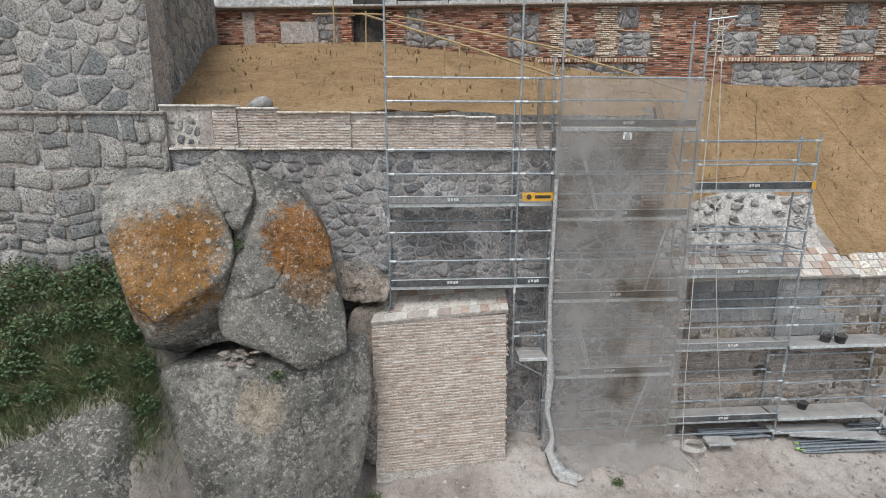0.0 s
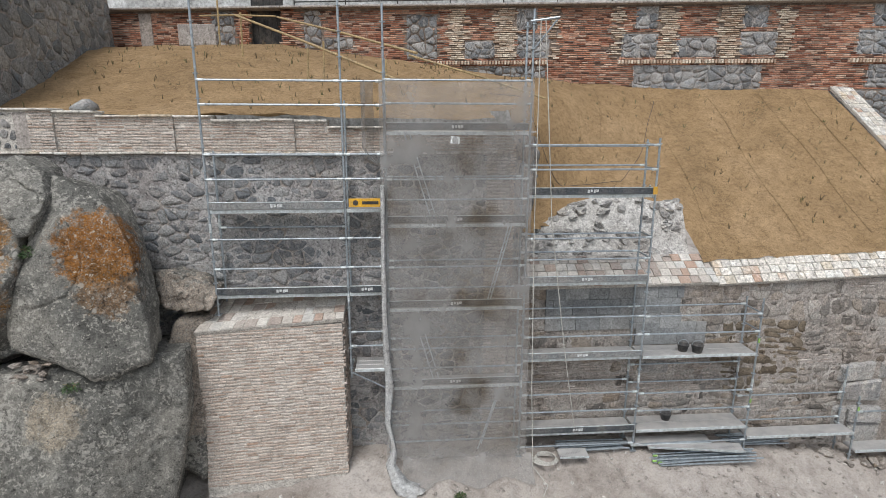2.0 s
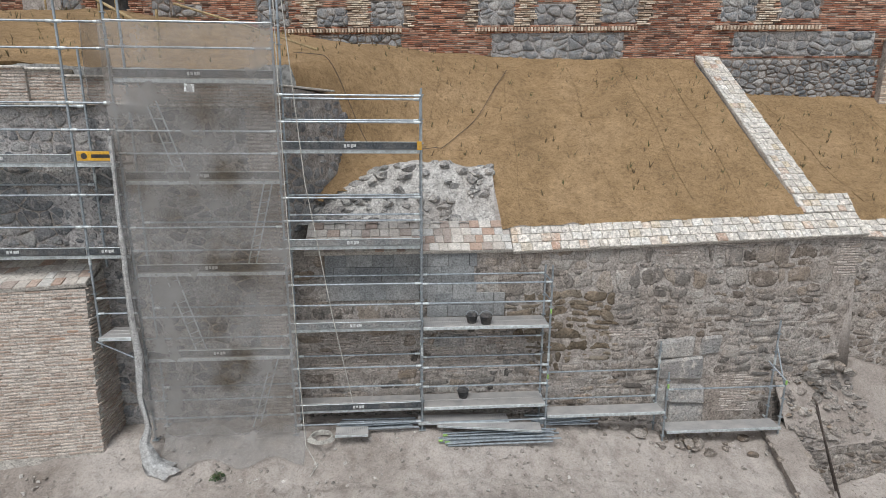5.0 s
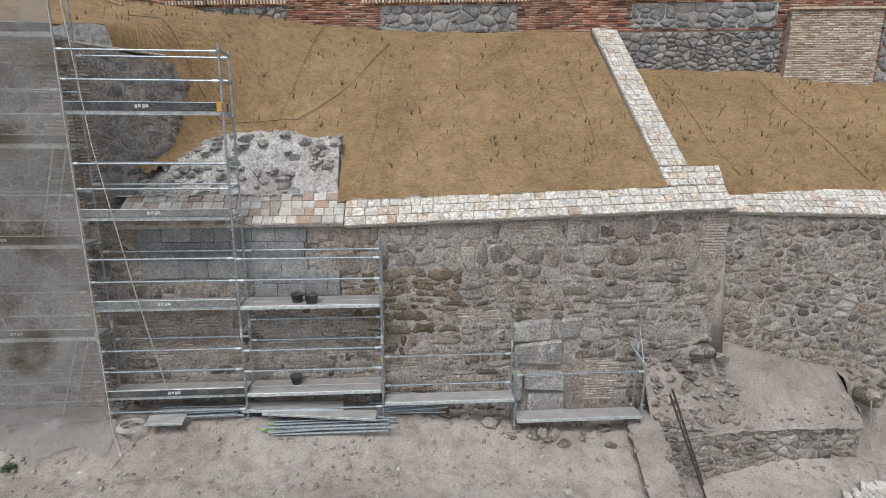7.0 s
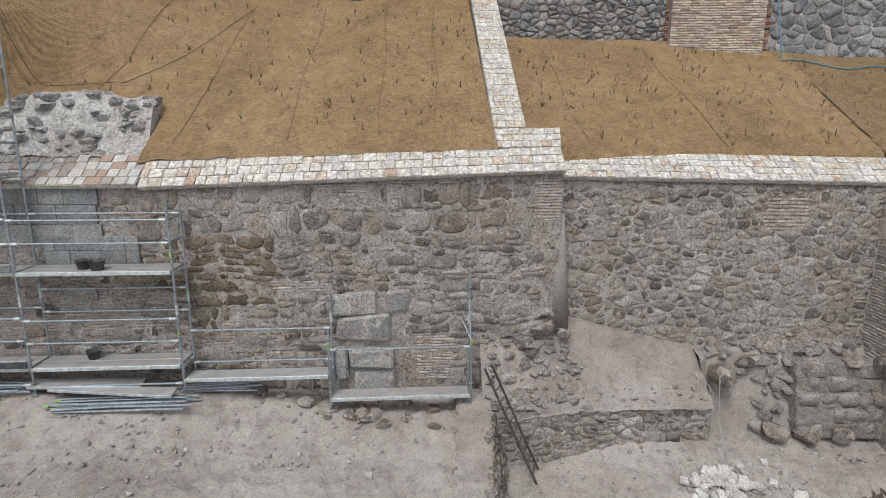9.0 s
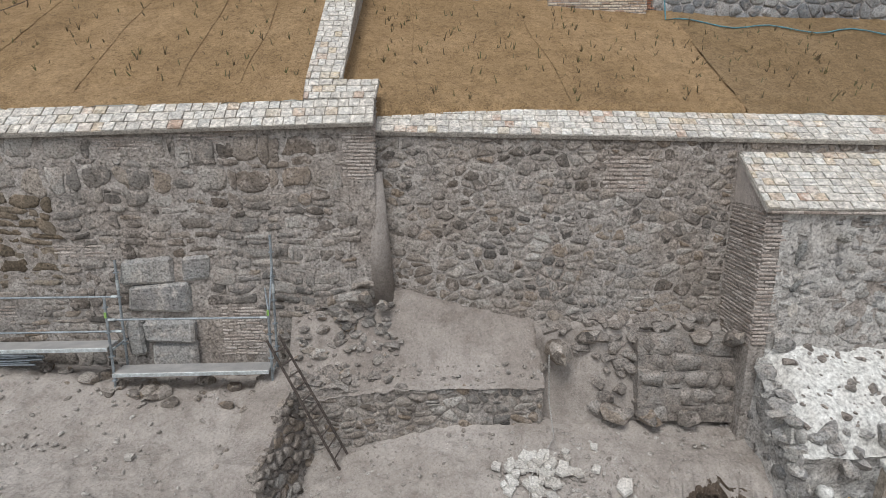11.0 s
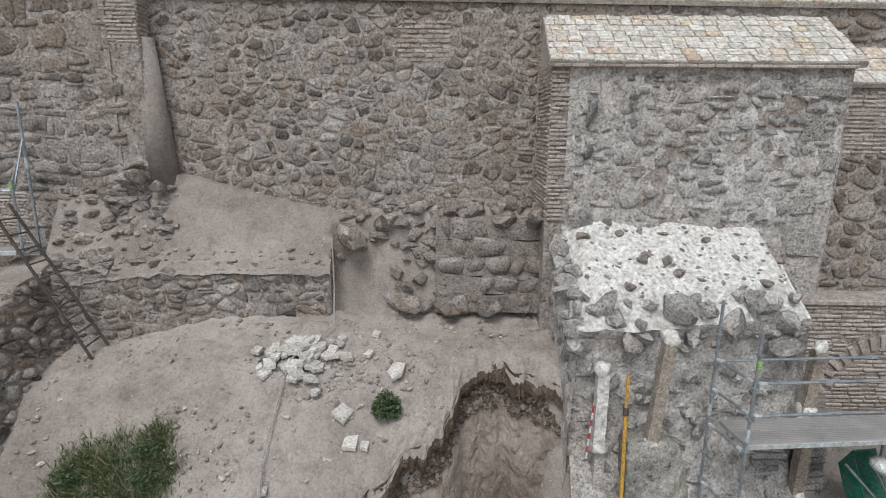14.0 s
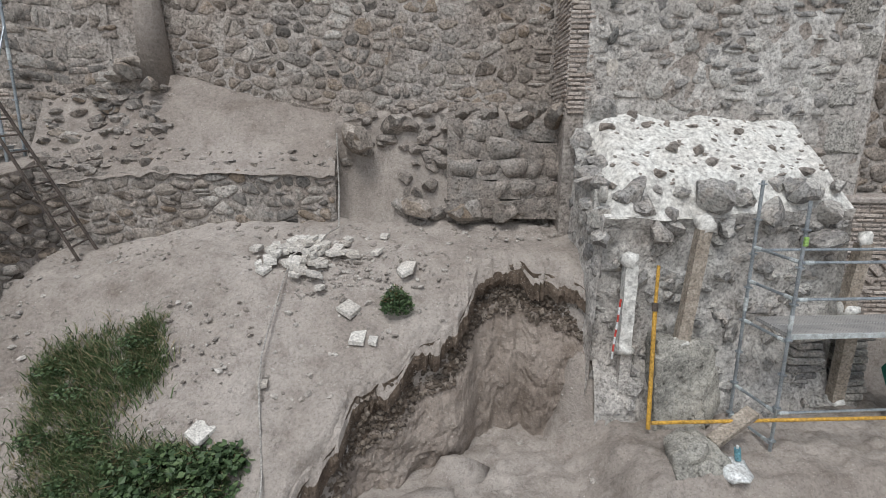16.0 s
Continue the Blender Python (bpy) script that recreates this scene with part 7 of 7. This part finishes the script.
column(27.6, 11.42, -3.05, -1.75, 0.2, M["white_mortar"], "grey plastered column against the ruin")
column(27.66, 11.48, -4.1, -3.1, 0.18, M["ruin_mortar"], "lower plastered column stump", cap=False)
column(28.42, 11.3, -2.95, -1.2, 0.2, M["wood"], "weathered wooden prop leaning against the ruin", 0.15)
column(31.05, 11.3, -3.95, -2.75, 0.2, M["wood"], "weathered wooden prop on flat stones", 0.03)
column(31.05, 11.4, -2.5, -1.45, 0.2, M["wood"], "upper wooden prop under the ruin", 0.1)
stack = thing("stone_stack", (31.0, 11.6, -4.2), "pillar of stacked flat stones", "stone stack")
for i in range(11):
    part("flat_stone", Geo().box(pose(30.65 + rng.uniform(-0.05, 0.05), 11.65, -4.15 + i * 0.13, 0, rng.uniform(-3, 3), rng.uniform(-8, 8)), rng.uniform(0.45, 0.6), 0.4, 0.115, 0.03), M["ruin_stone"], stack)
    part("flat_stone", Geo().box(pose(31.45 + rng.uniform(-0.05, 0.05), 11.65, -4.15 + i * 0.13, 0, rng.uniform(-3, 3), rng.uniform(-8, 8)), rng.uniform(0.4, 0.55), 0.4, 0.115, 0.03), M["ruin_stone"], stack)

boulder("base_rock", [(27.95, 11.2, -2.75), (28.9, 11.15, -2.85), (29.2, 11.3, -3.9), (28.0, 11.0, -4.4), (28.8, 11.0, -4.4)], M["foot_rock"], "pale rock face at the foot of the ruin", 0.6, 12, 0.07)
boulder("cut_stone", [(27.75, 10.05, -3.95), (28.25, 10.1, -3.75), (28.3, 9.7, -4.6), (27.75, 9.7, -4.5), (28.95, 9.75, -4.35), (28.6, 10.0, -4.0)], M["foot_rock"], "broken cut stone lying by the ruin", 0.5, 14, 0.05)
plank = tagged(make("short_plank", Geo().box(pose(28.75, 10.35, -3.75, 10, -28, 14), 0.75, 0.2, 0.1, 0.012), M["wood"]), "short weathered plank leaning on stone", "plank")
tagged(make("crumpled_sack", blob((28.55, 9.95, -4.12), 0.42, 0.3, 0.2, rng, 0.35), M["white_plastic"], smooth=True), "crumpled pale sack and debris", "debris")
bt = thing("water_bottle", (28.62, 10.0, -4.0), "small clear blue plastic bottle", "bottle")
part("body", Geo().tube((28.62, 9.98, -4.0), (28.6, 10.0, -3.84), 0.04, 12), M["blue_hose"], bt)
part("cap", Geo().tube((28.6, 10.0, -3.84), (28.6, 10.0, -3.8), 0.018, 10), M["white_plastic"], bt)

# ---- lower scaffold and site things ----
s2 = scaffold("low scaffold with a perforated deck beside the ruin", (31, 11, -4.3))
for x, y, z0, z1 in ((29.42, 10.45, -4.3, -0.68), (29.3, 11.22, -4.3, -0.5), (32.4, 10.45, -4.3, -0.7), (32.4, 11.22, -4.3, -0.6)):
    post(s2, x, y, z0, z1, True)
deck(s2, 29.42, 32.4, 10.5, 11.2, -2.52, 2)
deck(s2, 32.4, 35.4, 10.5, 11.2, -2.52, 2)
for z in (-1.48, -1.98, -3.62):
    bar(s2, (29.42, 10.43, z), (32.4, 10.43, z))
    bar(s2, (32.4, 10.43, z), (35.4, 10.43, z))
bar(s2, (29.3, 11.24, -1.5), (32.4, 11.24, -1.5))
for z in (-1.48, -1.98, -2.58, -3.62, -4.1):
    bar(s2, (29.42, 10.45, z), (29.3, 11.22, z + 0.03), "transom")
part("green_tag", Geo().box(pose(29.42, 10.42, -1.2), 0.05, 0.04, 0.12, 0.004), M["green_tip"], s2)

yp = thing("yellow_pole", (28, 11.2, -4.1), "yellow steel prop standing by the ruin", "prop")
part("tube", Geo().tube((27.9, 11.0, -4.15), (27.98, 11.32, -2.35), 0.032, 10), M["yellow"], yp)
part("inner_tube", Geo().tube((27.98, 11.32, -2.35), (28.0, 11.38, -1.75), 0.025, 10), M["yellow"], yp)
part("collar", Geo().tube((27.975, 11.3, -2.42), (27.982, 11.33, -2.3), 0.045, 10), M["iron"], yp)
yr = thing("yellow_rail", (31, 10.4, -3.7), "yellow steel rail in front of the scaffold", "rail")
part("tube", Geo().tube((27.62, 10.4, -3.68), (35, 10.38, -3.78), 0.026, 10), M["yellow"], yr)
rp = thing("ranging_rod", (27.4, 11.35, -3.1), "thin red and white survey rod", "survey rod")
for k in range(8):
    part("band", Geo().tube((27.38 + 0.008 * k, 11.3, -3.15 + k * 0.115), (27.388 + 0.008 * k, 11.3, -3.035 + k * 0.115), 0.016, 8), M["red_paint" if k % 2 else "white_plastic"], rp)

wb = thing("wheelbarrow", (32.0, 10.9, -4.2), "green wheelbarrow tipped under the deck", "wheelbarrow")
g = Geo()
tray = pose(31.95, 11.0, -3.55, 62, 12, 20)
for w, l, z in ((0.2, 0.25, -0.2), (0.33, 0.46, 0.12), (0.35, 0.48, 0.12), (0.22, 0.26, -0.22)):
    g.v += [tuple(tray @ Vector(p)) for p in ((-w, -l, z), (w, -l, z), (w, l, z), (-w, l, z))]
for k in range(3):
    g.f += [(4 * k + i, 4 * k + (i + 1) % 4, 4 * k + 4 + (i + 1) % 4, 4 * k + 4 + i) for i in range(4)]
g.f += [(0, 1, 2, 3), (12, 13, 14, 15)]
part("tray", g, M["barrow_green"], wb)
wc_at = Vector((32.35, 10.7, -4.0))
n = 20
g = Geo()
for k in range(n):
    a, b = 2 * math.pi * k / n, 2 * math.pi * (k + 1) / n
    g.tube(wc_at + Vector((math.cos(a) * 0.16, 0, math.sin(a) * 0.16)), wc_at + Vector((math.cos(b) * 0.16, 0, math.sin(b) * 0.16)), 0.045, 8)
wheel = part("wheel", g, M["bucket"], wb)
hub = Geo().tube(wc_at + Vector((0, -0.04, 0)), wc_at + Vector((0, 0.04, 0)), 0.1, 14)
part("rim", hub, M["cane"], wb)
for dx in (-0.22, 0.22):
    part("shaft", Geo().tube((31.6 + dx, 10.8, -3.1), (32.3 + dx * 0.3, 10.75, -4.0), 0.02, 8), M["steel"], wb)
tagged(make("white_helmet", blob((31.95, 10.75, -3.12), 0.3, 0.26, 0.2, rng, 0.02, square=0.0), M["white_plastic"], smooth=True), "white plastic helmet on the wheelbarrow", "helmet")

# ladder down into the dig
ld = thing("ladder", (18.5, 13.5, -1.9), "dark iron ladder leaning on the low wall", "ladder")
a0, a1, b0, b1 = Vector((17.83, 12.98, 0.72)), Vector((19.04, 13.08, ground_z(19.04, 13.08))), Vector((18.0, 13.2, 0.72)), Vector((19.16, 13.42, ground_z(19.16, 13.42)))
part("side_rail", Geo().tube(a0, a1, 0.026, 8), M["iron"], ld)
part("side_rail", Geo().tube(b0, b1, 0.026, 8), M["iron"], ld)
for k in range(1, 11):
    t = k / 11
    part("rung", Geo().tube(a0.lerp(a1, t), b0.lerp(b1, t), 0.016, 6), M["iron"], ld)

# broken slabs
rng = random.Random(95)


def shard(x, y, s, lift=0.03):
    n = rng.choice((4, 4, 5))
    turn, z = rng.uniform(0, 6.3), ground_z(x, y) + lift + 0.05
    tx, ty = rng.uniform(-0.3, 0.3), rng.uniform(0.0, 0.5)
    ring0 = [(s * rng.uniform(0.7, 1.1) * math.cos(turn + 2 * math.pi * k / n), s * rng.uniform(0.7, 1.1) * math.sin(turn + 2 * math.pi * k / n)) for k in range(n)]
    g = Geo()
    for h in (0.03, -0.025):
        g.v += [(x + u, y + v, z + h + tx * u + ty * v) for u, v in ring0]
    g.f = [tuple(range(n)), tuple(range(n, 2 * n))[::-1]] + [(i + n, (i + 1) % n + n, (i + 1) % n, i) for i in range(n)]
    return g


heap = thing("slab_heap", (22.8, 12.6, -1.7), "heap of broken pale paving slabs", "rubble")
for i in range(60):
    x, y = 22.72 + rng.gauss(0, 0.36), 12.38 + rng.gauss(0, 0.2)
    part("broken_slab", shard(x, y, rng.uniform(0.07, 0.16), 0.05 + 0.12 * max(0, 1 - abs(x - 22.8) / 0.5) * rng.random()), M["slab_piece"], heap)
for x, y, s in ((23.51, 11.7, 0.19), (23.64, 11.36, 0.15), (23.87, 11.33, 0.1), (24.35, 12.19, 0.18), (23.9, 12.45, 0.12), (21.71, 10.46, 0.24), (24.0, 12.95, 0.1), (23.4, 12.85, 0.1), (15.5, 12.4, 0.1), (22.4, 10.9, 0.1)):
    tagged(make("loose_slab", shard(x, y, s), M["slab_piece"]), "broken pale slab lying on the earth", "slab", "scattered slabs")
pts = [(23.2, 13.6, 0.05), (23.22, 13.5, -0.9)]
for x, y in ((23.24, 13.09), (22.95, 12.7), (22.62, 12.32), (22.52, 12.0), (22.46, 11.69), (22.4, 11.4), (22.36, 11.13), (22.38, 10.85), (22.42, 10.63), (22.5, 10.3), (22.57, 9.99), (22.6, 9.4), (22.6, 8.8)):
    pts.append((x, y, ground_z(x, y) + 0.17))
rope("hose", pts, 0.013, M["hose"], "pale hose running down over the earth", "hose")
pts = []
for k in range(20):
    x, y = 27.6 + 0.35 * k, 19.2 - 0.06 * k + 0.15 * math.sin(k)
    pts.append((x, y, slope_z(x, y) + 0.05))
rope("blue_hose", [tuple(UP.at(ux(27.4), 10.5, 0.1))] + pts, 0.02, M["blue_hose"], "blue hose lying across the coir", "hose")

# ---- loose earth, stones and plants ----
rng = random.Random(96)
g = Geo()
for i in range(6400):
    if i < 2600:
        x, y = rng.uniform(-2, 17.3), rng.uniform(11.2, 14.3)
    elif i < 6000:
        x, y = rng.uniform(18.4, 27), rng.uniform(9.2, 13.5)
    else:
        x, y = rng.gauss(23.3, 0.6), rng.gauss(12.35, 0.25)
    s = 0.01 + 0.05 * rng.random() ** 5 + (0.015 if i > 6000 else 0)
    b = blob((x, y, ground_z(x, y) + 0.02), s * 2.4, s * 1.8, s * 1.3, rng, small=True)
    g.add(b.v, b.f)
tagged(make("pebbles", g, M["pebble"]), "scattered pebbles and mortar crumbs on the earth", "pebbles", kind="stuff")
def pit_top(x):
    return bank_z(x, lip(x) + 0.12) - 0.05


def pit_side(x, t):
    """The cut side of the pit: t runs from the lip down to the floor."""
    top, low = pit_top(x) + 0.02, ground_z(x, lip(x) - 0.25) - 0.1
    z = top + (low - top) * t
    deep = top - z
    q = Vector((x, 2.0, z))
    y = lip(x) + 0.1 + 0.06 * smooth01(deep / 0.16) - 0.3 * smooth01((deep - 0.3) / 1.5)
    y += 0.10 * noise.noise(q * 1.7) + 0.06 * noise.noise(q * 4.6) + 0.035 * noise.noise(q * 11) + 0.02 * noise.noise(q * 23)
    return (x + 0.04 * noise.noise(q * 3.3), y, z)


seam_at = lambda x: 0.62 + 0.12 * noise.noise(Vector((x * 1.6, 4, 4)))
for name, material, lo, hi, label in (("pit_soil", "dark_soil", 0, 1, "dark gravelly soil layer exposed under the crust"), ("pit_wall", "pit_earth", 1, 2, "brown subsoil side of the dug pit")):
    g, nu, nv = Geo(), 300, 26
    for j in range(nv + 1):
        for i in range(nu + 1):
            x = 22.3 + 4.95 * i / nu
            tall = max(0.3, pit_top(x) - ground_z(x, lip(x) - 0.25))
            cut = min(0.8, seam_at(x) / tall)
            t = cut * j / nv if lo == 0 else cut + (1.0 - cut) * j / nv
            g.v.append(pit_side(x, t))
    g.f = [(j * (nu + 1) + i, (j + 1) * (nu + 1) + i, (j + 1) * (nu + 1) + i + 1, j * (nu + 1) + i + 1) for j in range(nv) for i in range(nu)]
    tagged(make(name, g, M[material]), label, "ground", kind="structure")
g = Geo()
for i in range(3200):
    x = rng.uniform(22.5, 27.2)
    tall = max(0.3, pit_top(x) - ground_z(x, lip(x) - 0.25))
    p = pit_side(x, min(0.95, (0.06 + (seam_at(x) + 0.12) * rng.random()) / tall))
    s = 0.012 + 0.045 * rng.random() ** 3
    b = blob((p[0], p[1] - 0.005, p[2]), s * 2.2, s * 1.8, s * 1.6, rng, small=True)
    g.add(b.v, b.f)
tagged(make("pit_gravel", g, M["soil_stone"]), "dark gravel layer showing in the pit side", "gravel", kind="stuff")
g, nu = Geo(), 700
for i in range(nu + 1):
    x = 21.9 + 5.25 * i / nu
    yl = lip(x)
    rag = 0.12 * noise.noise(Vector((x * 3.1, 0, 5))) + 0.08 * noise.noise(Vector((x * 7, 0, 5))) + 0.05 * noise.noise(Vector((x * 17, 0, 5))) + 0.02 * noise.noise(Vector((x * 41, 0, 5)))
    thick = 0.09 + 0.07 * noise.noise(Vector((x * 4, 3, 5)))
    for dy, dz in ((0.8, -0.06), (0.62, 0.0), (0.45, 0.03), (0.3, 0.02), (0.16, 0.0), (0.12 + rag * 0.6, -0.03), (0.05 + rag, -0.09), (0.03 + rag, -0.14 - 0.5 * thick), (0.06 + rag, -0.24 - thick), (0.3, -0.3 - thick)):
        zz = bank_z(x, yl + max(dy, 0.0))
        q = Vector((x * 5, dy * 5, dz * 5))
        g.v.append((x + 0.02 * noise.noise(q), yl + dy + 0.05 * noise.noise(q * 1.7 + Vector((4, 4, 4))), zz + dz + 0.06 * noise.noise(q * 0.8) + 0.035 * noise.noise(q * 1.9)))
g.f = [(i * 10 + k, (i + 1) * 10 + k, (i + 1) * 10 + k + 1, i * 10 + k + 1) for i in range(nu) for k in range(9)]
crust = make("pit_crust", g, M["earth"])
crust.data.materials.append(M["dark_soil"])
# lip edge and underside faces are coloured darker than the crust's top
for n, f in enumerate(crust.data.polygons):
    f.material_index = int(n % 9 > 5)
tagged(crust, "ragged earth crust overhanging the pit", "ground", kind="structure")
for x, y, sx, sy, sz in ((24.6, 10.3, 1.0, 0.7, 0.6), (25.1, 10.9, 0.9, 0.6, 0.5), (24.1, 10.0, 0.9, 0.6, 0.6)):
    tagged(make("pit_rock", blob((x, y, ground_z(x, y) + 0.05), sx, sy, sz, rng, 0.15, square=0.6), M["earth"], smooth=True), "worn rock projecting in the pit", "rock", "rocks in the pit")
for i in range(26):
    x = rng.uniform(13, 17.2)
    y = rng.uniform(13.5, 14.4)
    s = rng.uniform(0.1, 0.34)
    tagged(make("fallen_stone", blob((x, y, ground_z(x, y) + s * 0.15), s * 1.3, s, s * 0.8, rng), M["stone"], smooth="hewn"), "fallen wall stone at the wall foot", "stone", "fallen stones")


def blades(name, label, spots, material, count, height, seed, z_of=ground_z):
    r = random.Random(seed)
    g = Geo()
    for i in range(count):
        cx, cy, sx, sy = r.choice(spots)
        x, y = cx + r.gauss(0, sx), cy + r.gauss(0, sy)
        z = z_of(x, y) - 0.01
        h, w, a = height * r.uniform(0.4, 1.25), r.uniform(0.004, 0.010), r.uniform(0, 6.3)
        dx, dy = math.cos(a), math.sin(a)
        bend = r.uniform(0.3, 1.2) * h
        ang = r.uniform(0, 6.3)
        ox, oy = math.cos(ang) * bend, math.sin(ang) * bend
        g.add([(x - dx * w, y - dy * w, z), (x + dx * w, y + dy * w, z), (x + ox * 0.35 + dx * w * 0.8, y + oy * 0.35 + dy * w * 0.8, z + h * 0.6), (x + ox * 0.35 - dx * w * 0.8, y + oy * 0.35 - dy * w * 0.8, z + h * 0.6), (x + ox, y + oy, z + h * r.uniform(0.75, 1))], [(0, 1, 2, 3), (3, 2, 4)])
    return tagged(make(name, g, material), label, "grass", kind="stuff")


def leafy(name, label, x, y, z, spread, tall, count, size, seed, material="shrub"):
    """A shrub: stems with many small folded leaves."""
    r = random.Random(seed)
    ob = thing(name, (x, y, z), label, "shrub")
    st, lf = Geo(), Geo()
    for i in range(max(6, count // 40)):
        a, b = r.uniform(0, 6.3), r.random() ** 0.6
        tip = Vector((x + math.cos(a) * spread * b, y + math.sin(a) * spread * b, z + tall * r.uniform(0.4, 1)))
        st.line([(x, y, z - 0.05), tuple(Vector((x, y, z)).lerp(tip, 0.5) + Vector((0, 0, 0.06))), tuple(tip)], 0.008, 4)
    for i in range(count):
        a, b = r.uniform(0, 6.3), r.random() ** 0.5
        k = 1 + 0.3 * noise.noise(Vector((a * 2, seed, 0)))
        p = Vector((x + math.cos(a) * spread * b * k, y + math.sin(a) * spread * b * k, z + tall * (1 - 0.6 * b * b) * r.uniform(0.15, 1.05)))
        q = Euler((r.uniform(-0.9, 0.9), r.uniform(-0.9, 0.9), r.uniform(0, 6.3))).to_matrix()
        s = size * r.uniform(0.6, 1.3)
        lf.add([tuple(p + q @ Vector(v)) for v in ((0, 0, 0), (s * 0.35, s * 0.5, s * 0.1), (0, s, 0), (-s * 0.35, s * 0.5, s * 0.1))], [(0, 1, 2), (0, 2, 3)])
    part("stem_cluster", st, M["dry"], ob)
    part("leaves", lf, M[material], ob)


bank = [(-8.3, 12.9, 0.8, 0.4), (-7.2, 13.2, 0.7, 0.4), (-9.2, 12.6, 0.7, 0.4), (-7.4, 12.5, 0.5, 0.3), (-6.8, 12.4, 0.35, 0.3), (-8.6, 12.2, 0.8, 0.2), (-8.5, 11.6, 0.5, 0.25), (-7.6, 11.8, 0.5, 0.15), (-6.6, 11.95, 0.3, 0.15), (-9.4, 11.3, 0.5, 0.3), (-8.2, 11.25, 0.5, 0.2), (-7.3, 11.6, 0.4, 0.15), (-6.3, 11.75, 0.25, 0.2), (-6.1, 11.4, 0.2, 0.3)]
blades("bank_grass", "long green grass on the bank by the boulder", bank, M["grass"], 22000, 0.3, 5)
for i, (x, y, s, h) in enumerate(((-7.9, 13.3, 0.6, 0.7), (-7.1, 13.5, 0.45, 0.7), (-9.0, 13.2, 0.6, 0.7), (-6.9, 12.6, 0.35, 0.5), (-8.4, 12.5, 0.6, 0.45), (-9.6, 12.7, 0.6, 0.5), (-6.75, 13.2, 0.35, 1.0), (-7.6, 12.6, 0.45, 0.5), (-8.5, 12.0, 0.5, 0.35), (-6.5, 12.3, 0.25, 0.7), (-7.3, 12.1, 0.3, 0.3), (-9.3, 12.0, 0.5, 0.4), (-8.0, 13.9, 0.6, 0.8), (-9.4, 13.8, 0.7, 0.8), (-8.6, 11.5, 0.35, 0.22), (-7.8, 11.6, 0.35, 0.2), (-6.9, 11.75, 0.3, 0.22), (-6.2, 11.9, 0.2, 0.4), (-6.05, 11.5, 0.2, 0.3))):
    leafy("bank_shrub", "dense dark green weeds on the bank", x, y, ground_z(x, y), s, h, 1100, 0.075, 30 + i)
blades("dig_grass", "patch of long grass among the dug earth", [(19.5, 11.35, 0.16, 0.16), (20.0, 11.4, 0.22, 0.16), (20.65, 11.5, 0.12, 0.12), (20.75, 11.15, 0.16, 0.14), (20.2, 11.0, 0.25, 0.18), (19.7, 10.85, 0.22, 0.18), (20.1, 10.5, 0.3, 0.16), (20.7, 10.25, 0.3, 0.12), (21.3, 10.15, 0.25, 0.1), (21.8, 10.1, 0.18, 0.1), (19.9, 10.1, 0.3, 0.2), (20.6, 9.8, 0.4, 0.2), (21.4, 9.7, 0.35, 0.2)], M["grass"], 19000, 0.2, 6)
for i, (x, y) in enumerate(((19.5, 11.4), (20.6, 11.5), (19.9, 11.1), (20.7, 11.2), (20.3, 10.6), (20.8, 10.3), (19.6, 10.7), (21.3, 9.9), (20.2, 10.2))):
    leafy("dig_weed", "low green weeds on the dug bank", x, y, ground_z(x, y), 0.26, 0.16, 420, 0.05, 70 + i)
for i, (x, y, w) in enumerate(((21.75, 10.2, 0.32), (22.1, 10.22, 0.3), (21.35, 10.2, 0.3), (21.9, 9.95, 0.4), (21.0, 10.05, 0.35))):
    leafy("thistle", "broad dark green leafy weed in the dig", x, y, ground_z(x, y), w, 0.26, 420, 0.1, 51 + 3 * i)
leafy("small_bush", "small dark green bush on the dug bank", 24.2, 11.75, ground_z(24.2, 11.75) - 0.05, 0.24, 0.4, 1300, 0.05, 53)
leafy("small_weed", "tiny weed on the bare earth", 4.05, 12.95, ground_z(4.05, 12.95), 0.14, 0.14, 160, 0.05, 54)
leafy("crevice_plant", "small green plant in the boulder cleft", -4.32, 12.42, 5.72, 0.2, 0.2, 220, 0.07, 55)
leafy("crevice_plant", "small weed in the boulder gap", -3.65, 11.95, 3.15, 0.16, 0.14, 120, 0.06, 56)
blades("wall_foot_grass", "grass tuft at the boulder foot", [(-1.9, 12.75, 0.12, 0.1), (-6.0, 11.3, 0.2, 0.25)], M["grass"], 700, 0.25, 8)
leafy("slab_weed", "dark weeds growing beside the rock slab", -9.0, 11.6, 2.75, 0.3, 0.2, 300, 0.08, 57)
